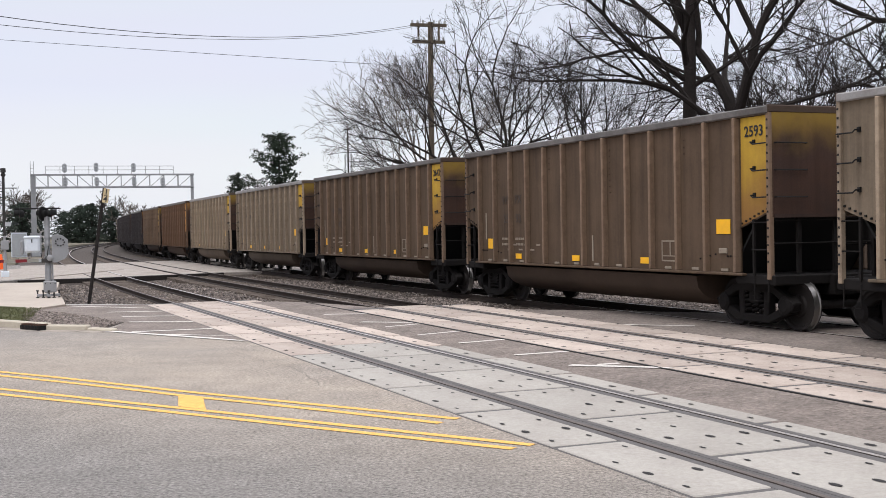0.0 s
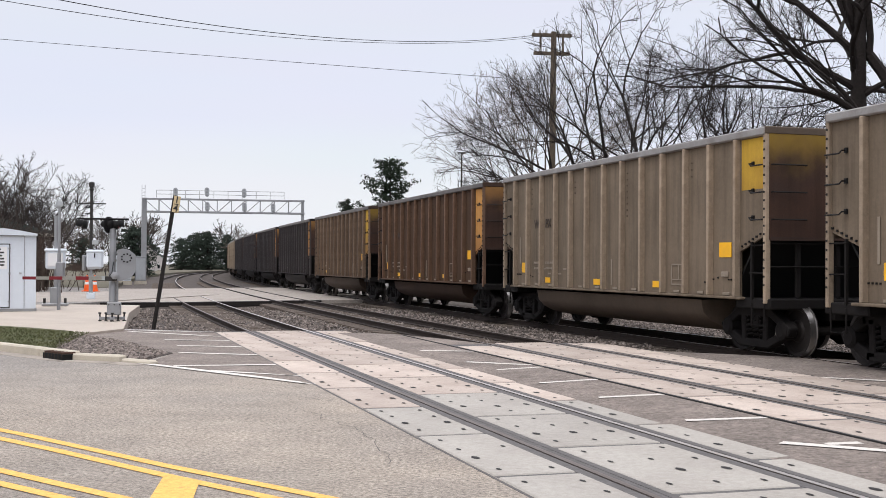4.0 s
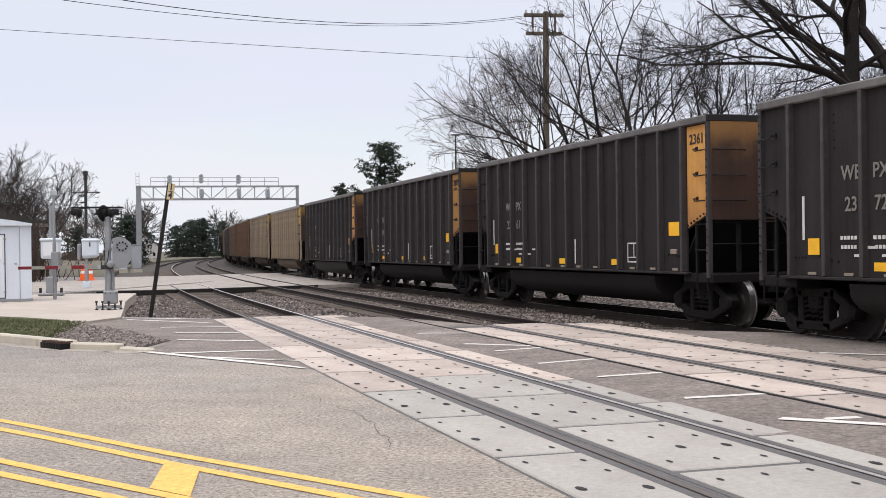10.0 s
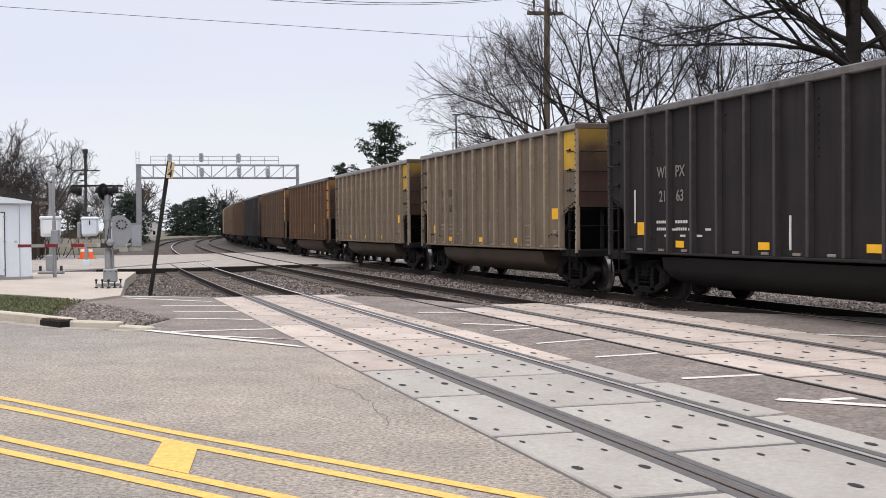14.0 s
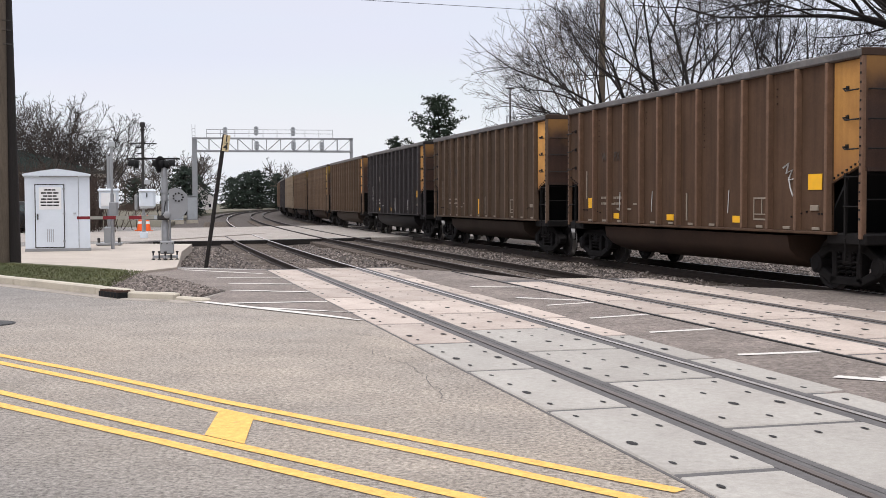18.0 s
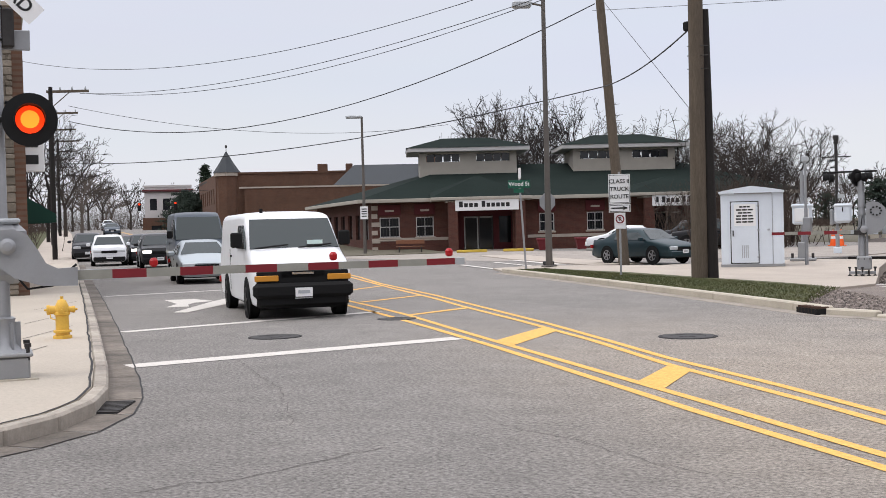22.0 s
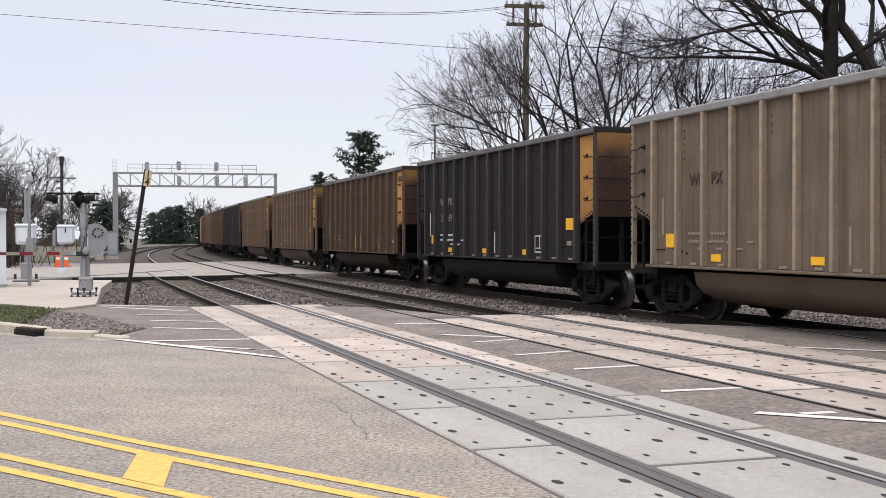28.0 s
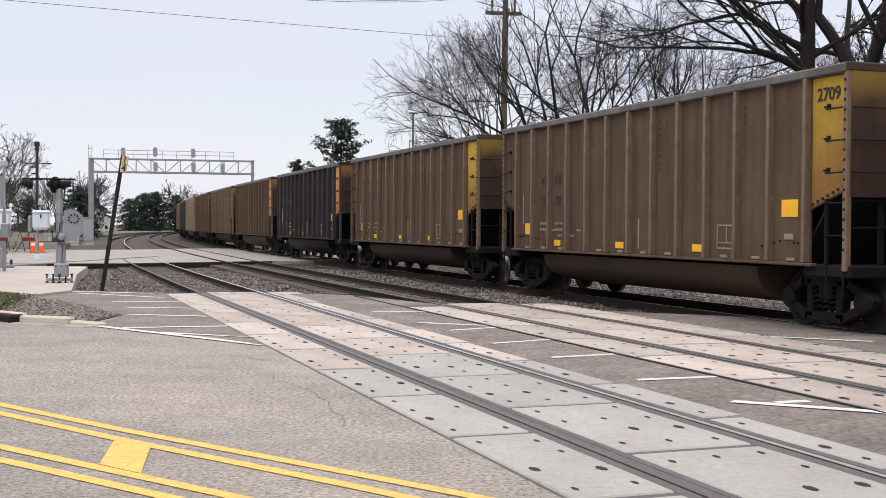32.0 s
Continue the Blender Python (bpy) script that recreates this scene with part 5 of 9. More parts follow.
# cracks and a rough patch in the asphalt
crack_mat = mat("crack_dark", (0.11, 0.10, 0.092), 0.9)
cr = random.Random(19)
for pts in CRACKS:
    line = []
    for a, b in zip(pts, pts[1:]):
        n = max(2, int(math.hypot(b[0] - a[0], b[1] - a[1]) / 0.16))
        for k in range(n):
            line.append((a[0] + (b[0] - a[0]) * k / n + cr.gauss(0, 0.03), a[1] + (b[1] - a[1]) * k / n + cr.gauss(0, 0.03)))
    tagged(chain("asphalt_crack", line, cr.uniform(0.006, 0.012), crack_mat, 0.004, "thin dark crack in the asphalt"), category="crack")
# drains and manhole covers
def grate(name, m, w, d, bars, label):
    t = thing(name, label, "drain", m)
    part("pit", Geo().box(-w / 2, -d / 2, -0.02, w / 2, d / 2, 0.009), black_paint, t)
    for i in range(bars):
        x = -w / 2 + w * (i + 0.5) / bars
        part("bar", Geo().box(x - 0.018, -d / 2, 0.0, x + 0.018, d / 2, 0.025, None, 0.004), dark_metal, t)
    return t
grate("storm_drain", pose(-9.3, 7.1, 0.0, 0, 0, 128), 0.75, 0.34, 9, "rusty iron storm drain grate in the gutter")
d = thing("kerb_inlet", "dark iron drain inlet in the kerb", "drain", pose(-6.85, 20.05, 0.0, 0, 0, 136))
part("pit", Geo().box(-0.36, -0.02, 0.0, 0.36, 0.2, 0.10), black_paint, d)
rust_iron = mat("rusty_iron", (0.07, 0.04, 0.028), 0.85, grain=0.3, grain_scale=20)
for i in range(6):
    part("bar", Geo().box(-0.33 + 0.12 * i, 0.2 - 0.25, 0.0, -0.29 + 0.12 * i, 0.2, 0.135, None, 0.006), rust_iron, d)
def manhole(x, y, r, label):
    t = thing("manhole_cover", label, "manhole cover", pose(x, y, 0.0))
    part("ring", Geo().ring(r - 0.04, r, 0.008, 28), tar_mat, t)
    part("lid", Geo().lathe([(r - 0.05, 0.0), (r - 0.05, 0.01), (r * 0.6, 0.011), (r * 0.6, 0.007), (r * 0.3, 0.007), (r * 0.3, 0.011)], 28), dark_metal, t)
manhole(-7.18, 15.51, 0.42, "round iron manhole cover in grey asphalt")
manhole(-13.05, 13.2, 0.42, "round iron manhole cover in grey asphalt")
manhole(-13.4, 16.7, 0.36, "small iron valve cover beside the yellow line")
# turn arrow
g = Geo().prism([(-21.85, 20.55), (-21.27, 19.54), (-19.2, 16.5), (-18.9, 16.59), (-20.14, 18.93)], 0.0, 0.006)
g.prism([(-22.99, 19.5), (-22.48, 20.02), (-21.3, 19.6), (-21.32, 18.98), (-21.0, 18.5), (-20.35, 17.95), (-20.72, 17.6), (-21.39, 18.52)], 0.0, 0.0055)
tagged(part("turn_arrow", g, white_paint), "white painted turn arrow on the asphalt", "road marking", "", "structure")

# ---- crossing signals ----
lens_red = mat("signal_lens_lit", (1.0, 0.045, 0.006), 0.3, glow=1.1)
lens_core = mat("signal_core", (1.0, 0.27, 0.02), 0.3, glow=1.35)
lens_off = mat("signal_lens_dark", (0.05, 0.004, 0.004), 0.2)
lamp_red = mat("gate_lamp", (0.32, 0.01, 0.013), 0.3, glow=0.15)


def warning_lamp(parent, m, lit):
    d = part("target_disc", Geo().lathe([(0.02, 0.0), (0.285, 0.0), (0.285, 0.02), (0.02, 0.03)], 32), black_paint, parent, "round black lamp background", True, m)
    # hood: half tube over the lens
    g = Geo()
    rings = []
    for z, r in ((0.0, 0.165), (0.22, 0.165), (0.22, 0.155), (0.0, 0.155)):
        rings.append([(r * math.cos(q), r * math.sin(q), z) for q in [math.radians(-20 + 220 * k / 16) for k in range(17)]])
    vs = [p for r in rings for p in r]
    fs = []
    for i in range(4):
        for k in range(16):
            j = (i + 1) % 4
            fs.append((i * 17 + k, i * 17 + k + 1, j * 17 + k + 1, j * 17 + k))
    part("hood", g.add(vs, fs), black_paint, d)
    part("lens", Geo().lathe([(0.148, 0.028), (0.148, 0.04), (0.10, 0.055), (0.03, 0.06)], 24), lens_red if lit else lens_off, d, "glowing red-orange lens" if lit else "dark red lens", True)
    if lit:
        part("lens_core", Geo().lathe([(0.095, 0.058), (0.095, 0.064), (0.02, 0.068)], 20), lens_core, d, "bright orange lens centre", True)
    part("lamp_housing", Geo().lathe([(0.05, -0.16), (0.14, -0.12), (0.15, 0.0)], 20), black_paint, d, "", True)
    return d


arm_white = mat("arm_white", (0.30, 0.295, 0.255), 0.6, grain=0.06, stain=0.4, stain_scale=4)


def gate_arm(parent, length, root, drop=0.0, lamps=True):
    """Striped arm along +x from the root."""
    arm = part("gate_arm", Geo().box(0, -0.02, -0.055, 0.6, 0.02, 0.055), grey_paint, parent, "red and white striped gate arm", False, Matrix.Translation(root) @ pose(0, 0, 0, 0, drop, 0))
    x, k = 0.3, 0
    n = max(2, 2 * round(length / 0.72))
    for i in range(n):
        a, b = 0.08 + (length - 0.08) * i / n, 0.08 + (length - 0.08) * (i + 1) / n
        h = 0.050 - 0.012 * i / n
        part("stripe", Geo().box(a, -0.022, -h, b, 0.022, h), red_paint if i % 2 else arm_white, arm)
    if lamps:
        part("tip_block", Geo().box(length, -0.02, -0.042, length + 0.13, 0.02, 0.042, None, 0.006), grey_paint, arm)
    for f in (0.2, 0.66, 0.985) if lamps else ():
        lamp = part("gate_light", Geo().lathe([(0.025, 0), (0.045, 0.02), (0.048, 0.07), (0.025, 0.1)], 14), lamp_red, arm, "small red lamp on the arm", True, pose(length * f, 0, 0.06))
    return arm


def mechanism(parent, m):
    b = part("gate_mechanism", Geo().box(-0.3, -0.14, -0.34, 0.26, 0.24, 0.32, None, 0.1), galv, parent, "grey cast gate mechanism housing", False, m)
    part("housing_lid", Geo().box(-0.24, -0.1, 0.3, 0.2, 0.2, 0.36, None, 0.02), grey_paint, b)
    part("hub", Geo().lathe([(0.085, 0), (0.085, 0.03), (0.05, 0.05), (0.05, 0.08), (0.02, 0.085)], 18, pose(0.06, -0.235, 0.06, 90)), galv, b, "", True)
    for k in range(8):
        q = k * math.pi / 4
        part("bolt", Geo().lathe([(0.018, 0), (0.018, 0.02)], 6, pose(0.06 + 0.13 * math.cos(q), -0.235, 0.06 + 0.13 * math.sin(q), 90)), galv, b)
    # arm support casting
    prof = [(-1.15, 0.2), (0.12, 0.24), (0.26, 0.18), (0.36, 0.02), (0.44, -0.13), (0.56, -0.19), (0.76, -0.18), (0.76, -0.38), (0.4, -0.37), (0.12, -0.28), (-0.1, -0.1), (-0.4, 0.0), (-1.15, 0.04)]
    mm = Matrix(((1, 0, 0, 0), (0, 0, -1, -0.16), (0, 1, 0, 0), (0, 0, 0, 1)))
    part("support_casting", Geo().prism(prof, 0, 0.07, mm), galv, b)
    for z in (-0.05, 0.08):
        part("counterweight", Geo().box(-1.35, -0.22, z - 0.09, -0.9, -0.1, z + 0.03, None, 0.02), galv, b)
    return b


def crossing_signal(label, m, arm_length, arm_turn, lit, buck=True, base_w=0.5):
    s = thing("crossing_signal", label, "crossing signal", m)
    w = base_w / 2
    part("concrete_footing", Geo().box(-w - 0.08, -w - 0.08, -0.1, w + 0.08, w + 0.08, 0.015), kerb_mat, s)
    base = part("base_casting", Geo().box(-w, -w, 0.0, w, w, 0.24, None, 0.02), galv, s, "grey cast base box")
    part("base_flange", Geo().box(-w - 0.03, -w - 0.03, 0.24, w + 0.03, w + 0.03, 0.28, None, 0.01), galv, base)
    for sx in (-1, 1):
        for sy in (-1, 1):
            part("anchor_bolt", Geo().lathe([(0.02, 0.2), (0.02, 0.34), (0.035, 0.34), (0.035, 0.38)], 8, pose(sx * (w - 0.02), sy * (w - 0.02), 0)), dark_metal, base)
    part("pole_socket", Geo().lathe([(0.2, 0.28), (0.13, 0.36), (0.115, 0.62), (0.125, 0.64), (0.09, 0.66)], 16), galv, s, "", True)
    for k in range(6):
        q = k * math.pi / 3
        part("socket_rib", Geo().box(0.1, -0.012, 0.3, 0.17, 0.012, 0.6, pose(0, 0, 0, 0, 0, math.degrees(q))), galv, s)
    part("mast", Geo().lathe([(0.075, 0.3), (0.072, 4.85), (0.05, 4.9)], 18), galv, s, "grey galvanised mast", True)
    # lamps on a cross pipe
    part("lamp_crossarm", Geo().tube([(-0.35, -0.12, 2.75), (0.35, -0.12, 2.75)], 0.03, 10), black_paint, s)
    for sx, on in ((-1, lit == "left"), (1, lit == "right")):
        warning_lamp(s, pose(sx * 0.325, -0.16, 2.75, 90, 0, 0), on)
        part("lamp_bracket", Geo().tube([(sx * 0.3, -0.1, 2.75), (sx * 0.32, 0.0, 2.92), (sx * 0.08, 0.0, 2.95)], 0.02, 8), black_paint, s)
    if buck:
        for sg in (-1, 1):
            mm = pose(0, -0.10 - 0.012 * (sg + 1), 4.28, 0, sg * 45, 0)
            b = part("crossbuck_blade", Geo().box(-0.61, -0.004, -0.115, 0.61, 0.004, 0.115), sign_white, s, "white crossbuck blade with black letters", False, mm)
            tm = Matrix(((1, 0, 0, 0), (0, 0, -1, -0.006), (0, 1, 0, 0), (0, 0, 0, 1)))
            if sg > 0:
                lettering("RAIL ROAD", 0.2, sign_black, b, tm)
            else:
                lettering("CROSSING", 0.2, sign_black, b, tm)
        part("bell_back_plate", Geo().box(-0.24, 0.08, 3.52, 0.36, 0.1, 3.74, None, 0.01), galv, s, "back of a small aluminium plate")
        part("junction_box", Geo().box(0.06, -0.02, 3.54, 0.2, 0.16, 3.96, None, 0.02), dark_metal, s)
        for z in (3.6, 3.96):
            part("clamp_band", Geo().lathe([(0.085, z), (0.085, z + 0.02)], 16), black_paint, s)
    part("mounting_plate", Geo().lathe([(0.16, 0), (0.16, 0.02)], 20, pose(-0.28, -0.2, 1.85, 90)), galv, s, "round galvanised back plate", True)
    mech = mechanism(s, pose(0, 0, 1.35) @ pose(0, 0, 0, 0, 0, arm_turn))
    gate_arm(s, arm_length, (0, 0, 0)).matrix_basis = pose(0, 0, 1.35) @ pose(0, 0, 0, 0, 0, arm_turn) @ Matrix.Translation((0.68, -0.12, -0.27))
    part("cable_loop", Geo().tube([(0.1, -0.1, 1.15), (0.25, -0.15, 0.95), (0.5, -0.2, 0.98), (0.75, -0.2, 1.2)], 0.014, 6), black_paint, s)
    return s


crossing_signal("grey railway crossing signal with a lit red lamp and crossbuck", pose(-11.33, 7.34, 0.15, 0, 0, 57.1), 4.47, 0, "right")

# ---- signals and cabinets by the shed ----
def far_signal(m, label, arm):
    s = thing("crossing_signal", label, "crossing signal", m)
    base = part("base_plate", Geo().box(-0.34, -0.07, 0.04, 0.34, 0.07, 0.12, None, 0.01).box(-0.07, -0.3, 0.04, 0.07, 0.3, 0.12, None, 0.01), galv, s, "cross-shaped steel foot")
    for x, y in ((-0.32, 0), (0.32, 0), (0, -0.28), (0, 0.28), (-0.16, -0.1), (0.16, -0.1)):
        part("anchor_bolt", Geo().lathe([(0.05, -0.04), (0.05, 0.02), (0.022, 0.03), (0.022, 0.2), (0.04, 0.2), (0.04, 0.24)], 8, pose(x, y, 0)), dark_metal, base)
    box = part("base_box", Geo().box(-0.14, -0.16, 0.16, 0.24, 0.16, 0.52, None, 0.03), galv, s, "grey cast junction box at the foot")
    for x in (-0.09, 0.05, 0.19):
        part("bolt", Geo().lathe([(0.018, 0), (0.018, 0.025)], 6, pose(x, -0.16, 0.45, 90)), dark_metal, box)
    part("mast", Geo().lathe([(0.095, 0.5), (0.095, 1.0), (0.085, 1.02), (0.085, 2.52), (0.06, 2.54)], 18), galv, s, "grey galvanised mast", True)
    part("conduit", Geo().tube([(0.13, -0.03, 0.5), (0.13, -0.03, 1.3)], 0.03, 8), galv, s)
    for z in (1.24, 1.62, 1.84, 2.3):
        part("clamp_band", Geo().lathe([(0.11, z), (0.11, z + 0.06)], 16), galv, s)
    mech = part("gate_mechanism", Geo().box(-0.68, -0.34, 1.42, -0.24, 0.02, 1.9, None, 0.06), white_metal, s, "pale gate mechanism housing")
    part("mechanism_cover", Geo().box(-0.70, -0.36, 1.84, -0.22, 0.04, 1.94, None, 0.04), white_metal, mech)
    part("latch", Geo().box(-0.485, -0.36, 1.72, -0.455, -0.335, 1.84, None, 0.006), black_paint, mech)
    part("side_box", Geo().box(-0.8, -0.2, 1.36, -0.7, 0.06, 1.8, None, 0.03), galv, mech)
    prof = [(0.12, 1.94), (0.28, 1.98), (0.44, 1.94), (0.6, 1.8), (0.62, 1.38), (0.5, 1.2), (0.24, 1.1), (-0.02, 1.1), (-0.02, 1.26), (0.12, 1.34)]
    sup = part("support_casting", Geo().prism(prof, 0, 0.09, Matrix(((1, 0, 0, 0), (0, 0, -1, -0.1), (0, 1, 0, 0), (0, 0, 0, 1)))), galv, s, "flat grey arm support casting")
    for k in range(9):
        q = k * 2 * math.pi / 9
        part("bolt", Geo().lathe([(0.026, 0), (0.026, 0.03)], 8, pose(0.36 + 0.13 * math.cos(q), -0.19, 1.72 + 0.11 * math.sin(q), 90)), black_paint, sup)
    part("counterweight_arm", Geo().box(-0.55, -0.24, 1.1, 0.12, -0.16, 1.22, None, 0.02), dark_metal, s)
    part("arm_hub", Geo().lathe([(0.1, 0), (0.1, 0.05), (0.05, 0.07)], 14, pose(0.06, -0.2, 1.24, 90)), galv, s, "", True)
    gate_arm(s, arm, (0, 0, 0), 0.0, False).matrix_basis = pose(-0.2, -0.24, 1.17, 0, 0, 180)
    # cross pipe with lamps that face along the street
    part("lamp_crossarm", Geo().tube([(-0.95, 0, 2.78), (0.42, 0, 2.78)], 0.025, 8), black_paint, s)
    turn = pose(0, 0, 0, 0, -90, 0) @ pose(0, 0, 0, 0, 0, -90)
    back = pose(0, 0, 0, 0, 90, 0) @ pose(0, 0, 0, 0, 0, 90)
    small = Matrix.Diagonal((0.8, 0.8, 0.8, 1))
    for x, rot in ((-0.78, turn), (-0.1, pose(0, 0, 0, 0, 0, -38) @ turn), (0.12, back)):
        warning_lamp(s, pose(x, 0, 2.62) @ rot @ small, False)
    part("cable_loop", Geo().tube([(-0.2, -0.1, 1.4), (-0.16, -0.2, 1.15), (-0.02, -0.2, 1.3), (0.02, -0.12, 1.6)], 0.014, 6), black_paint, s)
    return s


far_signal(pose(-9.6, 31.92, 0.06, 0, 0, 17), "grey crossing signal with black hooded lamps and lowered arm", 2.1)
c = thing("gate_controller", "white gate controller cabinet on a short post", "cabinet", pose(-14.9, 42.6, 0.05, 0, 0, 15))
part("base_frame", Geo().box(-0.45, -0.35, 0.02, 0.45, 0.35, 0.12, None, 0.02), galv, c)
for x in (-0.36, 0.36):
    part("foot_bolt", Geo().lathe([(0.05, 0), (0.05, 0.3)], 8, pose(x, -0.25, 0)), dark_metal, c)
part("pedestal", Geo().box(-0.18, -0.18, 0.1, 0.18, 0.18, 0.7, None, 0.03), galv, c)
part("post", Geo().lathe([(0.065, 0.6), (0.065, 3.3)], 14), galv, c, "", True)
part("cabinet_body", Geo().box(-0.34, -0.28, 1.35, 0.34, 0.22, 2.02, None, 0.05), white_metal, c)
part("cabinet_door", Geo().box(-0.26, -0.31, 1.45, 0.26, -0.28, 1.95, None, 0.02), sign_white, c)
part("hood_lid", Geo().box(-0.38, -0.33, 1.98, 0.38, 0.26, 2.1, None, 0.04), white_metal, c)
c = thing("relay_mast", "tall dark signal mast with relay box and white cabinet", "signal mast", pose(-17.0, 53.2, 0.0, 0, 0, 17))
c.scale = (0.9, 0.9, 0.575)
part("base", Geo().box(-0.2, -0.2, 0, 0.2, 0.2, 0.5, None, 0.03), white_metal, c)
part("post", Geo().lathe([(0.1, 0.3), (0.1, 2.0), (0.07, 2.0), (0.065, 3.6)], 12), galv, c, "", True)
part("relay_box", Geo().box(-0.2, -0.2, 2.3, 0.22, 0.2, 3.1, None, 0.05), galv, c)
part("upper_mast", Geo().lathe([(0.075, 3.5), (0.075, 8.6)], 10), dark_metal, c, "dark iron upper mast")
for z in (6.2, 6.7, 7.2):
    part("insulator", Geo().box(-0.3, -0.05, z, 0.0, 0.05, z + 0.1, None, 0.02), black_paint, c)
part("crossbar", Geo().box(-0.7, -0.04, 7.5, 0.7, 0.04, 7.58), dark_metal, c)
part("top_lamp", Geo().lathe([(0.06, 8.5), (0.13, 8.6), (0.13, 8.7), (0.09, 8.72), (0.09, 8.85), (0.14, 8.87), (0.14, 9.2), (0.05, 9.25)], 14), dark_metal, c, "dark lamp at the mast top", True)
part("equipment_plate", Geo().box(0.0, -0.06, 4.3, 0.35, 0.0, 4.65, None, 0.01), grey_paint, c)
cab_label = "low grey steel signal cabinet beside the tracks"
for x, y, w, h, d in ((-29.35, 100.6, 1.3, 2.25, 1.0), (-28.1, 101.4, 0.9, 2.15, 1.0)):
    c = thing("signal_cabinet", cab_label, "cabinet", pose(x, y, 0.0, 0, 0, 17), "signal cabinets")
    part("body", Geo().box(-w / 2, -d / 2, 0.1, w / 2, d / 2, h, None, 0.03), galv if w < 1 else white_metal, c)
    part("lid", Geo().box(-w / 2 - 0.04, -d / 2 - 0.04, h, w / 2 + 0.04, d / 2 + 0.04, h + 0.06, None, 0.02), galv, c)
    part("door", Geo().box(-w / 2 + 0.06, -d / 2 - 0.02, 0.2, w / 2 - 0.06, -d / 2, h - 0.1, None, 0.008), grey_paint, c)
    part("plinth", Geo().box(-w / 2 - 0.05, -d / 2 - 0.05, -0.3, w / 2 + 0.05, d / 2 + 0.05, 0.1), kerb_mat, c)
# leaning quarter-mile post
post_sign = mat("buff_sign", (0.62, 0.5, 0.3), 0.7, stain=0.5, stain_scale=6, stain_color=(0.3, 0.22, 0.12))
m = pose(-7.95, 29.9, -0.2, 0, 8.7, 0)
c = thing("mile_post", "leaning dark timber post with a buff fraction sign", "mile post", m)
part("post", Geo().box(-0.045, -0.045, 0, 0.045, 0.045, 3.62, None, 0.012), creosote, c)
b = part("sign_board", Geo().box(0.0, -0.075, 3.19, 0.17, -0.05, 3.61, None, 0.006), post_sign, c)
tm = Matrix(((1, 0, 0, 0), (0, 0, -1, -0.077), (0, 1, 0, 0), (0, 0, 0, 1)))
lettering("1", 0.24, sign_black, b, tm @ Matrix.Translation((0.085, 3.51, 0)))
lettering("4", 0.24, sign_black, b, tm @ Matrix.Translation((0.085, 3.29, 0)))
part("fraction_bar", Geo().box(0.03, -0.081, 3.39, 0.14, -0.075, 3.41), sign_black, b)
# traffic cones
cone_mat = mat("cone_orange", (0.8, 0.12, 0.02), 0.6)
for x, y in ((-21.6, 66.9), (-21.1, 66.7)):
    c = thing("traffic_cone", "orange traffic cone with white bands on concrete", "cone", pose(x, y, 0.0), "traffic cones")
    part("body", Geo().lathe([(0.19, 0.04), (0.05, 0.9), (0.03, 0.92)], 16), cone_mat, c, "", True)
    part("base", Geo().box(-0.24, -0.24, 0.0, 0.24, 0.24, 0.05, None, 0.01), cone_mat, c)
    part("band", Geo().lathe([(0.138, 0.40), (0.112, 0.55)], 16), sign_white, c)

# ---- equipment shed ----
sh = thing("equipment_shed", "white metal equipment shed with a shallow pitched roof and door", "shed", pose(-14.82, 37.46, 0.06, 0, 0, 22))
W2, H, D = 0.99, 2.48, 2.4
part("skid", Geo().box(-W2 - 0.02, 0.0, 0.0, W2 + 0.06, D, 0.1, None, 0.01), galv, sh)
part("body", Geo().box(-W2, 0.0, 0.08, W2, D, H, None, 0.015), white_metal, sh, "white painted steel walls")
arch = [(-W2 - 0.06, H - 0.03)] + [(-W2 - 0.06, H + 0.03), (-W2 * 0.5, H + 0.13), (0.0, H + 0.2), (W2 * 0.5, H + 0.13), (W2 + 0.06, H + 0.03)] + [(W2 + 0.06, H - 0.03)]
mm = Matrix(((1, 0, 0, 0), (0, 0, -1, D + 0.08), (0, 1, 0, 0), (0, 0, 0, 1)))
part("roof", Geo().prism(arch, 0, D + 0.2, mm), white_metal, sh, "shallow pitched roof")
part("vent_rail", Geo().box(-0.55, -0.05, H - 0.06, 0.65, 0.0, H + 0.04, None, 0.01), galv, sh)
dr = part("door", Geo().box(-0.66, -0.03, 0.14, 0.2, 0.0, 2.15, None, 0.008), white_metal, sh)
part("door_gap", Geo().box(-0.69, -0.012, 0.11, 0.23, -0.006, 2.18), dark_metal, sh)
part("notice", Geo().box(-0.56, -0.037, 1.36, 0.13, -0.031, 2.08), sign_white, dr, "white notice with unreadable lines")
for k in range(6):
    w = (0.18, 0.28, 0.22, 0.28, 0.3, 0.29)[k]
    for q in range(3):
        part("notice_line", Geo().box(-0.21 - w + 2 * w * q / 3, -0.040, 1.97 - 0.1 * k, -0.21 - w + 2 * w * (q + 0.86) / 3, -0.0372, 2.02 - 0.1 * k), dark_metal, dr)
part("handle", Geo().box(-0.62, -0.09, 1.02, -0.58, -0.03, 1.22, None, 0.01), dark_metal, dr)
for i in range(4):
    part("vent_slot", Geo().box(-0.33 + 0.06 * i, -0.036, 0.3, -0.295 + 0.06 * i, -0.03, 0.72), grey_paint, dr)
for z in (0.3, 1.2, 2.0):
    part("hinge", Geo().box(0.17, -0.045, z, 0.25, -0.01, z + 0.05), galv, sh)
part("corner_trim", Geo().box(W2 - 0.02, -0.02, 0.1, W2 + 0.03, 0.03, H), white_metal, sh)
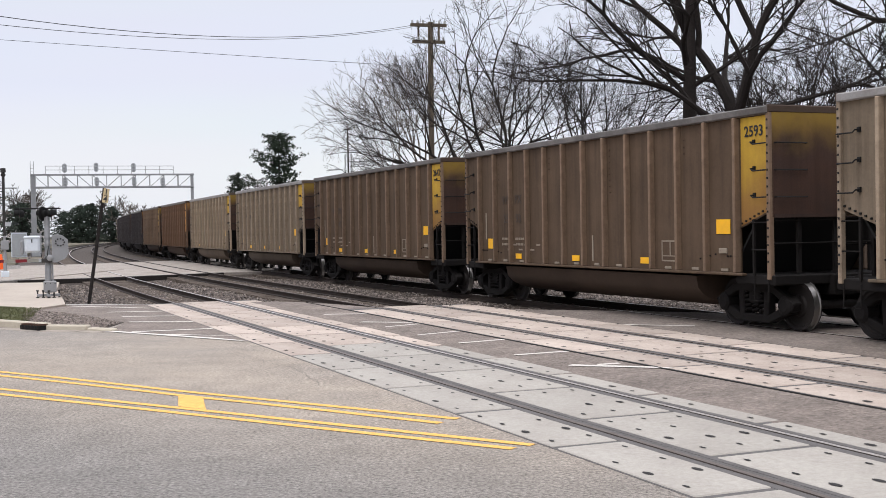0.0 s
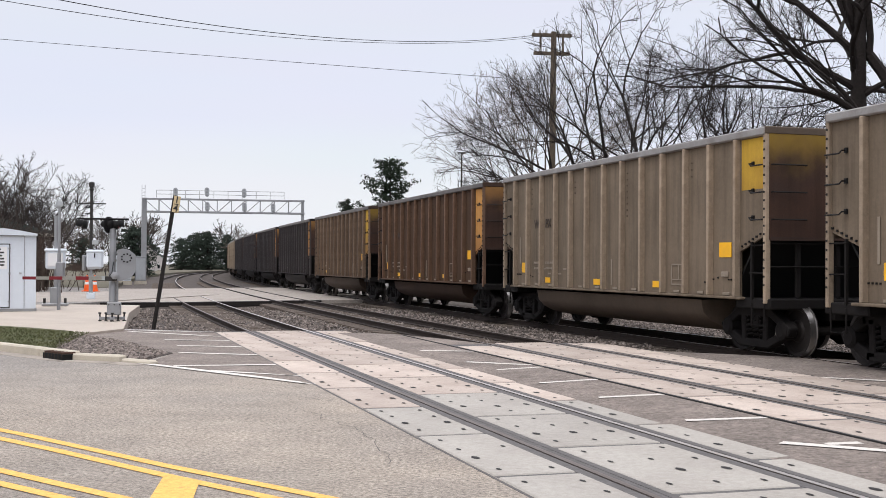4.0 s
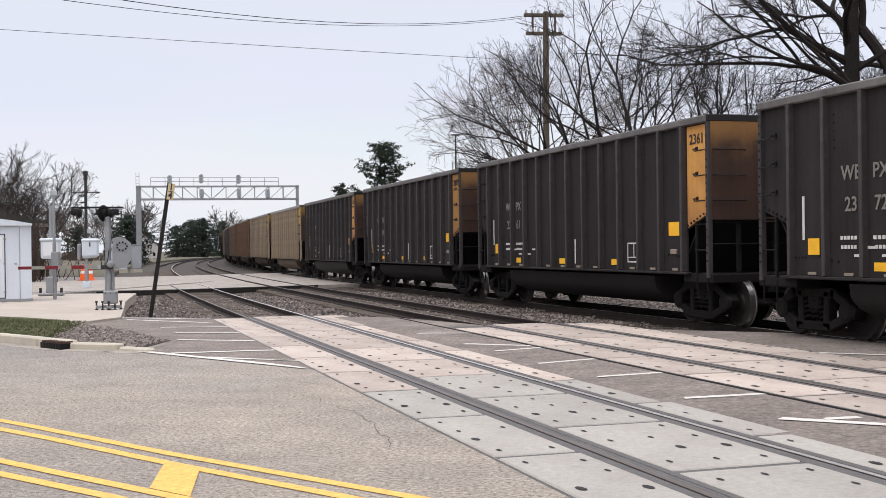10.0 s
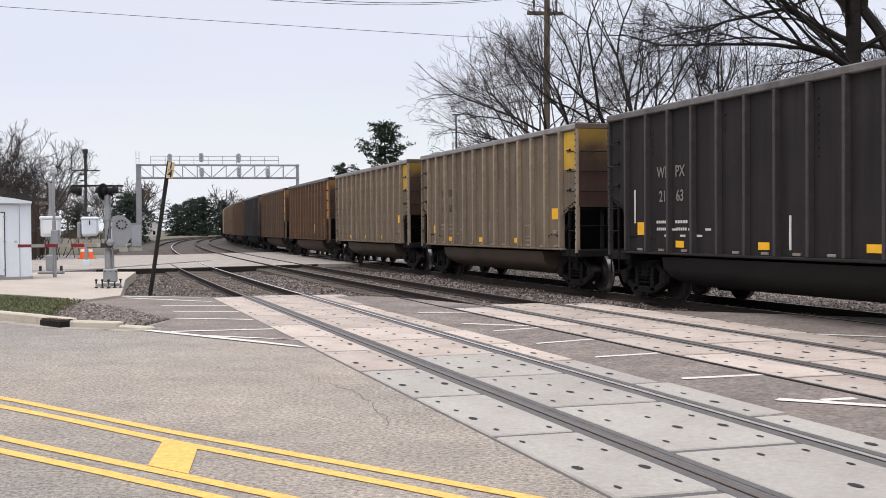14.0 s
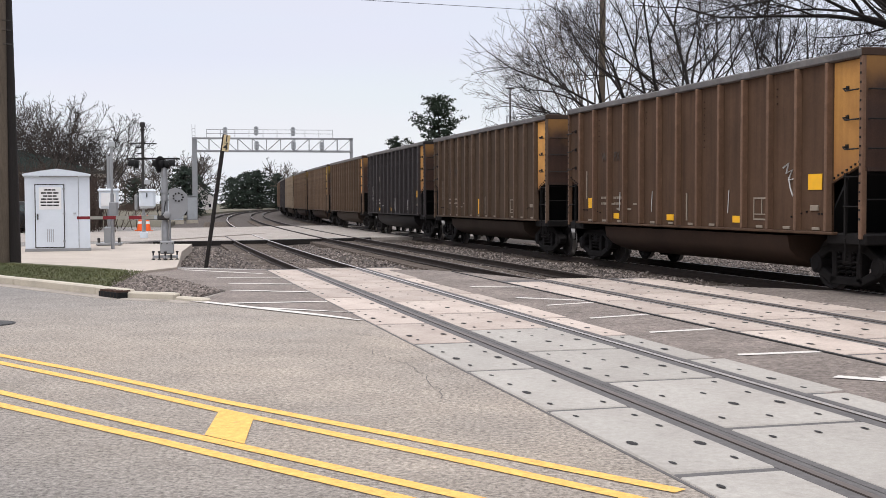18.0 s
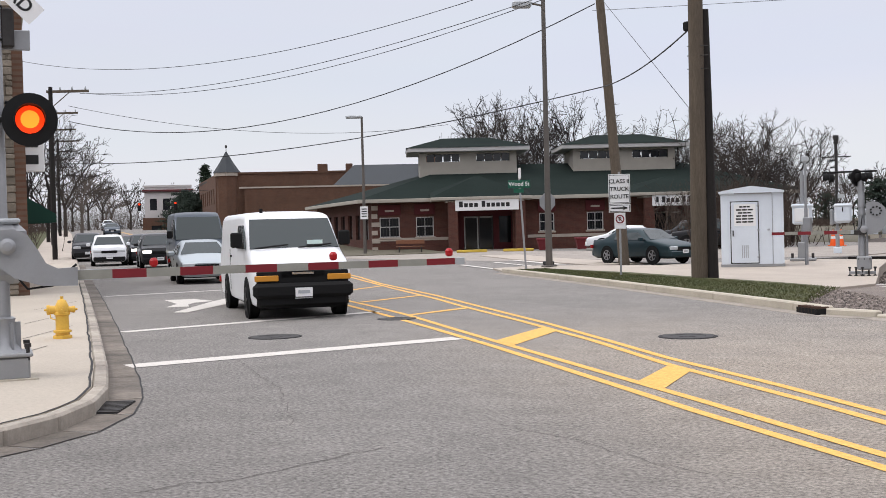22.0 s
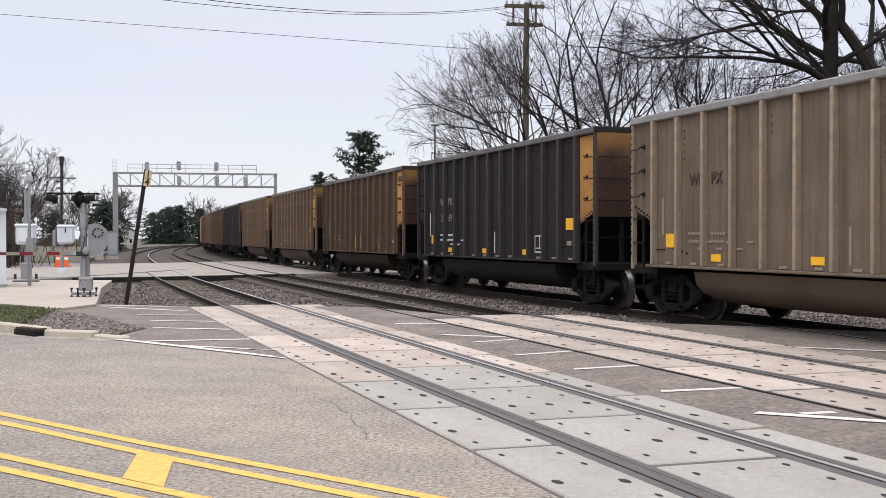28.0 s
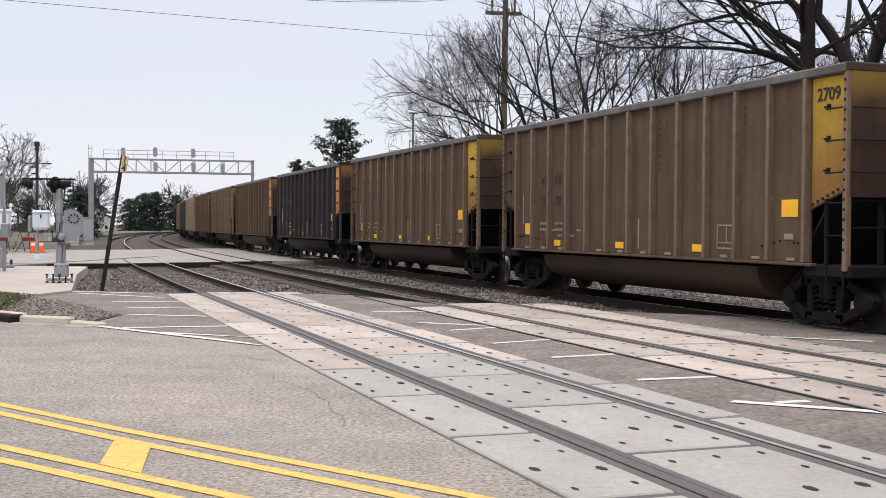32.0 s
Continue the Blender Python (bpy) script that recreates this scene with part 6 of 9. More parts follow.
part("panel_seam", Geo().box(0.655, -0.012, 0.1, 0.672, -0.002, H - 0.05), galv, sh)
part("socket_box", Geo().box(0.5, -0.04, 1.2, 0.58, 0.0, 1.26, None, 0.01), grey_paint, sh)
c = thing("service_mast", "grey conduit mast with a small cap beside the shed", "mast", pose(-13.6, 39.2, 0.05))
part("pipe", Geo().lathe([(0.06, 0), (0.06, 1.9), (0.045, 1.9), (0.045, 3.5)], 12), galv, c, "", True)
part("meter_box", Geo().box(-0.05, -0.2, 1.1, 0.2, 0.05, 1.6, None, 0.02), galv, c)
part("cap", Geo().lathe([(0.05, 3.45), (0.12, 3.5), (0.11, 3.64), (0.05, 3.68)], 14), grey_paint, c, "", True)

# ---- poles, lamps and signs ----
def wood_pole(name, label, x, y, h, r, lean=(0, 0), material=old_wood, z=0.1):
    p = thing(name, label, "utility pole", pose(x, y, z))
    pts = [(lean[0] * k / 6, lean[1] * k / 6, h * k / 6 - 0.3 * (k == 0)) for k in range(7)]
    part("shaft", Geo().tube(pts, [r * (1.05 - 0.25 * k / 6) for k in range(7)], 16), material, p, "", True)
    return p


up = wood_pole("utility_pole", "thick brown timber utility pole on the verge", -13.1, 29.35, 12.0, 0.215, (0.05, 0.0))
cp = wood_pole("pole_stub", "black creosoted pole stub strapped to the utility pole", -12.82, 29.52, 7.15, 0.165, (-0.12, 0.05), creosote)
for z in (5.55, 5.9, 6.15):
    part("strap", Geo().tube([(-0.45, -0.3, z + 0.02), (0.12, -0.24, z)], 0.012, 6), dark_metal, cp)
part("splice_box", Geo().box(-0.3, -0.1, 6.6, -0.12, 0.08, 6.85, None, 0.03), black_paint, up)
lp = wood_pole("utility_pole", "leaning grey timber pole behind the parked car", -20.9, 40.1, 10.6, 0.2, (-1.0, 0.3))
p = thing("street_lamp", "tall grey metal street lamp with a flat head", "street lamp", pose(-22.6, 37.4, 0.08))
part("base_flange", Geo().box(-0.22, -0.22, 0, 0.22, 0.22, 0.05, None, 0.01), lamp_grey, p)
part("pole", Geo().lathe([(0.13, 0.02), (0.10, 4.0), (0.075, 9.9)], 16), lamp_grey, p, "", True)
part("arm", Geo().tube([(0, 0, 9.6), (-0.5, -0.4, 9.75)], 0.04, 8), lamp_grey, p)
part("lamp_head", Geo().box(-0.35, -0.2, -0.14, 0.35, 0.2, 0.1, pose(-0.62, -0.5, 9.68, 0, 0, 38), 0.05), grey_paint, p)
p = thing("street_lamp", "slim grey street lamp on the far pavement", "street lamp", pose(-47.5, 56.6, 0.05))
part("pole", Geo().lathe([(0.11, 0.0), (0.07, 8.6)], 12), lamp_grey, p, "", True)
part("lamp_head", Geo().box(-1.0, -0.2, 8.5, 0.0, 0.2, 8.68, pose(0, 0, 0, 0, 0, 38), 0.05), grey_paint, p)
sg_ = part("weight_sign", Geo().box(-0.24, -0.1, 2.2, 0.24, -0.08, 3.0, pose(0, 0, 0, 0, 0, 38)), sign_white, p, "white sign with unreadable lines")
for k in range(4):
    part("sign_line", Geo().box(-0.16, -0.104, 2.35 + 0.15 * k, 0.16, -0.1, 2.42 + 0.15 * k, pose(0, 0, 0, 0, 0, 38)), sign_black, sg_)
p = thing("truck_route_sign", "white truck route sign with arrow on a steel post", "road sign", pose(-16.07, 30.55, -0.04, 0, 0, 30))
part("post", Geo().box(-0.03, -0.02, -0.2, 0.03, 0.03, 3.15, None, 0.005), galv, p)
tm = Matrix(((1, 0, 0, 0), (0, 0, -1, -0.042), (0, 1, 0, 0), (0, 0, 0, 1)))


def plate(parent, name, x0, z0, x1, z1, face, edge, label):
    b = part(name, Geo().box(x0, -0.035, z0, x1, -0.025, z1, None, 0.004), face, parent, label)
    g = Geo()
    t = 0.014
    for a, c, d, e in ((x0 + 0.02, z0 + 0.02, x1 - 0.02, z0 + 0.02 + t), (x0 + 0.02, z1 - 0.02 - t, x1 - 0.02, z1 - 0.02), (x0 + 0.02, z0 + 0.02, x0 + 0.02 + t, z1 - 0.02), (x1 - 0.02 - t, z0 + 0.02, x1 - 0.02, z1 - 0.02)):
        g.box(a, -0.0385, c, d, -0.0352, e)
    part("border", g, edge, b)
    return b


b = plate(p, "route_plate", -0.31, 2.23, 0.31, 3.08, sign_white, sign_black, "white plate with black words")
for k, word in enumerate(("CLASS II", "TRUCK", "ROUTE")):
    lettering(word, 0.165, sign_black, b, tm @ Matrix.Translation((0, 2.87 - 0.22 * k, 0)))
b = plate(p, "arrow_plate", -0.31, 1.98, 0.31, 2.21, sign_white, sign_black, "white plate with a black arrow")
g = Geo().prism([(-0.24, 2.08), (0.1, 2.08), (0.1, 2.04), (0.25, 2.10), (0.1, 2.16), (0.1, 2.12), (-0.24, 2.12)], 0.0, 0.004, tm)
part("arrow", g, sign_black, b)
b = plate(p, "no_parking_plate", -0.16, 1.5, 0.16, 1.96, sign_white, sign_white, "small white no parking plate")
part("red_ring", Geo().ring(0.095, 0.125, 0.004, 24, tm @ Matrix.Translation((0, 1.78, 0))), red_paint, b)
part("red_slash", Geo().box(-0.1, -0.047, -0.012, 0.1, -0.043, 0.012, Matrix.Translation((0, 0, 1.78)) @ pose(0, 0, 0, 0, 45, 0)), red_paint, b)
lettering("P", 0.16, sign_black, b, tm @ Matrix.Translation((0, 1.78, 0)))
p = thing("street_name_sign", "green street name sign on a square steel post", "road sign", pose(-22.8, 36.1, 0.06, 0, 0, 33))
part("post", Geo().box(-0.035, -0.03, -0.2, 0.035, 0.04, 3.4, pose(0, 0, 0, 0, -3, 0), 0.005), galv, p)
b = part("name_plate", Geo().box(-0.58, -0.035, 2.92, 0.22, -0.025, 3.2, None, 0.006), sign_green, p, "green plate with white letters")
lettering("Wood St", 0.2, sign_white, b, tm @ Matrix.Translation((-0.18, 3.06, 0)))
part("sub_plate", Geo().box(-0.38, -0.035, 2.75, -0.02, -0.025, 2.9), sign_green, p)
part("cap_light", Geo().box(-0.2, -0.05, 3.25, -0.1, 0.05, 3.65, None, 0.02), sign_white, p)
p = thing("stop_sign", "back of an octagonal stop sign on a post", "road sign", pose(-24.8, 41.0, 0.05, 0, 0, 60))
part("post", Geo().box(-0.03, -0.02, -0.2, 0.03, 0.03, 2.9), galv, p)
oct_ = [(0.38 * math.cos(math.pi / 8 + k * math.pi / 4), 2.5 + 0.38 * math.sin(math.pi / 8 + k * math.pi / 4)) for k in range(8)]
part("plate", Geo().prism(oct_, 0, 0.012, Matrix(((1, 0, 0, 0), (0, 0, -1, -0.02), (0, 1, 0, 0), (0, 0, 0, 1)))), galv, p)
part("foot_block", Geo().box(-0.18, -0.18, -0.05, 0.18, 0.18, 0.1, None, 0.03), dark_metal, p)
# fire hydrant
hy_mat = mat("hydrant_yellow", (0.72, 0.44, 0.07), 0.55, grain=0.08, stain=0.35, stain_scale=6, stain_color=(0.4, 0.22, 0.05))
p = thing("fire_hydrant", "yellow cast iron fire hydrant on the pavement", "fire hydrant", pose(-14.88, 10.64, 0.15, 0, 0, 50))
p.scale = (0.85, 0.85, 0.85)
part("foot_flange", Geo().lathe([(0.16, -0.02), (0.16, 0.05), (0.12, 0.06), (0.12, 0.1), (0.155, 0.11), (0.155, 0.14), (0.115, 0.15)], 20), hy_mat, p, "", True)
part("barrel", Geo().lathe([(0.115, 0.12), (0.11, 0.4), (0.135, 0.41), (0.135, 0.45), (0.12, 0.46), (0.115, 0.56), (0.07, 0.66), (0.03, 0.68)], 20), hy_mat, p, "", True)
part("operating_nut", Geo().lathe([(0.03, 0.66), (0.03, 0.73)], 5), hy_mat, p)
for q, r, l in ((180, 0.075, 0.2), (0, 0.05, 0.17), (-90, 0.05, 0.17)):
    part("outlet_cap", Geo().lathe([(r, 0.08), (r, l), (r * 1.15, l), (r * 1.15, l + 0.05), (0.02, l + 0.055), (0.02, l + 0.09)], 12, pose(0, 0, 0.5, 0, 90, q) if q != -90 else pose(0, 0, 0.5, 90, 0, 0)), hy_mat, p, "", True)
part("chain", Geo().tube([(-0.2, -0.03, 0.45), (-0.18, -0.08, 0.36), (-0.1, -0.1, 0.33)], 0.01, 6), hy_mat, p)

# ---- overhead wires ----
wire_mat = mat("cable_black", (0.03, 0.03, 0.032), 0.6)


def wire(a, b, sag, r=0.016, label="black overhead cable sagging between poles"):
    a, b = Vector(a), Vector(b)
    n = 20
    pts = []
    for i in range(n + 1):
        f = i / n
        p = a.lerp(b, f)
        p.z -= sag * 4 * f * (1 - f)
        pts.append(p)
    return tagged(part("overhead_cable", Geo().tube(pts, r, 5), wire_mat), label, "cable", "overhead cables")


# railside pole with two crossarms
rp = wood_pole("line_pole", "grey timber line pole with two crossarms", 4.2, 57.9, 13.55, 0.17, (0.1, 0), old_wood, -0.4)
for z, w in ((13.3, 0.99), (12.4, 0.9)):
    ca = part("crossarm", Geo().box(-w, -0.09, z, w, 0.09, z + 0.16, None, 0.01), old_wood, rp, "", False, pose(0, 0, 0, 0, 0, 8))
    for k in (-0.9, -0.6, -0.3, 0.3, 0.6, 0.9):
        part("insulator", Geo().lathe([(0.06, z + 0.15), (0.07, z + 0.2), (0.05, z + 0.34)], 10, pose(k * w, 0, 0)), grey_paint, ca)
for x in (-0.55, 0.55):
    part("arm_upright", Geo().box(x - 0.05, -0.05, 12.5, x + 0.05, 0.05, 13.35), old_wood, rp)

# ---- shop building with a green hipped roof ----
brick_red = brick_mat("red_brick", (0.105, 0.040, 0.028), (0.06, 0.023, 0.017), (0.105, 0.07, 0.058))
brick_tan = brick_mat("tan_brick", (0.36, 0.31, 0.25), (0.30, 0.255, 0.205), (0.33, 0.30, 0.26))
brick_old = brick_mat("old_brown_brick", (0.125, 0.062, 0.038), (0.09, 0.045, 0.03), (0.125, 0.09, 0.068))
roof_green = mat("green_shingle_roof", (0.0135, 0.021, 0.0182), 0.95, spec=0.08, grain=0.25, grain_scale=10, stain=0.4, stain_scale=0.5)
fascia_mat = mat("beige_fascia", (0.36, 0.33, 0.28), 0.7, grain=0.05, stain=0.2)
stone_band = mat("limestone", (0.42, 0.36, 0.30), 0.85, grain=0.1, stain=0.3)
glass_dark = mat("window_glass", (0.012, 0.014, 0.016), 0.08, spec=0.45)
maroon = mat("maroon_awning", (0.09, 0.018, 0.02), 0.8, grain=0.1)
frame_white = mat("white_frame", (0.45, 0.44, 0.42), 0.6)
frame_dark = mat("dark_frame", (0.03, 0.028, 0.028), 0.5)
B = thing("shop_building", "single-storey red brick shops under a green hipped roof", "building", pose(-48.6, 61.6, 0.0, 0, 0, 38.26))
wins = [(-1.36, -0.04, 1.03, 2.35), (1.06, 2.23, 1.03, 2.35), (12.5, 13.6, 1.2, 2.4), (9.3, 10.3, 1.2, 2.4)]
bays = [(3.5, 7.5, -0.1, 2.75), (16.4, 20.4, -0.1, 2.75)]
g = wall_boxes(Geo(), -1.85, 26.0, -0.4, 3.5, 0.0, 0.3, wins + bays)
part("front_wall", g, brick_red, B, "red brick front wall")
fl = math.degrees(math.atan2(19.5, -4.95))
part("side_wall", wall_boxes(Geo(), 0.0, 20.1, -0.4, 3.5, -0.3, 0.0, [(1.2 + 2.6 * k, 2.6 + 2.6 * k, 0.9, 2.6) for k in range(7)]), brick_red, B, "", False, pose(-1.85, 0, 0, 0, 0, fl))
for k in range(7):
    part("side_window", Geo().box(1.2 + 2.6 * k, -0.2, 0.9, 2.6 + 2.6 * k, -0.14, 2.6), glass_dark, B, "", False, pose(-1.85, 0, 0, 0, 0, fl))
part("rear_wall", Geo().prism([(26, 0.3), (26, 19), (-6.5, 19), (-6.2, 18.7), (25.7, 18.7), (25.7, 0.3)], -0.4, 3.5), brick_red, B)
part("floor_slab", Geo().prism([(-1.8, 0.3), (25.7, 0.3), (25.7, 18.7), (-6.0, 18.7)], -0.3, 0.05), stone_band, B)
# hipped roof
ev = [(-2.7, -0.9), (26.9, -0.9), (26.9, 19.9), (-7.8, 19.9)]
rg = [(4.2, 9.0), (20.5, 9.0)]
g = Geo()
g.v = [(x, y, 3.55) for x, y in ev] + [(x, y, 6.15) for x, y in rg] + [(x, y, 3.45) for x, y in ev]
g.f = [(0, 1, 5, 4), (1, 2, 5), (2, 3, 4, 5), (3, 0, 4), (6, 9, 8, 7), (0, 6, 7, 1), (1, 7, 8, 2), (2, 8, 9, 3), (3, 9, 6, 0)]
part("roof", g, roof_green, B, "dark green shingle hipped roof")
for a, b in zip(ev, ev[1:] + ev[:1]):
    d = Vector((b[0] - a[0], b[1] - a[1], 0))
    part("gutter", Geo().box(0, -0.06, 3.32, d.length, 0.06, 3.56, None, 0.02), fascia_mat, B, "", False, pose(a[0], a[1], 0, 0, 0, math.degrees(math.atan2(d.y, d.x))))


def cupola(cx, w, y0, y1):
    c = part("cupola", wall_boxes(Geo(), cx - w / 2 + 0.9, cx + w / 2 - 0.9, 5.2, 7.05, y0 + 0.7, y0 + 0.9, [(cx - w / 2 + 1.4, cx - 0.6, 6.3, 6.85), (cx + 0.6, cx + w / 2 - 1.4, 6.3, 6.85)]), fascia_mat, B, "raised clerestory with a green hipped cap")
    part("side_panel", Geo().box(cx - w / 2 + 0.9, y0 + 0.9, 5.0, cx - w / 2 + 1.1, y1 - 0.7, 7.05), fascia_mat, c)
    part("side_panel", Geo().box(cx + w / 2 - 1.1, y0 + 0.9, 5.0, cx + w / 2 - 0.9, y1 - 0.7, 7.05), fascia_mat, c)
    for a, b in ((cx - w / 2 + 1.4, cx - 0.6), (cx + 0.6, cx + w / 2 - 1.4)):
        n = 4
        for k in range(n):
            part("pane", Geo().box(a + (b - a) * k / n + 0.04, y0 + 0.78, 6.32, a + (b - a) * (k + 1) / n - 0.04, y0 + 0.82, 6.83), glass_dark, c)
    part("fascia", Geo().box(cx - w / 2, y0, 7.0, cx + w / 2, y1, 7.3, None, 0.03), frame_white, c)
    g = Geo()
    g.v = [(cx - w / 2 - 0.05, y0 - 0.05, 7.3), (cx + w / 2 + 0.05, y0 - 0.05, 7.3), (cx + w / 2 + 0.05, y1, 7.3), (cx - w / 2 - 0.05, y1, 7.3), (cx - w / 5, (y0 + y1) / 2, 8.15), (cx + w / 5, (y0 + y1) / 2, 8.15)]
    g.f = [(0, 1, 5, 4), (1, 2, 5), (2, 3, 4, 5), (3, 0, 4), (3, 2, 1, 0)]
    part("cap_roof", g, roof_green, c)


cupola(5.0, 8.8, 5.5, 11.5)
cupola(16.3, 9.2, 5.5, 11.5)


def porch(x0, x1, ridge, words):
    cx = (x0 + x1) / 2
    p = part("porch_roof", Geo().add([(x0, -2.0, 3.55), (x1, -2.0, 3.55), (x1, 0.4, 3.95), (x0, 0.4, 3.95), (cx, 1.5, ridge), (cx, 6.0, ridge)], [(0, 1, 4), (1, 2, 5, 4), (3, 0, 4, 5), (0, 3, 2, 1)]), roof_green, B, "green porch roof over the shop entrance")
    part("porch_gutter", Geo().box(x0, -2.08, 3.36, x1, -1.95, 3.56, None, 0.02), fascia_mat, p)
    for x in (x0 + 0.5, x1 - 0.5):
        part("porch_side", Geo().box(x - 0.5, -1.95, 3.3, x - 0.4 if x < cx else x + 0.5, 0.0, 3.5), fascia_mat, p)
    for x in (x0 + 1.45, x1 - 0.75):
        part("brick_column", Geo().box(x - 0.32, -1.9, -0.1, x + 0.32, -1.3, 3.3, None, 0.02), brick_red, p)
    s = part("shop_sign", Geo().box(x0 + 1.6, -2.0, 2.65, x1 - 0.85, -1.92, 3.45, None, 0.02), sign_white, p, "white shop sign board with a dark name bar")
    n = len(words)
    x = x0 + 1.85
    total = x1 - 0.85 - x0 - 1.6 - 0.5
    for w in words:
        bars = max(1, round(total * w / 0.3))
        for k in range(bars):
            a = x + total * w * k / bars
            part("name_bar", Geo().box(a, -2.012, 2.88, a + total * w / bars * 0.74, -2.0, 3.26 if k == 0 else 3.14), sign_black, s)
        x += total * w + 0.16
    # recessed shopfront
    part("recess_wall", wall_boxes(Geo(), x0 + 1.4, x1 - 0.9, 0.0, 3.2, 1.2, 1.35, [(cx - 1.0, cx + 1.0, 0.05, 2.35), (x1 - 1.9, x1 - 1.1, 0.5, 2.3)]), maroon, p)
    for k in range(2):
        dd = part("door", Geo().box(cx - 0.98 + k * 1.0, 1.24, 0.08, cx - 0.02 + k * 1.0, 1.29, 2.3), glass_dark, p, "dark glazed shop door")
        for a, b in ((cx - 0.98 + k, cx - 0.9 + k), (cx - 0.1 + k, cx - 0.02 + k)):
            part("door_stile", Geo().box(a, 1.2, 0.08, b, 1.24, 2.3), frame_white if k == 0 else frame_dark, dd)
        part("door_rail", Geo().box(cx - 0.98 + k, 1.2, 2.2, cx - 0.02 + k, 1.24, 2.3), frame_white, dd)
    part("side_light", Geo().box(x1 - 1.9, 1.25, 0.5, x1 - 1.1, 1.3, 2.3), glass_dark, p)
    part("ceiling", Geo().box(x0 + 1.0, -1.9, 3.22, x1 - 0.5, 1.2, 3.3), fascia_mat, p)
    part("porch_floor", Geo().box(x0 + 1.0, -2.0, -0.2, x1 - 0.5, 1.3, 0.06), stone_band, p)


porch(2.0, 8.6, 5.1, (0.36, 0.52))
porch(14.9, 21.6, 4.7, (0.06, 0.32, 0.06, 0.42))
for i, (a, b, z0, z1) in enumerate(wins):
    w = part("shop_window", Geo().box(a, 0.1, z0, b, 0.14, z1), glass_dark, B, "barred shop window")
    for x in (a, (a + b) / 2 - 0.03, b - 0.06):
        part("frame", Geo().box(x, 0.03, z0, x + 0.06, 0.1, z1), frame_white, w)
    for z in (z0, (z0 + z1) / 2, z1 - 0.06):
        part("frame", Geo().box(a, 0.025, z, b, 0.095, z + 0.06), frame_white, w)
    for k in range(1, 6):
        x = a + (b - a) * k / 6
        part("bar", Geo().box(x - 0.012, 0.0, z0, x + 0.012, 0.025, z1), frame_dark, w)
    part("sill", Geo().box(a - 0.1, -0.08, z0 - 0.12, b + 0.1, 0.1, z0, None, 0.015), stone_band, w)
    aw = part("awning_sign", Geo().box(a - 0.1, -0.12, 2.5, b + 0.1, -0.02, 3.2, None, 0.02), maroon, B, "maroon sign panel")
    part("sign_mark", Geo().box((a + b) / 2 - 0.3, -0.128, 2.72, (a + b) / 2 + 0.3, -0.12, 2.85), stone_band, aw)
part("stone_course", Geo().box(-1.9, -0.04, 0.78, 3.5, 0.0, 0.98), stone_band, B)
part("stone_course", Geo().box(8.5, -0.04, 0.78, 16.4, 0.0, 0.98), stone_band, B)
for k in range(6):
    part("quoin", Geo().box(-1.9, -0.05, 0.1 + 0.55 * k, -1.35 if k % 2 else -1.5, 0.0, 0.4 + 0.55 * k, None, 0.015), stone_band, B)
for x in (3.3, 15.0):
    part("downpipe", Geo().tube([(x, -0.9, 3.4), (x, -0.2, 3.1), (x, -0.1, 2.9), (x, -0.1, 0.1)], 0.06, 8), frame_white, B)
# forecourt things
def at_shop(x, y):
    p = B.matrix_basis @ Vector((x, y, 0))
    return p.x, p.y


clay = mat("terracotta", (0.14, 0.022, 0.026), 0.8, grain=0.1)
for x in (8.9, 11.3):
    px, py = at_shop(x, -5.2)
    c = thing("planter", "square terracotta-red planter on the forecourt", "planter", pose(px, py, 0.05, 0, 0, 38), "forecourt planters")
    part("pot", Geo().loft([[(-0.25, -0.25, 0), (0.25, -0.25, 0), (0.25, 0.25, 0), (-0.25, 0.25, 0)], [(-0.38, -0.38, 0.62), (0.38, -0.38, 0.62), (0.38, 0.38, 0.62), (-0.38, 0.38, 0.62)]]), clay, c)
    part("rim", Geo().box(-0.42, -0.42, 0.6, 0.42, 0.42, 0.72, None, 0.02), clay, c)
stop_mat = mat("parking_stop_yellow", (0.6, 0.42, 0.07), 0.8, grain=0.1, stain=0.4, stain_scale=3)
for x in (4.4, 7.3):
    px, py = at_shop(x, -5.5)
    c = thing("parking_stop", "yellow painted concrete parking stop", "parking stop", pose(px, py, 0.02, 0, 0, 38), "parking stops")
    part("block", Geo().box(-0.95, -0.09, 0, 0.95, 0.09, 0.16, None, 0.03), stop_mat, c)
px, py = at_shop(0.6, -4.0)
c = thing("bench", "wooden slatted bench before the shops", "bench", pose(px, py, 0.02, 0, 0, 38))
wood_red = mat("bench_wood", (0.2, 0.09, 0.05), 0.8, grain=0.2, grain_scale=10)
for k in range(3):
    part("seat_slat", Geo().box(-0.9, -0.25 + 0.17 * k, 0.42, 0.9, -0.11 + 0.17 * k, 0.46, None, 0.008), wood_red, c)
for x in (-0.7, 0.7):
    part("leg", Geo().box(x - 0.04, -0.22, 0, x + 0.04, 0.24, 0.42, None, 0.01), dark_metal, c)
part("backrest", Geo().box(-0.9, 0.26, 0.6, 0.9, 0.3, 0.85, None, 0.01), wood_red, c)

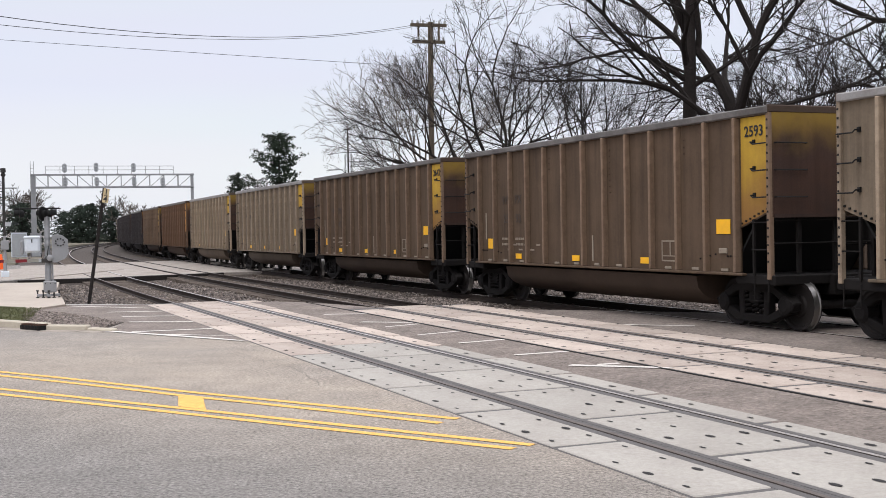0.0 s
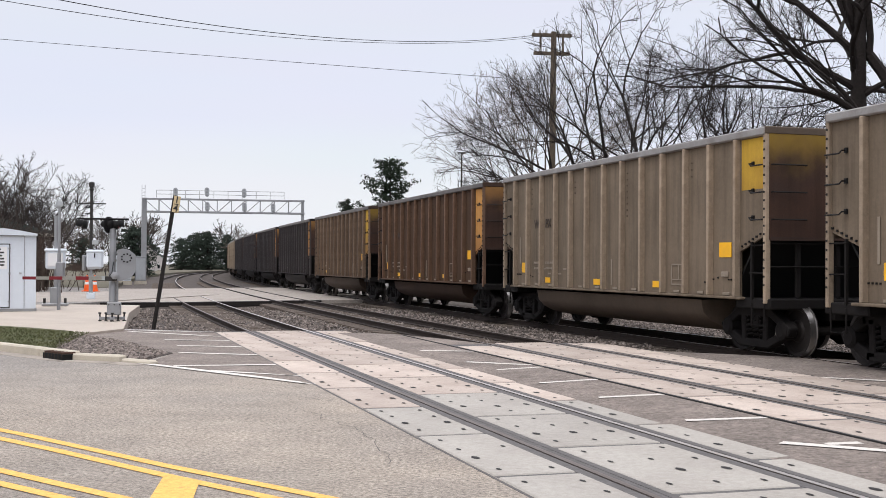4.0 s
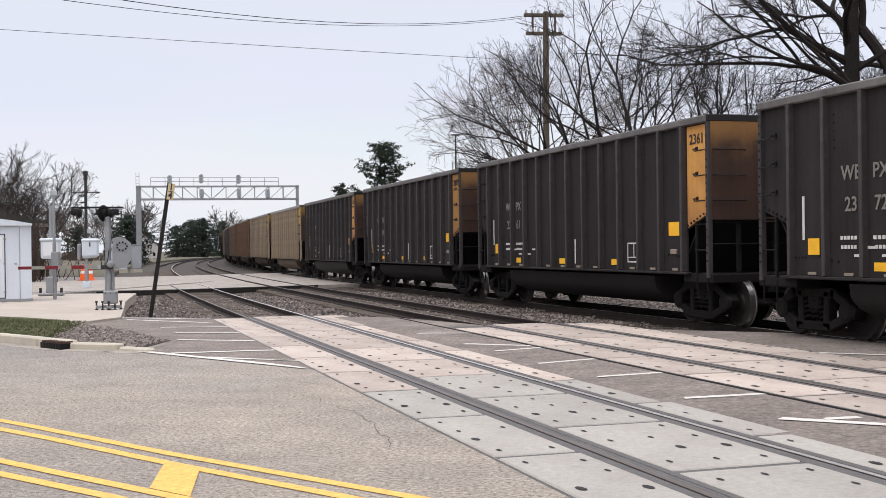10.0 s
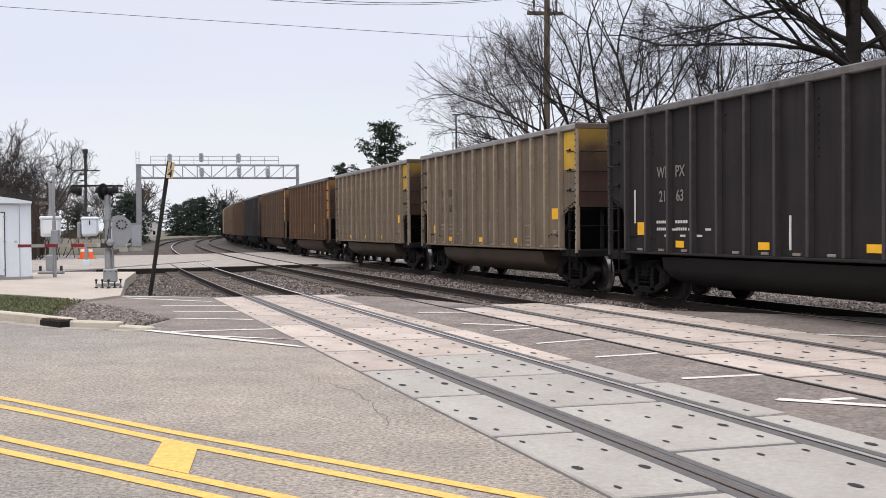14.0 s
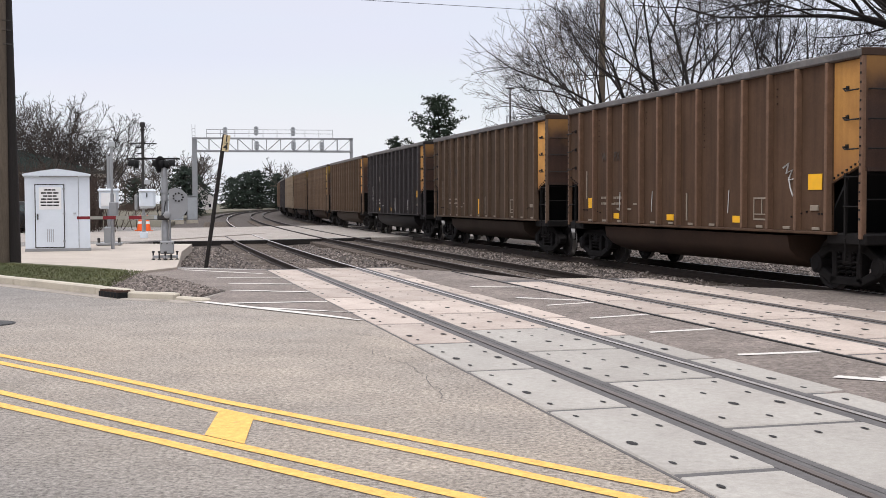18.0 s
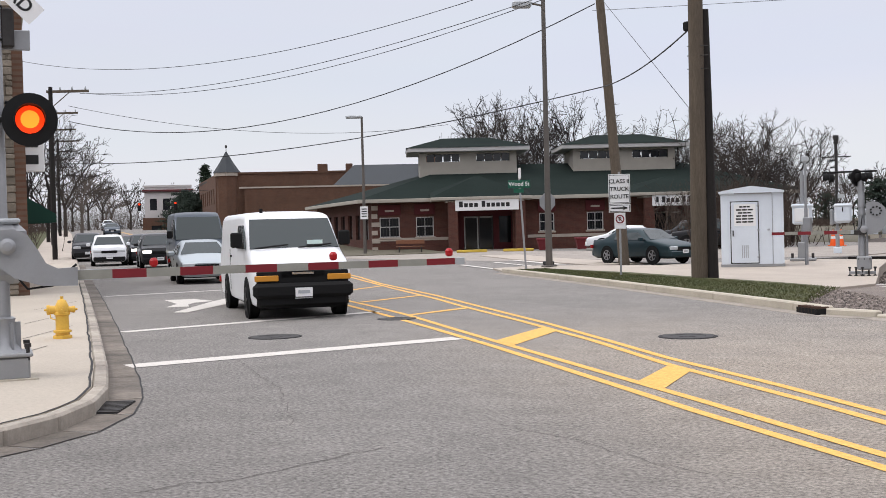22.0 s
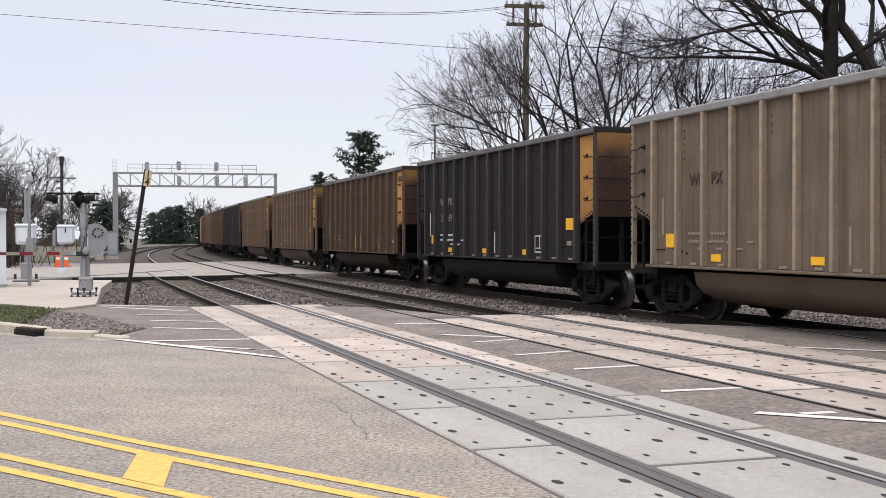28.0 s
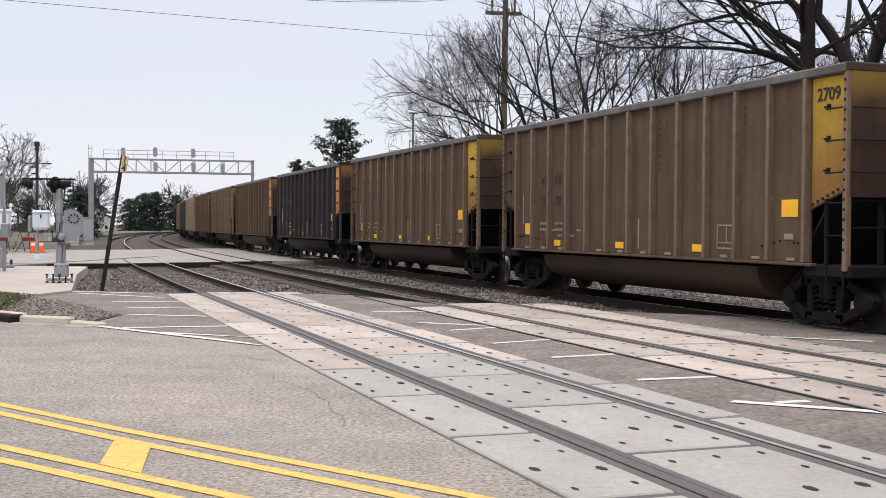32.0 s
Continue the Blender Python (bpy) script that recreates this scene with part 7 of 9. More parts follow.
# ---- corner building with stone quoins ----
stone_rough = mat("rough_limestone", (0.20, 0.172, 0.135), 0.95, grain=0.35, grain_scale=6, stain=0.6, stain_scale=1.5, stain_color=(0.15, 0.12, 0.095), bump=0.6, vary=0.25)
C = thing("corner_building", "two-storey tan brick building with rough stone corner", "building", pose(-26.9, 18.0, 0.0, 0, 0, 57))
H2 = 7.6
part("front_wall", wall_boxes(Geo(), -9.0, -1.25, -0.3, H2, 0.0, 0.3, [(-5.5, -1.45, 0.8, 2.55), (-7.6, -5.9, 0.0, 2.4)]), brick_tan, C, "tan brick wall")
wd = part("shop_window", Geo().box(-5.5, 0.12, 0.8, -1.45, 0.16, 2.55), glass_dark, C, "wide dark shop window")
part("transom", Geo().box(-5.5, 0.05, 2.0, -1.45, 0.12, 2.12), frame_white, wd)
part("head", Geo().box(-5.6, -0.03, 2.55, -1.35, 0.1, 2.72), stone_band, wd)
r2 = random.Random(8)
stone_me = [Geo().box(-0.5, 0.0, 0.0, 0.5, 0.34, 0.2, None, 0.03).mesh("quoin_stone", stone_rough) for _ in range(1)]
z = -0.2
col = part("stone_pier", Geo().box(-1.24, 0.0, -0.3, 0.0, 0.3, H2 - 0.05), stone_rough, C, "pier of rough-faced limestone")
while z < H2 - 0.1:
    h = r2.uniform(0.13, 0.26)
    x = -1.28 - r2.uniform(0, 0.12)
    while x < 0.0:
        w = r2.uniform(0.35, 0.8)
        b = min(x + w, 0.04)
        part("quoin_stone", Geo().box(x + 0.01, -r2.uniform(0.02, 0.07), z + 0.008, b - 0.01, 0.02, z + h - 0.008, None, 0.02), stone_rough, col)
        x += w
    z += h
part("side_wall", wall_boxes(Geo(), 0.0, 22.0, -0.3, H2, -0.3, 0.0, [(2.0 + 4 * k, 3.4 + 4 * k, 4.2, 6.2) for k in range(5)] + [(1.5, 4.5, 0.4, 2.8)]), brick_old, C, "", False, pose(0, 0.0, 0, 0, 0, 89.6))
for k in range(5):
    part("upper_window", Geo().box(2.0 + 4 * k, -0.2, 4.2, 3.4 + 4 * k, -0.14, 6.2), glass_dark, C, "", False, pose(0, 0.0, 0, 0, 0, 89.6))
part("roof_deck", Geo().prism([(-9, 0.1), (0, 0.1), (0, 22), (-9, 22)], H2 - 0.4, H2 - 0.2), tar_mat, C)
part("parapet_cap", Geo().box(-9.1, -0.08, H2, 0.08, 0.38, H2 + 0.12, None, 0.02), stone_band, C)
part("parapet_cap", Geo().box(0, -0.38, H2, 22.0, 0.08, H2 + 0.12, None, 0.02), stone_band, C, "", False, pose(0, 0, 0, 0, 0, 89.6))
aw_green = mat("green_awning", (0.012, 0.05, 0.035), 0.8)
part("awning", Geo().add([(0.1, 6.0, 3.1), (0.1, 9.0, 3.1), (1.3, 9.0, 2.35), (1.3, 6.0, 2.35), (1.3, 9.0, 2.1), (1.3, 6.0, 2.1), (0.1, 6.0, 2.1), (0.1, 9.0, 2.1)], [(0, 3, 2, 1), (3, 5, 4, 2), (0, 6, 5, 3), (1, 2, 4, 7)]), aw_green, C, "dark green shop awning")
ss = part("blade_sign", Geo().box(0.1, 1.0, 3.4, 0.8, 1.12, 5.4, None, 0.02), sign_white, C, "projecting shop sign with unreadable marks")
for k in range(4):
    part("sign_mark", Geo().box(0.2, 0.99, 3.6 + 0.45 * k, 0.65, 0.998, 3.85 + 0.45 * k), sign_black, ss)

# ---- old town buildings down the street ----
def block(name, label, poly, h, wall_material, roof_drop=0.3):
    b = thing(name, label, "building")
    part("wall_shell", Geo().prism(poly, -0.4, h), wall_material, b)
    part("coping", Geo().prism([(x * 1.0, y * 1.0) for x, y in poly], h + 0.004, h + 0.2), stone_band, b)
    return b


T = thing("turret_building", "old brown brick building with a corner turret", "building", pose(-102.4, 95.4, 0.0, 0, 0, 44))
tw = [(3.0 + 5.2 * k, 4.2 + 5.2 * k, 5.0, 6.8) for k in range(3)]
part("front_wall", wall_boxes(Geo(), 0, 17.0, -0.4, 8.4, 0.0, 0.4, tw), brick_old, T)
for a, b, z0, z1 in tw:
    part("window", Geo().box(a, 0.2, z0, b, 0.25, z1), glass_dark, T)
part("side_wall", wall_boxes(Geo(), 0, 26.0, -0.4, 8.4, -0.4, 0.0, [(2 + 3.2 * k, 3.2 + 3.2 * k, zz, zz + 1.8) for k in range(7) for zz in (1.2, 5.0)]), brick_old, T, "", False, pose(0, 0, 0, 0, 0, 98))
for k in range(7):
    for zz in (1.2, 5.0):
        part("window", Geo().box(2 + 3.2 * k, -0.3, zz, 3.2 + 3.2 * k, -0.25, zz + 1.8), frame_white, T, "", False, pose(0, 0, 0, 0, 0, 98))
part("roof_deck", Geo().prism([(0, 0.2), (17, 0.2), (17, 24), (-3.4, 24)], 8.0, 8.2), tar_mat, T)
part("cornice", Geo().box(0, -0.12, 8.4, 17.0, 0.5, 8.62), brick_old, T)
part("turret", Geo().prism([(1.3 + 1.35 * math.cos(math.pi * k / 4), 0.4 + 1.35 * math.sin(math.pi * k / 4)) for k in range(8)], 0.0, 8.3), brick_old, T, "polygonal brick turret")
part("turret_band", Geo().prism([(1.3 + 1.5 * math.cos(math.pi * k / 4), 0.4 + 1.5 * math.sin(math.pi * k / 4)) for k in range(8)], 8.2, 8.6), stone_band, T)
roof_slate = mat("slate", (0.05, 0.055, 0.06), 0.8, grain=0.2)
part("turret_cone", Geo().lathe([(1.6, 8.6), (0.8, 9.8), (0.06, 11.1)], 8, pose(1.3, 0.4, 0)), roof_slate, T, "pointed slate turret roof")
part("finial", Geo().lathe([(0.04, 11.0), (0.04, 11.5), (0.14, 11.6), (0.12, 11.8), (0.02, 11.9)], 8, pose(1.3, 0.4, 0)), dark_metal, T)
for x, w in ((12.0, 1.2), (15.4, 0.8)):
    part("chimney", Geo().box(x, 3.0, 8.2, x + w, 4.0, 9.6, None, 0.03), brick_old, T)
N = thing("brick_store", "low brown brick store with a flat roof", "building", pose(-86.2, 83.6, 0.0, 0, 0, 44))
part("front_wall", wall_boxes(Geo(), 0, 22.0, -0.4, 6.0, 0.0, 0.4, [(3 + 4 * k, 5 + 4 * k, 1.0, 3.0) for k in range(5)]), brick_old, N)
for k in range(5):
    part("window", Geo().box(3 + 4 * k, 0.2, 1.0, 5 + 4 * k, 0.25, 3.0), glass_dark, N)
part("side_wall", Geo().box(-0.004, 0, -0.4, 0.4, 12, 6.0), brick_old, N)
part("roof_deck", Geo().box(0.4, 0.4, 5.6, 22, 12, 5.8), tar_mat, N)
part("coping", Geo().box(-0.1, -0.08, 6.0, 22.1, 0.5, 6.16), stone_band, N)
part("gable_roof", Geo().add([(9, 3, 5.8), (24, 3, 5.8), (24, 13, 5.8), (9, 13, 5.8), (12, 8, 8.6), (24, 8, 8.6)], [(0, 1, 5, 4), (1, 2, 5), (2, 3, 4, 5), (3, 0, 4)]), roof_slate, N, "grey shingle roof")
part("brick_chimney", Geo().box(19.5, 5, 6.0, 21.0, 6.5, 9.2, None, 0.03), brick_old, N)
w_paint = mat("white_masonry", (0.55, 0.52, 0.5), 0.8, grain=0.1, stain=0.3, stain_scale=0.6)
Wb = thing("white_corner_building", "white two-storey corner building with brown shopfront", "building", pose(-146.5, 121.5, 0.0, 0, 0, 44))
ups = [(0.8 + 2.0 * k, 1.9 + 2.0 * k, 5.4, 7.2) for k in range(3)]
part("front_wall", wall_boxes(Geo(), 0, 7.2, 3.6, 9.0, 0.0, 0.3, ups), w_paint, Wb)
for a, b, z0, z1 in ups:
    part("window", Geo().box(a, 0.15, z0, b, 0.2, z1), glass_dark, Wb)
part("cornice", Geo().box(-0.3, -0.4, 8.2, 7.5, 0.3, 8.6, None, 0.05), maroon, Wb)
part("lower_wall", wall_boxes(Geo(), -0.3, 9.5, -0.4, 4.2, -0.5, -0.1, [(1, 2.6, 0.8, 3.0), (4, 7, 0.6, 3.0)]), brick_old, Wb)
for a, b in ((1, 2.6), (4, 7)):
    part("window", Geo().box(a, -0.3, 0.7, b, -0.25, 3.0), glass_dark, Wb)
part("rear_block", Geo().box(0, 0.3, -0.4, 7.2, 12, 8.9), w_paint, Wb)
part("parapet", Geo().box(-0.1, -0.1, 9.0, 7.3, 0.4, 9.3), w_paint, Wb)

# ---- vehicles ----
tyre_mat = mat("tyre_rubber", (0.014, 0.014, 0.014), 0.9, grain=0.1, spec=0.1)
rim_mat = mat("wheel_alloy", (0.35, 0.35, 0.36), 0.35, 0.8)
rim_black = mat("wheel_black", (0.03, 0.03, 0.03), 0.5, 0.3)
car_glass = mat("car_glass", (0.014, 0.024, 0.025), 0.05, spec=0.5)
plastic = mat("bumper_plastic", (0.012, 0.012, 0.012), 0.75, grain=0.1, spec=0.12)
chrome = mat("chrome", (0.6, 0.6, 0.6), 0.15, 1.0)
lamp_clear = mat("headlamp_glass", (0.6, 0.62, 0.63), 0.12, 0.2)
lamp_on = mat("headlamp_lit", (1.0, 0.95, 0.85), 0.2, glow=3.0)
lamp_amber = mat("amber_lamp", (0.55, 0.24, 0.03), 0.3)
lamp_tail = mat("tail_lamp", (0.3, 0.015, 0.015), 0.25)
paper = mat("paper", (0.6, 0.75, 0.7), 0.8)


def paint(name, c, metal=0.2):
    return mat(name, c, 0.28, metal, spec=0.5, stain=0.12, stain_scale=1.0, grain=0.02)


def body_ring(x, lo, h, w, top_w, belt):
    """A rounded section of a car's body, from sill to roof."""
    b = min(h, belt)
    half = [(0.86 * w, lo), (0.95 * w, lo + 0.05), (0.99 * w, lo + 0.18), (1.005 * w, lo + (b - lo) * 0.6), (0.995 * w, lo + (b - lo) * 0.85)]
    if h > belt + 0.02:
        up = min(0.14, (h - belt) * 0.6)
        yt = w + (top_w + (w - top_w) * 0.2 - w) * min(1.0, (h - belt) / 0.35)
        half += [(0.972 * w, b), (0.972 * w + (yt - 0.972 * w) * 0.6, b + (h - up - b) * 0.6), (yt, h - up), (yt * 0.955, h - up * 0.4), (yt * 0.86, h - up * 0.1), (yt * 0.45, h + 0.012)]
    else:
        half += [(0.975 * w, b - 0.05), (0.95 * w, b - 0.022), (0.90 * w, b - 0.006), (0.82 * w, b), (0.6 * w, b + 0.008), (0.3 * w, b + 0.014)]
    return [(x, -y, z) for y, z in half] + [(x, y, z) for y, z in half[::-1]]


def wheel(parent, x, y, r, rim, w=0.22):
    t = part("wheel", Geo().lathe([(r * 0.62, -w / 2), (r * 0.95, -w / 2), (r, -w / 2 + 0.03), (r, w / 2 - 0.03), (r * 0.95, w / 2), (r * 0.62, w / 2)], 24, pose(0, 0, 0, 90)), tyre_mat, parent, "", True, pose(x, y, r))
    sg = 1 if y > 0 else -1
    g = Geo().lathe([(r * 0.64, -0.02), (r * 0.64, 0.06), (r * 0.56, 0.05), (r * 0.2, 0.02), (r * 0.16, 0.06), (0.02, 0.065)], 20, pose(0, sg * (w / 2 - 0.05), 0, -90 * sg))
    part("rim", g, rim, t, "", True)
    for k in range(5):
        q = k * 2 * math.pi / 5
        part("spoke", Geo().box(0.05, -0.012, -0.03, r * 0.6, 0.012, 0.03, pose(0, sg * (w / 2 - 0.0), 0) @ pose(0, 0, 0, 0, math.degrees(q), 0)), rim, t)


def glass_quad(name, pts, parent, out, label=""):
    """A pane of four corners, pushed out a little and given thickness."""
    P = [Vector(p) for p in pts]
    n = (P[1] - P[0]).cross(P[3] - P[0]).normalized() * out
    vs = [p + n for p in P] + [p - n * 0.5 for p in P]
    return part(name, Geo().add(vs, [(0, 1, 2, 3), (7, 6, 5, 4), (0, 4, 5, 1), (1, 5, 6, 2), (2, 6, 7, 3), (3, 7, 4, 0)]), car_glass, parent, label)


def car(name, label, m, pm, stations, w, top_w, belt, wheels, wheel_r, kind="sedan", lit=False, rim=None):
    """stations: (x, height, half-width factor) from the nose to the tail, x forwards."""
    c = thing(name, label, "van" if "van" in name else "car", m)
    rings = [body_ring(x, 0.24, h, w * f, top_w, belt) for x, h, f in stations]
    part("body", Geo().loft([r[::-1] for r in rings]), pm, c, "", True)
    for x in wheels:
        for sy in (-1, 1):
            part("wheel_arch", Geo().lathe([(wheel_r * 1.18, -0.02), (wheel_r * 1.18, 0.012)], 24, pose(x, sy * (w - 0.002), wheel_r * 1.02, -90 * sy)), plastic, c)
            wheel(c, x, sy * (w - 0.09), wheel_r, rim or rim_mat)
    xs = [s[0] for s in stations]
    nose, tail = stations[0], stations[-1]
    # windscreen and windows between the stations flagged by height
    roof = [s for s in stations if s[1] > belt + 0.2]
    cowl = [s for s in stations if s[1] <= belt + 0.2 and s[0] > roof[0][0]][-1]
    deck = [s for s in stations if s[1] <= belt + 0.2 and s[0] < roof[-1][0]]
    deck = deck[0] if deck else (roof[-1][0] - 0.12, belt, 1.0)

    def slope(a, b, f):
        return a[0] + (b[0] - a[0]) * f, a[1] + (b[1] - a[1]) * f

    x0, z0 = slope(cowl, roof[0], 0.05 if kind == "van" else 0.10)
    x1, z1 = slope(cowl, roof[0], 0.95 if kind == "van" else 0.90)
    gw = 0.93 if kind == "van" else 0.84
    glass_quad("windscreen", [(x0, w * gw, z0), (x0, -w * gw, z0), (x1, -top_w * gw, z1), (x1, top_w * gw, z1)][::-1], c, 0.012, "dark windscreen")
    x2, z2 = slope(deck, roof[-1], 0.12)
    x3, z3 = slope(deck, roof[-1], 0.9)
    glass_quad("rear_window", [(x2, -w * 0.8, z2), (x2, w * 0.8, z2), (x3, top_w * 0.82, z3), (x3, -top_w * 0.82, z3)][::-1], c, 0.012)
    rz = roof[0][1]
    mid = (roof[0][0] + roof[-1][0]) / 2
    for sy in (-1, 1):
        segs = ((cowl[0] - 0.25, roof[0][0] - 0.05, mid + 0.05), (mid - 0.05, mid - 0.05, roof[-1][0] + 0.05)) if kind != "van" else ((cowl[0] - 0.3, roof[0][0] - 0.1, roof[0][0] - 0.9),)
        for xa, xb, xc in segs:
            yb, yt = w * 0.985, (top_w + (w - top_w) * 0.22)
            q = [(xa, sy * yb, belt + 0.03), (xc, sy * yb, belt + 0.03), (xc, sy * yt, rz - 0.14), (xb, sy * yt, rz - 0.14)]
            glass_quad("side_window", q if sy > 0 else q[::-1], c, 0.022)
        part("mirror", Geo().box(cowl[0] - 0.45, sy * (w + 0.13) - 0.12, belt + (0.06 if kind == "van" else -0.02), cowl[0] - 0.32, sy * (w + 0.13) + 0.1, belt + (0.36 if kind == "van" else 0.14), None, 0.03), plastic if kind == "van" else pm, c)
        part("door_seam", Geo().box(mid - 0.008, sy * w - 0.004, 0.45, mid + 0.008, sy * w + 0.004, belt), plastic, c)
        part("door_handle", Geo().box(mid + 0.1, sy * w - 0.012, belt - 0.16, mid + 0.26, sy * w + 0.02, belt - 0.12, None, 0.006), plastic, c)
        hx = nose[0] - 0.04
        if name != "work_van":
            part("headlight", Geo().box(hx - 0.12, sy * (w * 0.9 - 0.21) - 0.21, nose[1] - 0.12, hx + 0.06, sy * (w * 0.9 - 0.21) + 0.21, nose[1] + 0.02, None, 0.02), lamp_on if lit else lamp_clear, c, "lit headlight" if lit else "clear headlight")
        part("tail_light", Geo().box(tail[0] - 0.02, sy * w * 0.86 - 0.16, tail[1] - 0.16, tail[0] + 0.1, sy * w * 0.86 + 0.12 * (sy < 0) + 0.0, tail[1] - 0.02, None, 0.01), lamp_tail, c)
    part("front_bumper", Geo().box(nose[0] - 0.1, -w * 0.9, 0.26, nose[0] + 0.07, w * 0.9, 0.5, None, 0.04), plastic if kind != "sedan" else pm, c)
    part("grille", Geo().box(nose[0] - 0.02, -w * 0.45, nose[1] - 0.16, nose[0] + 0.03, w * 0.45, nose[1] - 0.02, None, 0.01), plastic, c)
    part("rear_bumper", Geo().box(tail[0] - 0.07, -w * 0.9, 0.28, tail[0] + 0.1, w * 0.9, 0.52, None, 0.04), plastic if kind != "sedan" else pm, c)
    part("number_plate", Geo().box(nose[0] + 0.07, -0.16, 0.4, nose[0] + 0.085, 0.16, 0.55), sign_white, c)
    part("plate_bar", Geo().box(nose[0] + 0.085, -0.12, 0.45, nose[0] + 0.088, 0.12, 0.51), grey_paint, c)
    part("underside", Geo().box(tail[0] + 0.15, -w * 0.8, 0.2, nose[0] - 0.15, w * 0.8, 0.4), plastic, c)
    return c


SEDAN = [(2.36, 0.66, 0.86), (2.28, 0.74, 0.95), (1.25, 0.92, 1.0), (0.45, 1.38, 1.0), (-0.2, 1.42, 1.0), (-0.95, 1.38, 1.0), (-1.65, 1.0, 0.99), (-2.28, 0.96, 0.94), (-2.38, 0.78, 0.88)]
SUV = [(2.26, 0.86, 0.88), (2.18, 0.98, 0.96), (1.2, 1.08, 1.0), (0.55, 1.62, 1.0), (-0.2, 1.68, 1.0), (-1.6, 1.62, 1.0), (-2.15, 1.1, 0.98), (-2.25, 0.8, 0.92)]
VAN = [(2.5, 0.95, 0.93), (2.42, 1.05, 0.98), (2.1, 1.17, 1.0), (1.7, 1.32, 1.0), (1.0, 1.96, 1.0), (0.8, 2.05, 1.0), (0.2, 2.09, 1.0), (-2.9, 2.09, 1.0), (-3.1, 1.98, 0.99), (-3.14, 0.7, 0.97)]
BIGVAN = [(2.5, 1.05, 0.88), (2.4, 1.15, 0.96), (1.75, 1.35, 1.0), (0.95, 2.35, 1.0), (0.5, 2.5, 1.0), (-3.0, 2.5, 1.0), (-3.2, 2.35, 0.98), (-3.25, 0.7, 0.96)]
white_p, green_p, silver_p, dark_p, blue_p, black_p = paint("white_car_paint", (0.74, 0.75, 0.76), 0.0), paint("teal_car_paint", (0.014, 0.034, 0.041), 0.25), paint("silver_car_paint", (0.42, 0.46, 0.48), 0.6), paint("charcoal_car_paint", (0.035, 0.036, 0.04), 0.3), paint("blue_grey_paint", (0.05, 0.065, 0.085), 0.4), paint("black_car_paint2", (0.012, 0.012, 0.013), 0.3)
# white work van waiting at the gate
va = math.degrees(math.atan2(-1.59, 2.25)) - 2.0
fa = Vector((-15.85, 16.65))
dv = Vector((math.cos(radians(va)), math.sin(radians(va))))
vc = fa - dv * 1.62
van = car("work_van", "white work van waiting before the lowered gate", pose(vc.x, vc.y, 0.0, 0, 0, va), white_p, VAN, 0.93, 0.84, 1.32, (1.62, -1.75), 0.37, "van", False, rim_black)
part("grille_panel", Geo().box(2.45, -0.86, 0.68, 2.53, 0.86, 0.93, None, 0.02), plastic, van, "black grille panel")
part("bumper_bar", Geo().box(2.4, -0.93, 0.42, 2.66, 0.93, 0.70, None, 0.06), plastic, van, "black plastic bumper")
part("air_dam", Geo().box(2.35, -0.86, 0.24, 2.55, 0.86, 0.45, None, 0.04), plastic, van)
for sy in (-1, 1):
    y0 = sy * 0.68
    part("amber_lamp", Geo().box(2.5, y0 - 0.22, 0.74, 2.56, y0 + 0.22, 0.85, None, 0.01), lamp_amber, van, "amber turn lamp")
    part("wiper", Geo().tube([(1.72, sy * 0.42 - 0.35, 1.36), (1.66, sy * 0.42 + 0.3, 1.42)], 0.016, 5), plastic, van)
part("plate_holder", Geo().box(2.66, -0.17, 0.44, 2.675, 0.15, 0.61), sign_white, van)
part("plate_mark", Geo().box(2.676, -0.12, 0.5, 2.679, 0.1, 0.56), grey_paint, van)
part("badge", Geo().box(2.53, -0.2, 0.86, 2.54, 0.2, 0.9), chrome, van, "plain chrome badge shape")
part("dash_paper", Geo().box(1.62, 0.25, 1.42, 1.66, 0.55, 1.50, pose(0, 0, 0.0)), paper, van, "pale papers on the dashboard")
van.scale = (1.0, 1.0, 0.975)
part("roof_aerial", Geo().box(0.5, -0.5, 2.06, 0.56, -0.44, 2.16), plastic, van)
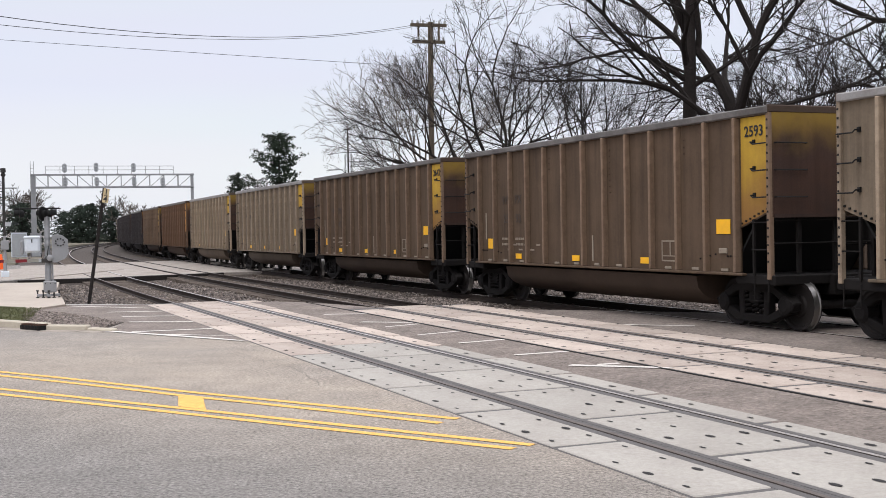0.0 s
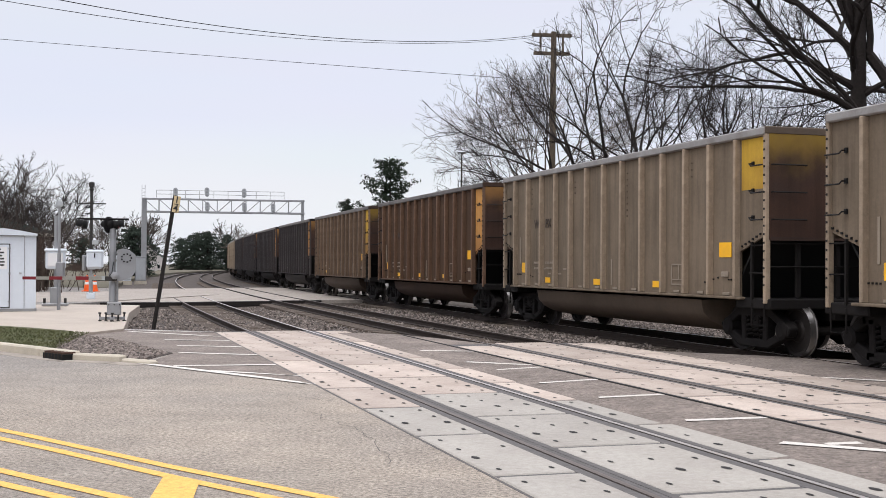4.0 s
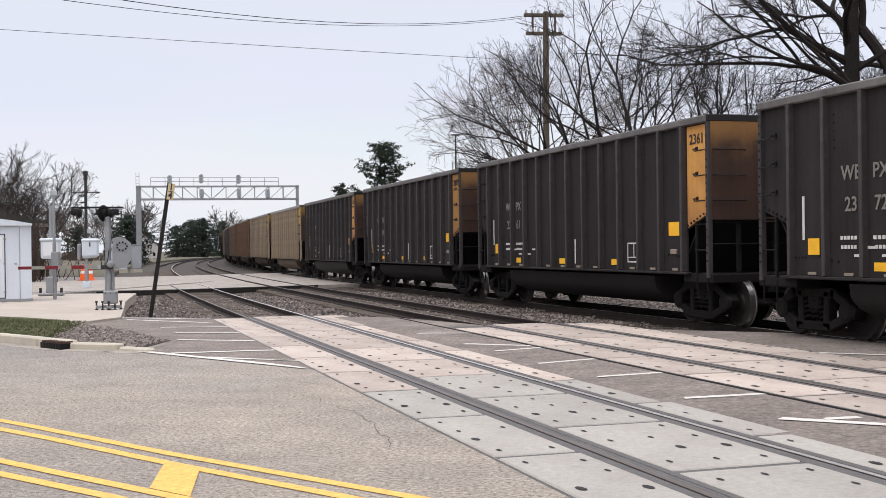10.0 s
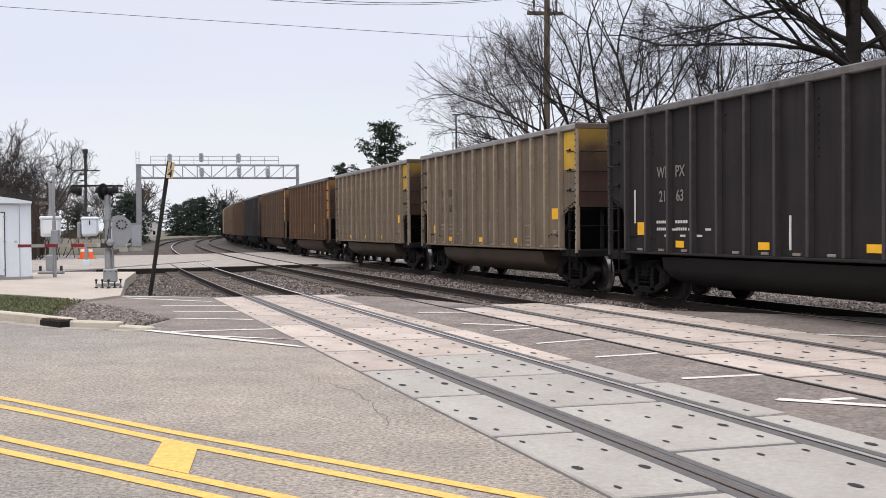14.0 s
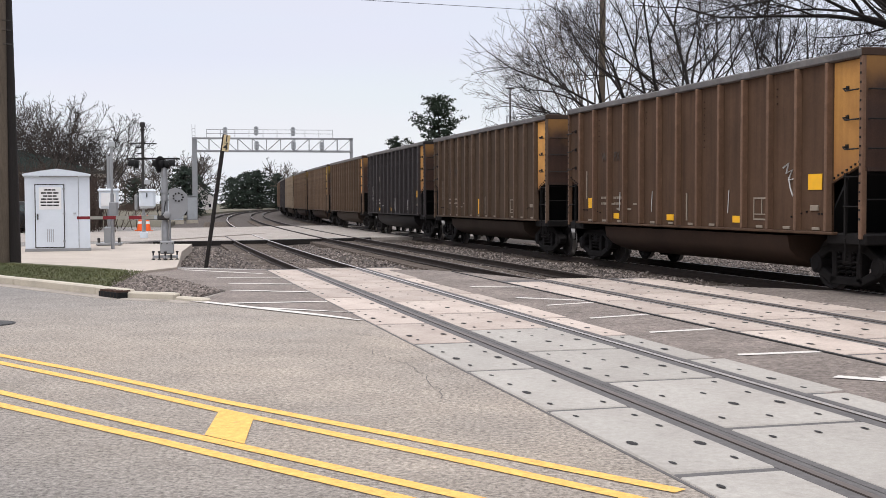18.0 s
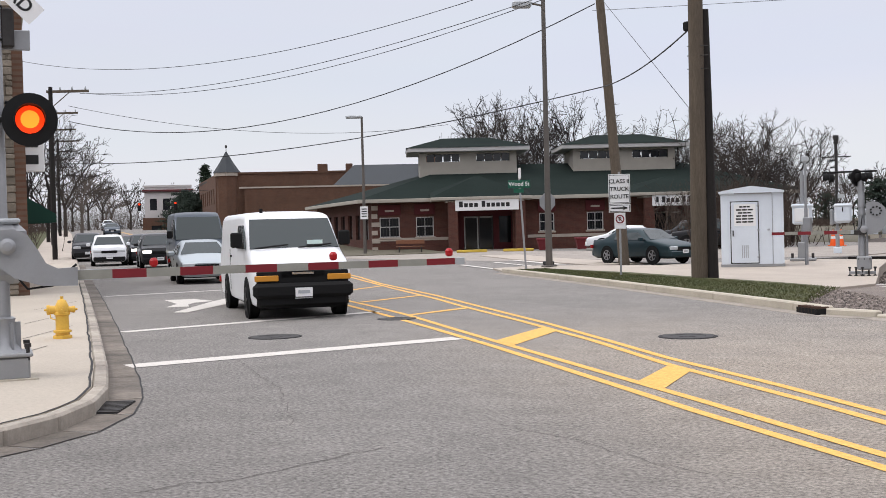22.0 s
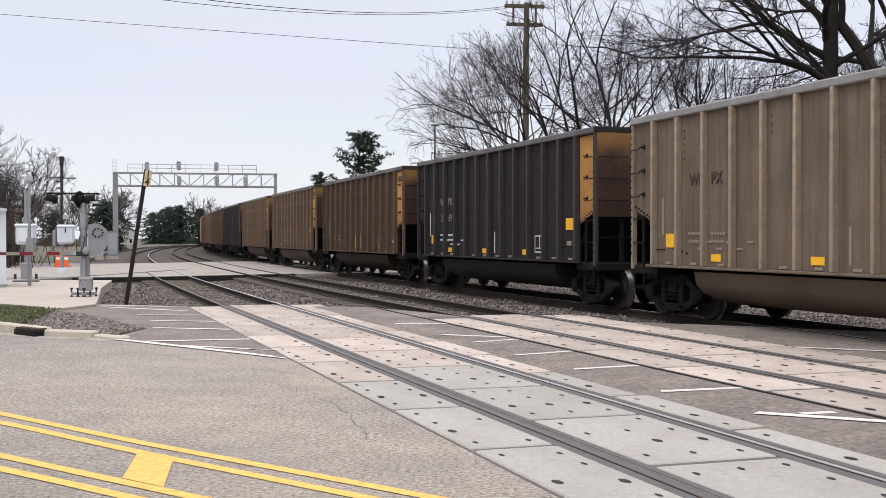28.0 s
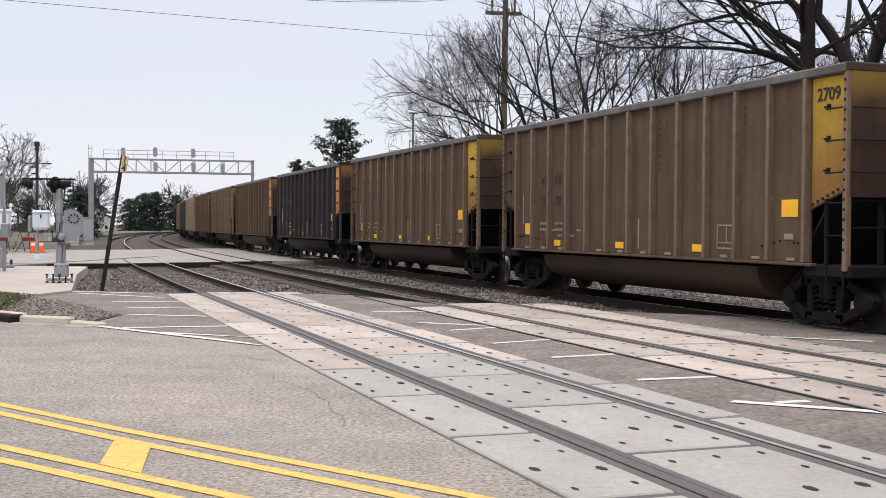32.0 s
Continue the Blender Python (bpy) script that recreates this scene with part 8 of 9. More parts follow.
# the queue behind it
street = math.degrees(math.atan2(-0.6, 0.8))
for nm, lb, x, y, pm, st, w, tw, belt, wh, r, kind, lit in (
        ("sedan_car", "silver-blue sedan queuing behind the van", -30.6, 27.6, silver_p, SEDAN, 0.88, 0.62, 0.92, (1.4, -1.35), 0.32, "sedan", False),
        ("delivery_van", "tall dark blue-grey van in the queue", -37.0, 33.2, blue_p, BIGVAN, 1.0, 0.88, 1.4, (1.6, -1.8), 0.36, "van", False),
        ("suv_car", "dark SUV with a lit headlight in the queue", -46.0, 38.8, black_p, SUV, 0.93, 0.70, 1.1, (1.4, -1.35), 0.37, "suv", True),
        ("suv_car", "charcoal SUV further back in the queue", -53.0, 43.8, dark_p, SUV, 0.93, 0.70, 1.1, (1.4, -1.35), 0.37, "suv", True),
        ("sedan_car", "dark red-brown sedan at the back of the queue", -60.5, 49.0, paint("maroon_car_paint", (0.05, 0.02, 0.025)), SEDAN, 0.88, 0.62, 0.92, (1.4, -1.35), 0.32, "sedan", False),
        ("suv_car", "white compact SUV in the kerb lane", -53.4, 41.6, white_p, SUV, 0.92, 0.70, 1.1, (1.35, -1.3), 0.37, "suv", False),
        ("suv_car", "dark car behind the white SUV", -60.5, 45.6, dark_p, SUV, 0.92, 0.70, 1.1, (1.35, -1.3), 0.37, "suv", False),
        ("sedan_car", "white car far down the street", -157.0, 122.6, white_p, SUV, 0.92, 0.70, 1.1, (1.35, -1.3), 0.37, "suv", False),
        ("sedan_car", "dark sedan far down the street", -107.5, 84.4, blue_p, SEDAN, 0.88, 0.62, 0.92, (1.4, -1.35), 0.32, "sedan", False)):
    car(nm, lb, pose(x, y, hill(x, y), 0, 0, street), pm, st, w, tw, belt, wh, r, kind, lit)
# parked cars
sed = car("sedan_car", "dark teal sedan parked behind the verge", pose(-20.95, 41.85, 0.05, 0, 0, math.degrees(math.atan2(-1.8, 4.73)) + 1), green_p, SEDAN, 0.88, 0.62, 0.92, (1.4, -1.35), 0.33, "sedan")
sed.scale = (0.92, 0.92, 0.95)
car("sedan_car", "white sedan parked before the shops", pose(-32.8, 63.4, 0.03, 0, 0, 205), white_p, SEDAN, 0.88, 0.62, 0.92, (1.4, -1.35), 0.33, "sedan")
car("suv_car", "black SUV parked before the shops", pose(-27.0, 62.5, 0.03, 0, 0, 205), black_p, SUV, 0.93, 0.70, 1.1, (1.4, -1.35), 0.37, "suv")
car("suv_car", "black SUV parked before the shops", pose(-30.0, 66.5, 0.03, 0, 0, 205), dark_p, SUV, 0.93, 0.70, 1.1, (1.4, -1.35), 0.37, "suv")

# ---- railway signal bridge over the far curve ----
SB = thing("signal_bridge", "grey lattice signal bridge spanning the tracks", "signal bridge", pose(-28.15, 136.8, 0.0, 0, 0, math.degrees(math.atan2(3.67, 17.79))))
HW, ZB, ZT = 9.08, 7.55, 9.05
for x in (-HW, HW):
    for y in (-0.35, 0.35):
        part("leg", Geo().box(x - (0.27 if x < 0 else 0.15), y - 0.12, -0.5, x + (0.27 if x < 0 else 0.15), y + 0.12, ZT + 0.1), galv, SB)
    for k in range(7):
        part("leg_lace", Geo().tube([(x, -0.35, 0.3 + 1.2 * k), (x, 0.35, 1.3 + 1.2 * k)], 0.04, 5), galv, SB)
for z in (ZB, ZT):
    for y in (-0.5, 0.5):
        part("chord", Geo().box(-HW - 0.2, y - 0.08, z - 0.08, HW + 0.2, y + 0.08, z + 0.08), galv, SB)
n = 11
for k in range(n):
    xa, xb = -HW + 2 * HW * k / n, -HW + 2 * HW * (k + 1) / n
    for y in (-0.5, 0.5):
        part("post", Geo().box(xa - 0.045, y - 0.045, ZB, xa + 0.045, y + 0.045, ZT), galv, SB)
        part("diagonal", Geo().tube([(xa, y, ZT if k < n // 2 else ZB), (xb, y, ZB if k < n // 2 else ZT)], 0.036, 5), galv, SB)
    part("walkway_plate", Geo().box(xa, -0.5, ZB + 0.08, xb - 0.02, 0.5, ZB + 0.12), galv, SB)
for z in (ZT + 0.55, ZT + 1.0):
    part("handrail", Geo().tube([(-HW + 1.4, -0.5, z), (HW - 2.2, -0.5, z)], 0.035, 5), galv, SB)
for k in range(10):
    x = -HW + 1.4 + (2 * HW - 3.6) * k / 9
    part("rail_post", Geo().tube([(x, -0.5, ZT), (x, -0.5, ZT + 1.0)], 0.03, 5), galv, SB)
for x, z in ((-5.55, ZT + 0.75), (-2.0, ZT + 0.85), (2.25, ZT + 0.8), (-5.5, ZB + 0.65), (-1.95, ZB + 0.65), (2.3, ZB + 0.65), (5.6, ZB + 0.6)):
    prof = [(0.27 * math.cos(q), 0.27 * math.sin(q) + (0.27 if math.sin(q) > 0 else -0.27)) for q in [2 * math.pi * k / 20 for k in range(20)]]
    s_ = part("signal_head", Geo().prism(prof, 0, 0.08, Matrix(((1, 0, 0, x), (0, 0, -1, -0.62), (0, 1, 0, z), (0, 0, 0, 1)))), grey_paint, SB, "grey oval signal background")
    for k in (-0.35, 0.0, 0.35):
        part("signal_lens", Geo().lathe([(0.12, 0), (0.12, 0.05), (0.09, 0.06)], 12, pose(x, -0.7, z + k, 90)), galv, s_)
for x in (-HW - 0.1,):
    part("ladder", Geo().box(x - 0.2, -0.05, 0, x - 0.15, 0.05, ZT + 1.6), galv, SB)
    part("ladder", Geo().box(x + 0.15, -0.05, 0, x + 0.2, 0.05, ZT + 1.6), galv, SB)
    for k in range(26):
        part("rung", Geo().tube([(x - 0.18, 0, 0.4 * k + 0.2), (x + 0.18, 0, 0.4 * k + 0.2)], 0.02, 4), galv, SB)
# thin radio mast behind the trees
p = thing("radio_mast", "thin dark antenna mast beyond the trees", "mast", pose(-0.3, 84.0, -0.3))
part("pole", Geo().lathe([(0.09, 0), (0.05, 9.9)], 8), dark_metal, p)
part("top_bar", Geo().box(-0.3, -0.04, 9.9, 0.3, 0.04, 10.0), dark_metal, p)
for z in (6.2, 6.9, 7.4):
    part("antenna", Geo().box(-0.28, -0.05, z, -0.18, 0.05, z + 0.6), grey_paint, p)
    part("antenna", Geo().box(0.18, -0.05, z + 0.1, 0.28, 0.05, z + 0.7), grey_paint, p)
# white houses past the bridge
for x, y, turn, sz in ((-66.0, 240.0, 25, 0.72), (-74.5, 281.0, 25, 0.55)):
    hs = thing("white_house", "white gabled wooden house beyond the curve", "house", pose(x, y, -0.3, 0, 0, turn))
    hs.scale = (sz, sz, sz)
    part("wall_shell", Geo().prism([(-4, 0), (4, 0), (4, 5.0), (0, 9.0), (-4, 5.0)], 0, 9, Matrix(((1, 0, 0, 0), (0, 0, -1, 9), (0, 1, 0, 0), (0, 0, 0, 1)))), w_paint, hs)
    for sg in (-1, 1):
        part("roof_slope", Geo().box(-0.1, -0.4, -0.1, 5.9, 9.4, 0.12, Matrix.Translation((0, 0, 9.1)) @ pose(0, 0, 0, 0, 45 if sg > 0 else 135, 0)), roof_slate, hs)
    for x, z in ((-2, 1.2), (1.2, 1.2), (-0.5, 5.0)):
        part("window", Geo().box(x, -0.06, z, x + 1.0, 0.02, z + 1.6), glass_dark, hs)
# wires: along the street and over the junction
for a, b, sag, r in (((-60.41, 43.69, 6.04), (-21.44, 39.81, 6.81), 0.85, 0.022), ((-60.07, 44.16, 8.58), (-21.69, 39.67, 9.95), 2.3, 0.022), ((-59.64, 44.74, 10.26), (-20.66, 34.27, 9.34), 0.95, 0.014),
                     ((-59.44, 45.01, 10.26), (-21.18, 35.12, 9.42), 1.15, 0.014), ((-57.65, 38.92, 11.51), (-19.76, 30.12, 8.76), 1.3, 0.012), ((-60.05, 44.19, 9.5), (-46.83, 64.89, 8.57), 1.05, 0.014),
                     ((-21.44, 39.81, 6.81), (-13.27, 29.23, 6.68), 0.2, 0.022), ((-21.41, 39.82, 10.04), (-13.24, 29.36, 4.56), 0.0, 0.010),
                     ((3.31, 58.03, 13.0), (-13.1, 29.35, 8.83), 0.84, 0.013), ((3.31, 58.03, 12.9), (-13.1, 29.35, 8.48), 0.72, 0.010), ((-29.81, 54.34, 12.68), (4.12, 57.8, 10.7), 0.05, 0.012)):
    wire(a, b, sag, r)
for x, y, h in ((-60.66, 43.35, 10.4), (-82.0, 58.5, 11.0), (-94.0, 67.2, 10.6), (-108.0, 78.0, 10.5), (-123.0, 88.8, 10.4), (-140.0, 101.0, 10.5), (-158.0, 114.0, 10.3)):
    lp2 = wood_pole("utility_pole", "timber utility pole with a crossarm along the street", x, y, h, 0.15, (0.05, 0), creosote, 0.1 + hill(x, y))
    part("crossarm", Geo().box(-0.2, -0.07, h - 0.35, 2.3, 0.07, h - 0.2), old_wood, lp2, "", False, pose(0, 0, 0, 0, 0, 38))
    part("brace", Geo().tube([(0, 0, h - 1.3), (0.9, 0.7, h - 0.35)], 0.03, 5), old_wood, lp2)
    for k in (0.6, 1.3, 2.1):
        part("insulator", Geo().lathe([(0.05, h - 0.2), (0.06, h - 0.12), (0.03, h)], 8, pose(k * 0.79, k * 0.62, 0)), grey_paint, lp2)
# traffic lights over the far junction
for x, y in ((-118.0, 97.0), (-113.0, 98.5)):
    tl = thing("traffic_light", "hanging traffic light showing red", "traffic light", pose(x, y, 4.6, 0, 0, 52), "traffic lights")
    part("case", Geo().box(-0.2, -0.2, 0, 0.2, 0.2, 1.05, None, 0.03), black_paint, tl)
    part("red_lens", Geo().lathe([(0.13, 0), (0.12, 0.06)], 12, pose(0, -0.2, 0.85, 90)), lens_red, tl, "lit red lens")
    part("span_wire", Geo().tube([(0, 0, 1.0), (0, 0, 2.4)], 0.03, 5), wire_mat, tl)
wire((-128.0, 88.0, 7.4), (-100.0, 112.0, 7.4), 0.4, 0.03)

# ---- trees ----
bark = mat("bare_bark", (0.05, 0.04, 0.034), 0.95, grain=0.4, grain_scale=10, stain=0.4, stain_scale=2)
bark_dark = mat("dark_bark", (0.026, 0.021, 0.019), 0.95, grain=0.4, grain_scale=10, stain=0.4, stain_scale=2)
bark_grey = mat("grey_bark", (0.12, 0.10, 0.085), 0.95, grain=0.4, grain_scale=10, stain=0.4, stain_scale=2)


def bare_tree(name, label, material, stems, seed, depth=6, dense=5.0, twig=0.008, fine=True):
    """A leafless tree of stems (start, azimuth, tilt, length, radius, arch, bare) that fork again and again, with twigs along the outer shoots.
    A stem with bare above 0.3 is a plain trunk; arch bows a stem outwards; dense: twigs to the metre."""
    r = random.Random(seed)
    tree = thing(name, label, "tree")
    trunk, crown = Geo(), Geo()

    def swing(d, ang, turn):
        ref = d.cross(Vector((0.13, 0.31, 1))).normalized()
        side = ref * math.cos(turn) + d.cross(ref) * math.sin(turn)
        return (d * math.cos(ang) + side * math.sin(ang)).normalized()

    def spray(p, d, length):
        q = p + d * length * 0.5 + Vector((r.gauss(0, 0.04), r.gauss(0, 0.04), r.gauss(0.02, 0.03)))
        e = q + (d + Vector((r.gauss(0, 0.2), r.gauss(0, 0.2), r.gauss(0.08, 0.2)))).normalized() * length * 0.5
        crown.tube([p, q, e], [twig, twig * 0.8, twig * 0.5], 3, False)
        if fine:
            for b, k in ((q, 0.5), (p.lerp(q, 0.6), 0.4), (q.lerp(e, 0.5), 0.35)):
                crown.tube([b, b + swing(d, r.uniform(0.5, 1.0), r.uniform(0, 6.3)) * length * k * r.uniform(0.7, 1.2)], [twig * 0.7, twig * 0.45], 3, False)

    def limb(p, d, seg, rad, level, arch):
        end = max(twig, rad * 0.8)
        path, q, dd = [p], p.copy(), d.copy()
        n = 4 if level > depth - 2 else 2
        for _ in range(n):
            dd = (dd + Vector((r.gauss(0, 0.09), r.gauss(0, 0.09), r.gauss(arch, 0.08)))).normalized()
            q = q + dd * seg / n
            path.append(q.copy())
        crown.tube(path, [rad + (end - rad) * k / n for k in range(n + 1)], 6 if rad > 0.05 else 4 if rad > 0.022 else 3, False)
        if level <= 3:
            for _ in range(max(1, round(seg * dense * r.uniform(0.7, 1.3)))):
                f = r.random() * n
                k = min(n - 1, int(f))
                spray(path[k].lerp(path[k + 1], f - k), swing(dd, r.uniform(0.55, 1.15), r.uniform(0, 6.3)), r.uniform(0.25, 0.75))
        if level == 0:
            return
        turn = r.uniform(0, 6.3)
        for k in range(2 if r.random() < 0.72 else 3):
            ang = r.uniform(0.1, 0.28) if k == 0 else r.uniform(0.38, 0.78)
            nd = swing(dd, ang, turn + k * (3.14 if k < 2 else 4.7))
            nd.z += 0.03
            limb(q, nd.normalized(), seg * (r.uniform(0.78, 0.92) if k == 0 else r.uniform(0.66, 0.86)), end * (0.92 if k == 0 else r.uniform(0.6, 0.75)), level - 1, arch * 0.55)

    for start, az, tilt, length, rad, arch, bare in stems:
        q, t = radians(az), radians(tilt)
        d = Vector((math.cos(q) * math.sin(t), math.sin(q) * math.sin(t), math.cos(t)))
        a = Vector(start)
        if bare > 0.3:
            trunk.tube([a, a + d * length * 0.12, a + d * length * 0.55, a + d * length], [rad * 1.35, rad, rad * 0.85, rad * 0.62 if bare > 0.9 else rad * 0.4], 12)
            if bare < 0.9:
                for k in range(3):
                    limb(a + d * length * (0.8 + 0.09 * k), swing(d, 0.45, 2.1 * k + 1), length * 0.12, rad * 0.4, depth - 1, 0.0)
        else:
            limb(a, d, length * 0.22, rad, depth, arch)
    part("trunk", trunk, material, tree, "", True)
    part("crown", crown, material, tree, "bare branches and twigs")
    return tree


def fan(seed, z, n, tilt0, tilt1, length, rad, arch=0.0):
    """Stems that rise from one fork and spread all round."""
    r = random.Random(seed)
    return [((0, 0, z * r.uniform(0.82, 1.0)), 360 * (k + r.uniform(-0.3, 0.3)) / n, r.uniform(tilt0, tilt1), length * r.uniform(0.8, 1.1), rad * r.uniform(0.65, 1.0), arch, 0.15) for k in range(n)]


# five kinds, then copies at other sizes and turns
def plant(proto, x, y, z, turn, size, label=""):
    c = copy_thing(proto, pose(x, y, z, 0, 0, turn))
    c.scale = (size, size, size)
    if label:
        c["label"] = label
    return c


def place(tree, x, y, z=-0.3, turn=0):
    tree.matrix_basis = pose(x, y, z, 0, 0, turn)
    return tree


LB = "large leafless tree with heavy dark limbs beyond the train"
post = (0, 0, -0.3)
# tall single stem whose limbs sweep far out over the train
big = place(bare_tree("bare_tree", LB, bark_dark, [
    (post, 0, 1, 14.5, 0.31, 0.0, 0.5), ((0, 0, 8.0), 192, 48, 10.4, 0.125, -0.07, 0.1), ((0, 0, 9.2), 172, 34, 11.0, 0.135, -0.06, 0.1), ((0, 0, 7.2), 205, 62, 9.6, 0.10, -0.04, 0.1),
    ((0, 0, 10.4), 215, 26, 10.0, 0.125, -0.05, 0.1), ((0, 0, 10.2), 20, 30, 9.6, 0.125, -0.05, 0.1), ((0, 0, 8.6), 250, 52, 7.6, 0.13, -0.04, 0.1), ((0, 0, 9.0), 90, 50, 7.6, 0.13, -0.04, 0.1),
    ((0, 0, 7.6), 330, 60, 7.0, 0.12, -0.03, 0.1)], 5, 6, 1.2, 0.0066), 13.1, 39.9)
# its neighbour forks into two upright stems
fork = place(bare_tree("bare_tree", "large leafless tree forked into two upright stems beyond the train", bark_dark, [
    (post, 0, 1, 7.0, 0.42, 0.0, 0.95), ((-0.05, 0, 6.5), 170, 13, 13.5, 0.22, -0.01, 0.1), ((0.05, 0, 6.5), 10, 17, 14.0, 0.23, -0.01, 0.1), ((0.1, 0.1, 6.2), 75, 35, 9.5, 0.17, -0.05, 0.1),
    ((0.1, -0.1, 6.4), 280, 38, 9.5, 0.17, -0.05, 0.1), ((0.1, 0, 6.0), 345, 48, 9.5, 0.15, -0.05, 0.1), ((-0.1, 0, 5.8), 200, 54, 9.0, 0.14, -0.05, 0.1)], 12, 6, 1.2, 0.0066), 14.9, 39.4)
# thick straight trunk further right
big2 = place(bare_tree("bare_tree", LB, bark_dark, [
    (post, 0, 2, 16.0, 0.48, 0.0, 0.42), ((0.1, 0, 8.4), 188, 56, 10.0, 0.18, -0.05, 0.1), ((0.1, 0, 7.0), 200, 70, 9.0, 0.15, -0.03, 0.1), ((0.1, 0, 10.2), 175, 42, 9.8, 0.18, -0.05, 0.1), ((0.1, 0, 9.0), 15, 56, 8.8, 0.16, -0.04, 0.1),
    ((0.1, 0, 11.4), 215, 30, 9.0, 0.17, -0.04, 0.1), ((0.1, 0, 11.0), 340, 34, 9.0, 0.17, -0.04, 0.1), ((0.1, 0, 7.8), 262, 64, 8.0, 0.13, -0.03, 0.1)], 21, 6, 1.1, 0.0066), 22.9, 35.9)
mid1 = place(bare_tree("bare_tree", "leafless tree with a fan of dark stems and fine twigs", bark_dark, [(post, 0, 0, 3.6, 0.24, 0.0, 0.95)] + fan(3, 3.4, 7, 4, 44, 10.0, 0.135, 0.0), 9, 6, 0.42, 0.0062), 6.5, 49.6)
mid2 = place(bare_tree("bare_tree", "leafless many-stemmed tree with dense crossing twigs", bark_dark, [(post, 0, 0, 3.2, 0.24, 0.0, 0.95)] + fan(7, 3.1, 7, 5, 46, 10.4, 0.135, 0.0), 14, 6, 0.42, 0.0062), 11.4, 50.8)
pale = place(bare_tree("bare_tree", "slender pale leafless tree beside the line pole", bark_grey, [(post, 0, 0, 2.6, 0.2, 0.0, 0.95)] + fan(11, 2.5, 6, 3, 24, 11.8, 0.10, 0.0), 33, 6, 0.36, 0.0072), 4.1, 62.0)
# lighter kinds for the woods further off
far1 = place(bare_tree("bare_tree", "leafless tree beyond the railway", bark_dark, [(post, 0, 0, 4.0, 0.26, 0.0, 0.95)] + fan(4, 3.9, 7, 5, 42, 11.4, 0.13, 0.0), 41, 5, 2.2, 0.017, False), 25.5, 60.0)
far2 = place(bare_tree("bare_tree", "leafless tree beyond the railway", bark_dark, [(post, 0, 0, 3.2, 0.22, 0.0, 0.95)] + fan(8, 3.1, 6, 5, 40, 12.0, 0.12, 0.0), 43, 5, 1.8, 0.019, False), 40.0, 70.0)
far3 = place(bare_tree("bare_tree", "grey leafless tree beyond the railway", bark, [(post, 0, 0, 3.6, 0.2, 0.0, 0.95)] + fan(15, 3.5, 6, 5, 38, 11.0, 0.11, 0.0), 47, 5, 2.0, 0.019, False), 34.0, 78.0)
sky1 = place(bare_tree("bare_tree", "distant bare tree on the skyline", bark, [(post, 0, 0, 4.0, 0.26, 0.0, 0.95)] + fan(24, 3.9, 5, 10, 46, 9.4, 0.14, -0.02), 51, 4, 0.9, 0.04, False), -60.0, 330.0)
sky2 = place(bare_tree("bare_tree", "distant bare tree on the skyline", bark_grey, [(post, 0, 0, 3.4, 0.24, 0.0, 0.95)] + fan(28, 3.3, 5, 8, 44, 9.8, 0.14, -0.02), 53, 4, 0.8, 0.04, False), -95.0, 320.0)
# along the far side of the railway
for pr, x, y, turn, size in ((mid2, 19.0, 46.5, 200, 0.98), (far1, 27.0, 50.0, 20, 1.15), (far1, 32.0, 44.0, 120, 1.2), (far3, 0.4, 82.0, 110, 0.42), (far2, 4.5, 88.0, 250, 0.45)):
    plant(pr, x, y, -0.4, turn, size)
# woods left of the tracks and behind the shops
thicket = "bare winter trees and brush behind the shops"
wood_spots = random.Random(6)
for x, y, size in ((-52.7, 79.1, 1.12), (-47.7, 82.2, 1.05), (-55.5, 86.8, 1.15), (-38.5, 81.4, 0.95), (-27.4, 69.8, 0.78), (-27.9, 78.0, 0.7), (-32.0, 84.0, 0.72), (-36.5, 92.0, 0.78), (-38.0, 98.0, 0.7), (-46.0, 104.0, 0.9), (-53.0, 100.0, 0.95), (-60.0, 98.0, 0.95),
                   (-66.0, 104.0, 1.0), (-50.0, 112.0, 0.95), (-45.0, 116.0, 0.7)):
    plant(wood_spots.choice((far1, far2, far3)), x, y, -0.2, wood_spots.uniform(0, 360), size * 0.87, thicket)
# street trees down the road
for x, y, size in ((-74.4, 50.8, 0.8), (-89.8, 63.6, 0.84), (-105, 76.5, 0.88), (-120, 89.8, 0.85), (-174, 134.7, 0.85), (-171, 138.6, 0.8), (-118.7, 112, 0.66), (-174, 150.4, 0.75), (-185, 130, 0.9), (-160, 118, 0.85), (-190, 148, 0.9), (-66, 38, 0.7), (-78, 46, 0.75), (-90, 56, 0.8), (-105, 66, 0.85), (-125, 80, 0.9), (-150, 98, 0.95), (-175, 118, 1.0), (-185, 140, 1.0), (-200, 150, 1.0), (-210, 165, 1.0), (-195, 172, 0.9), (-220, 140, 1.0), (-36, 10, 0.7), (-44, 14, 0.8)):
    plant(wood_spots.choice((far1, far2, far3, far2) if x > -100 else (sky1, sky2)), x, y, hill(x, y), wood_spots.uniform(0, 360), size, "bare street tree in winter")
# distant skyline along the curve
for k in range(38):
    q = radians(wood_spots.uniform(94, 124))
    d = wood_spots.uniform(230, 380)
    plant(wood_spots.choice((sky1, sky2)), math.cos(q) * d, math.sin(q) * d, -0.5, wood_spots.uniform(0, 360), wood_spots.uniform(0.8, 1.25) * 1.3, "distant bare tree on the skyline")

# evergreen clumps: distance haze mixed into a paler, greyer needle colour
needle_hazed = mat("hazed_green_needles", (0.045, 0.058, 0.046), 0.95, grain=0.5, grain_scale=2, mottle=0.3, mottle_scale=0.4, spec=0.05)
needle = mat("pine_needles", (0.022, 0.034, 0.02), 0.9, grain=0.5, grain_scale=3, vary=0.1)


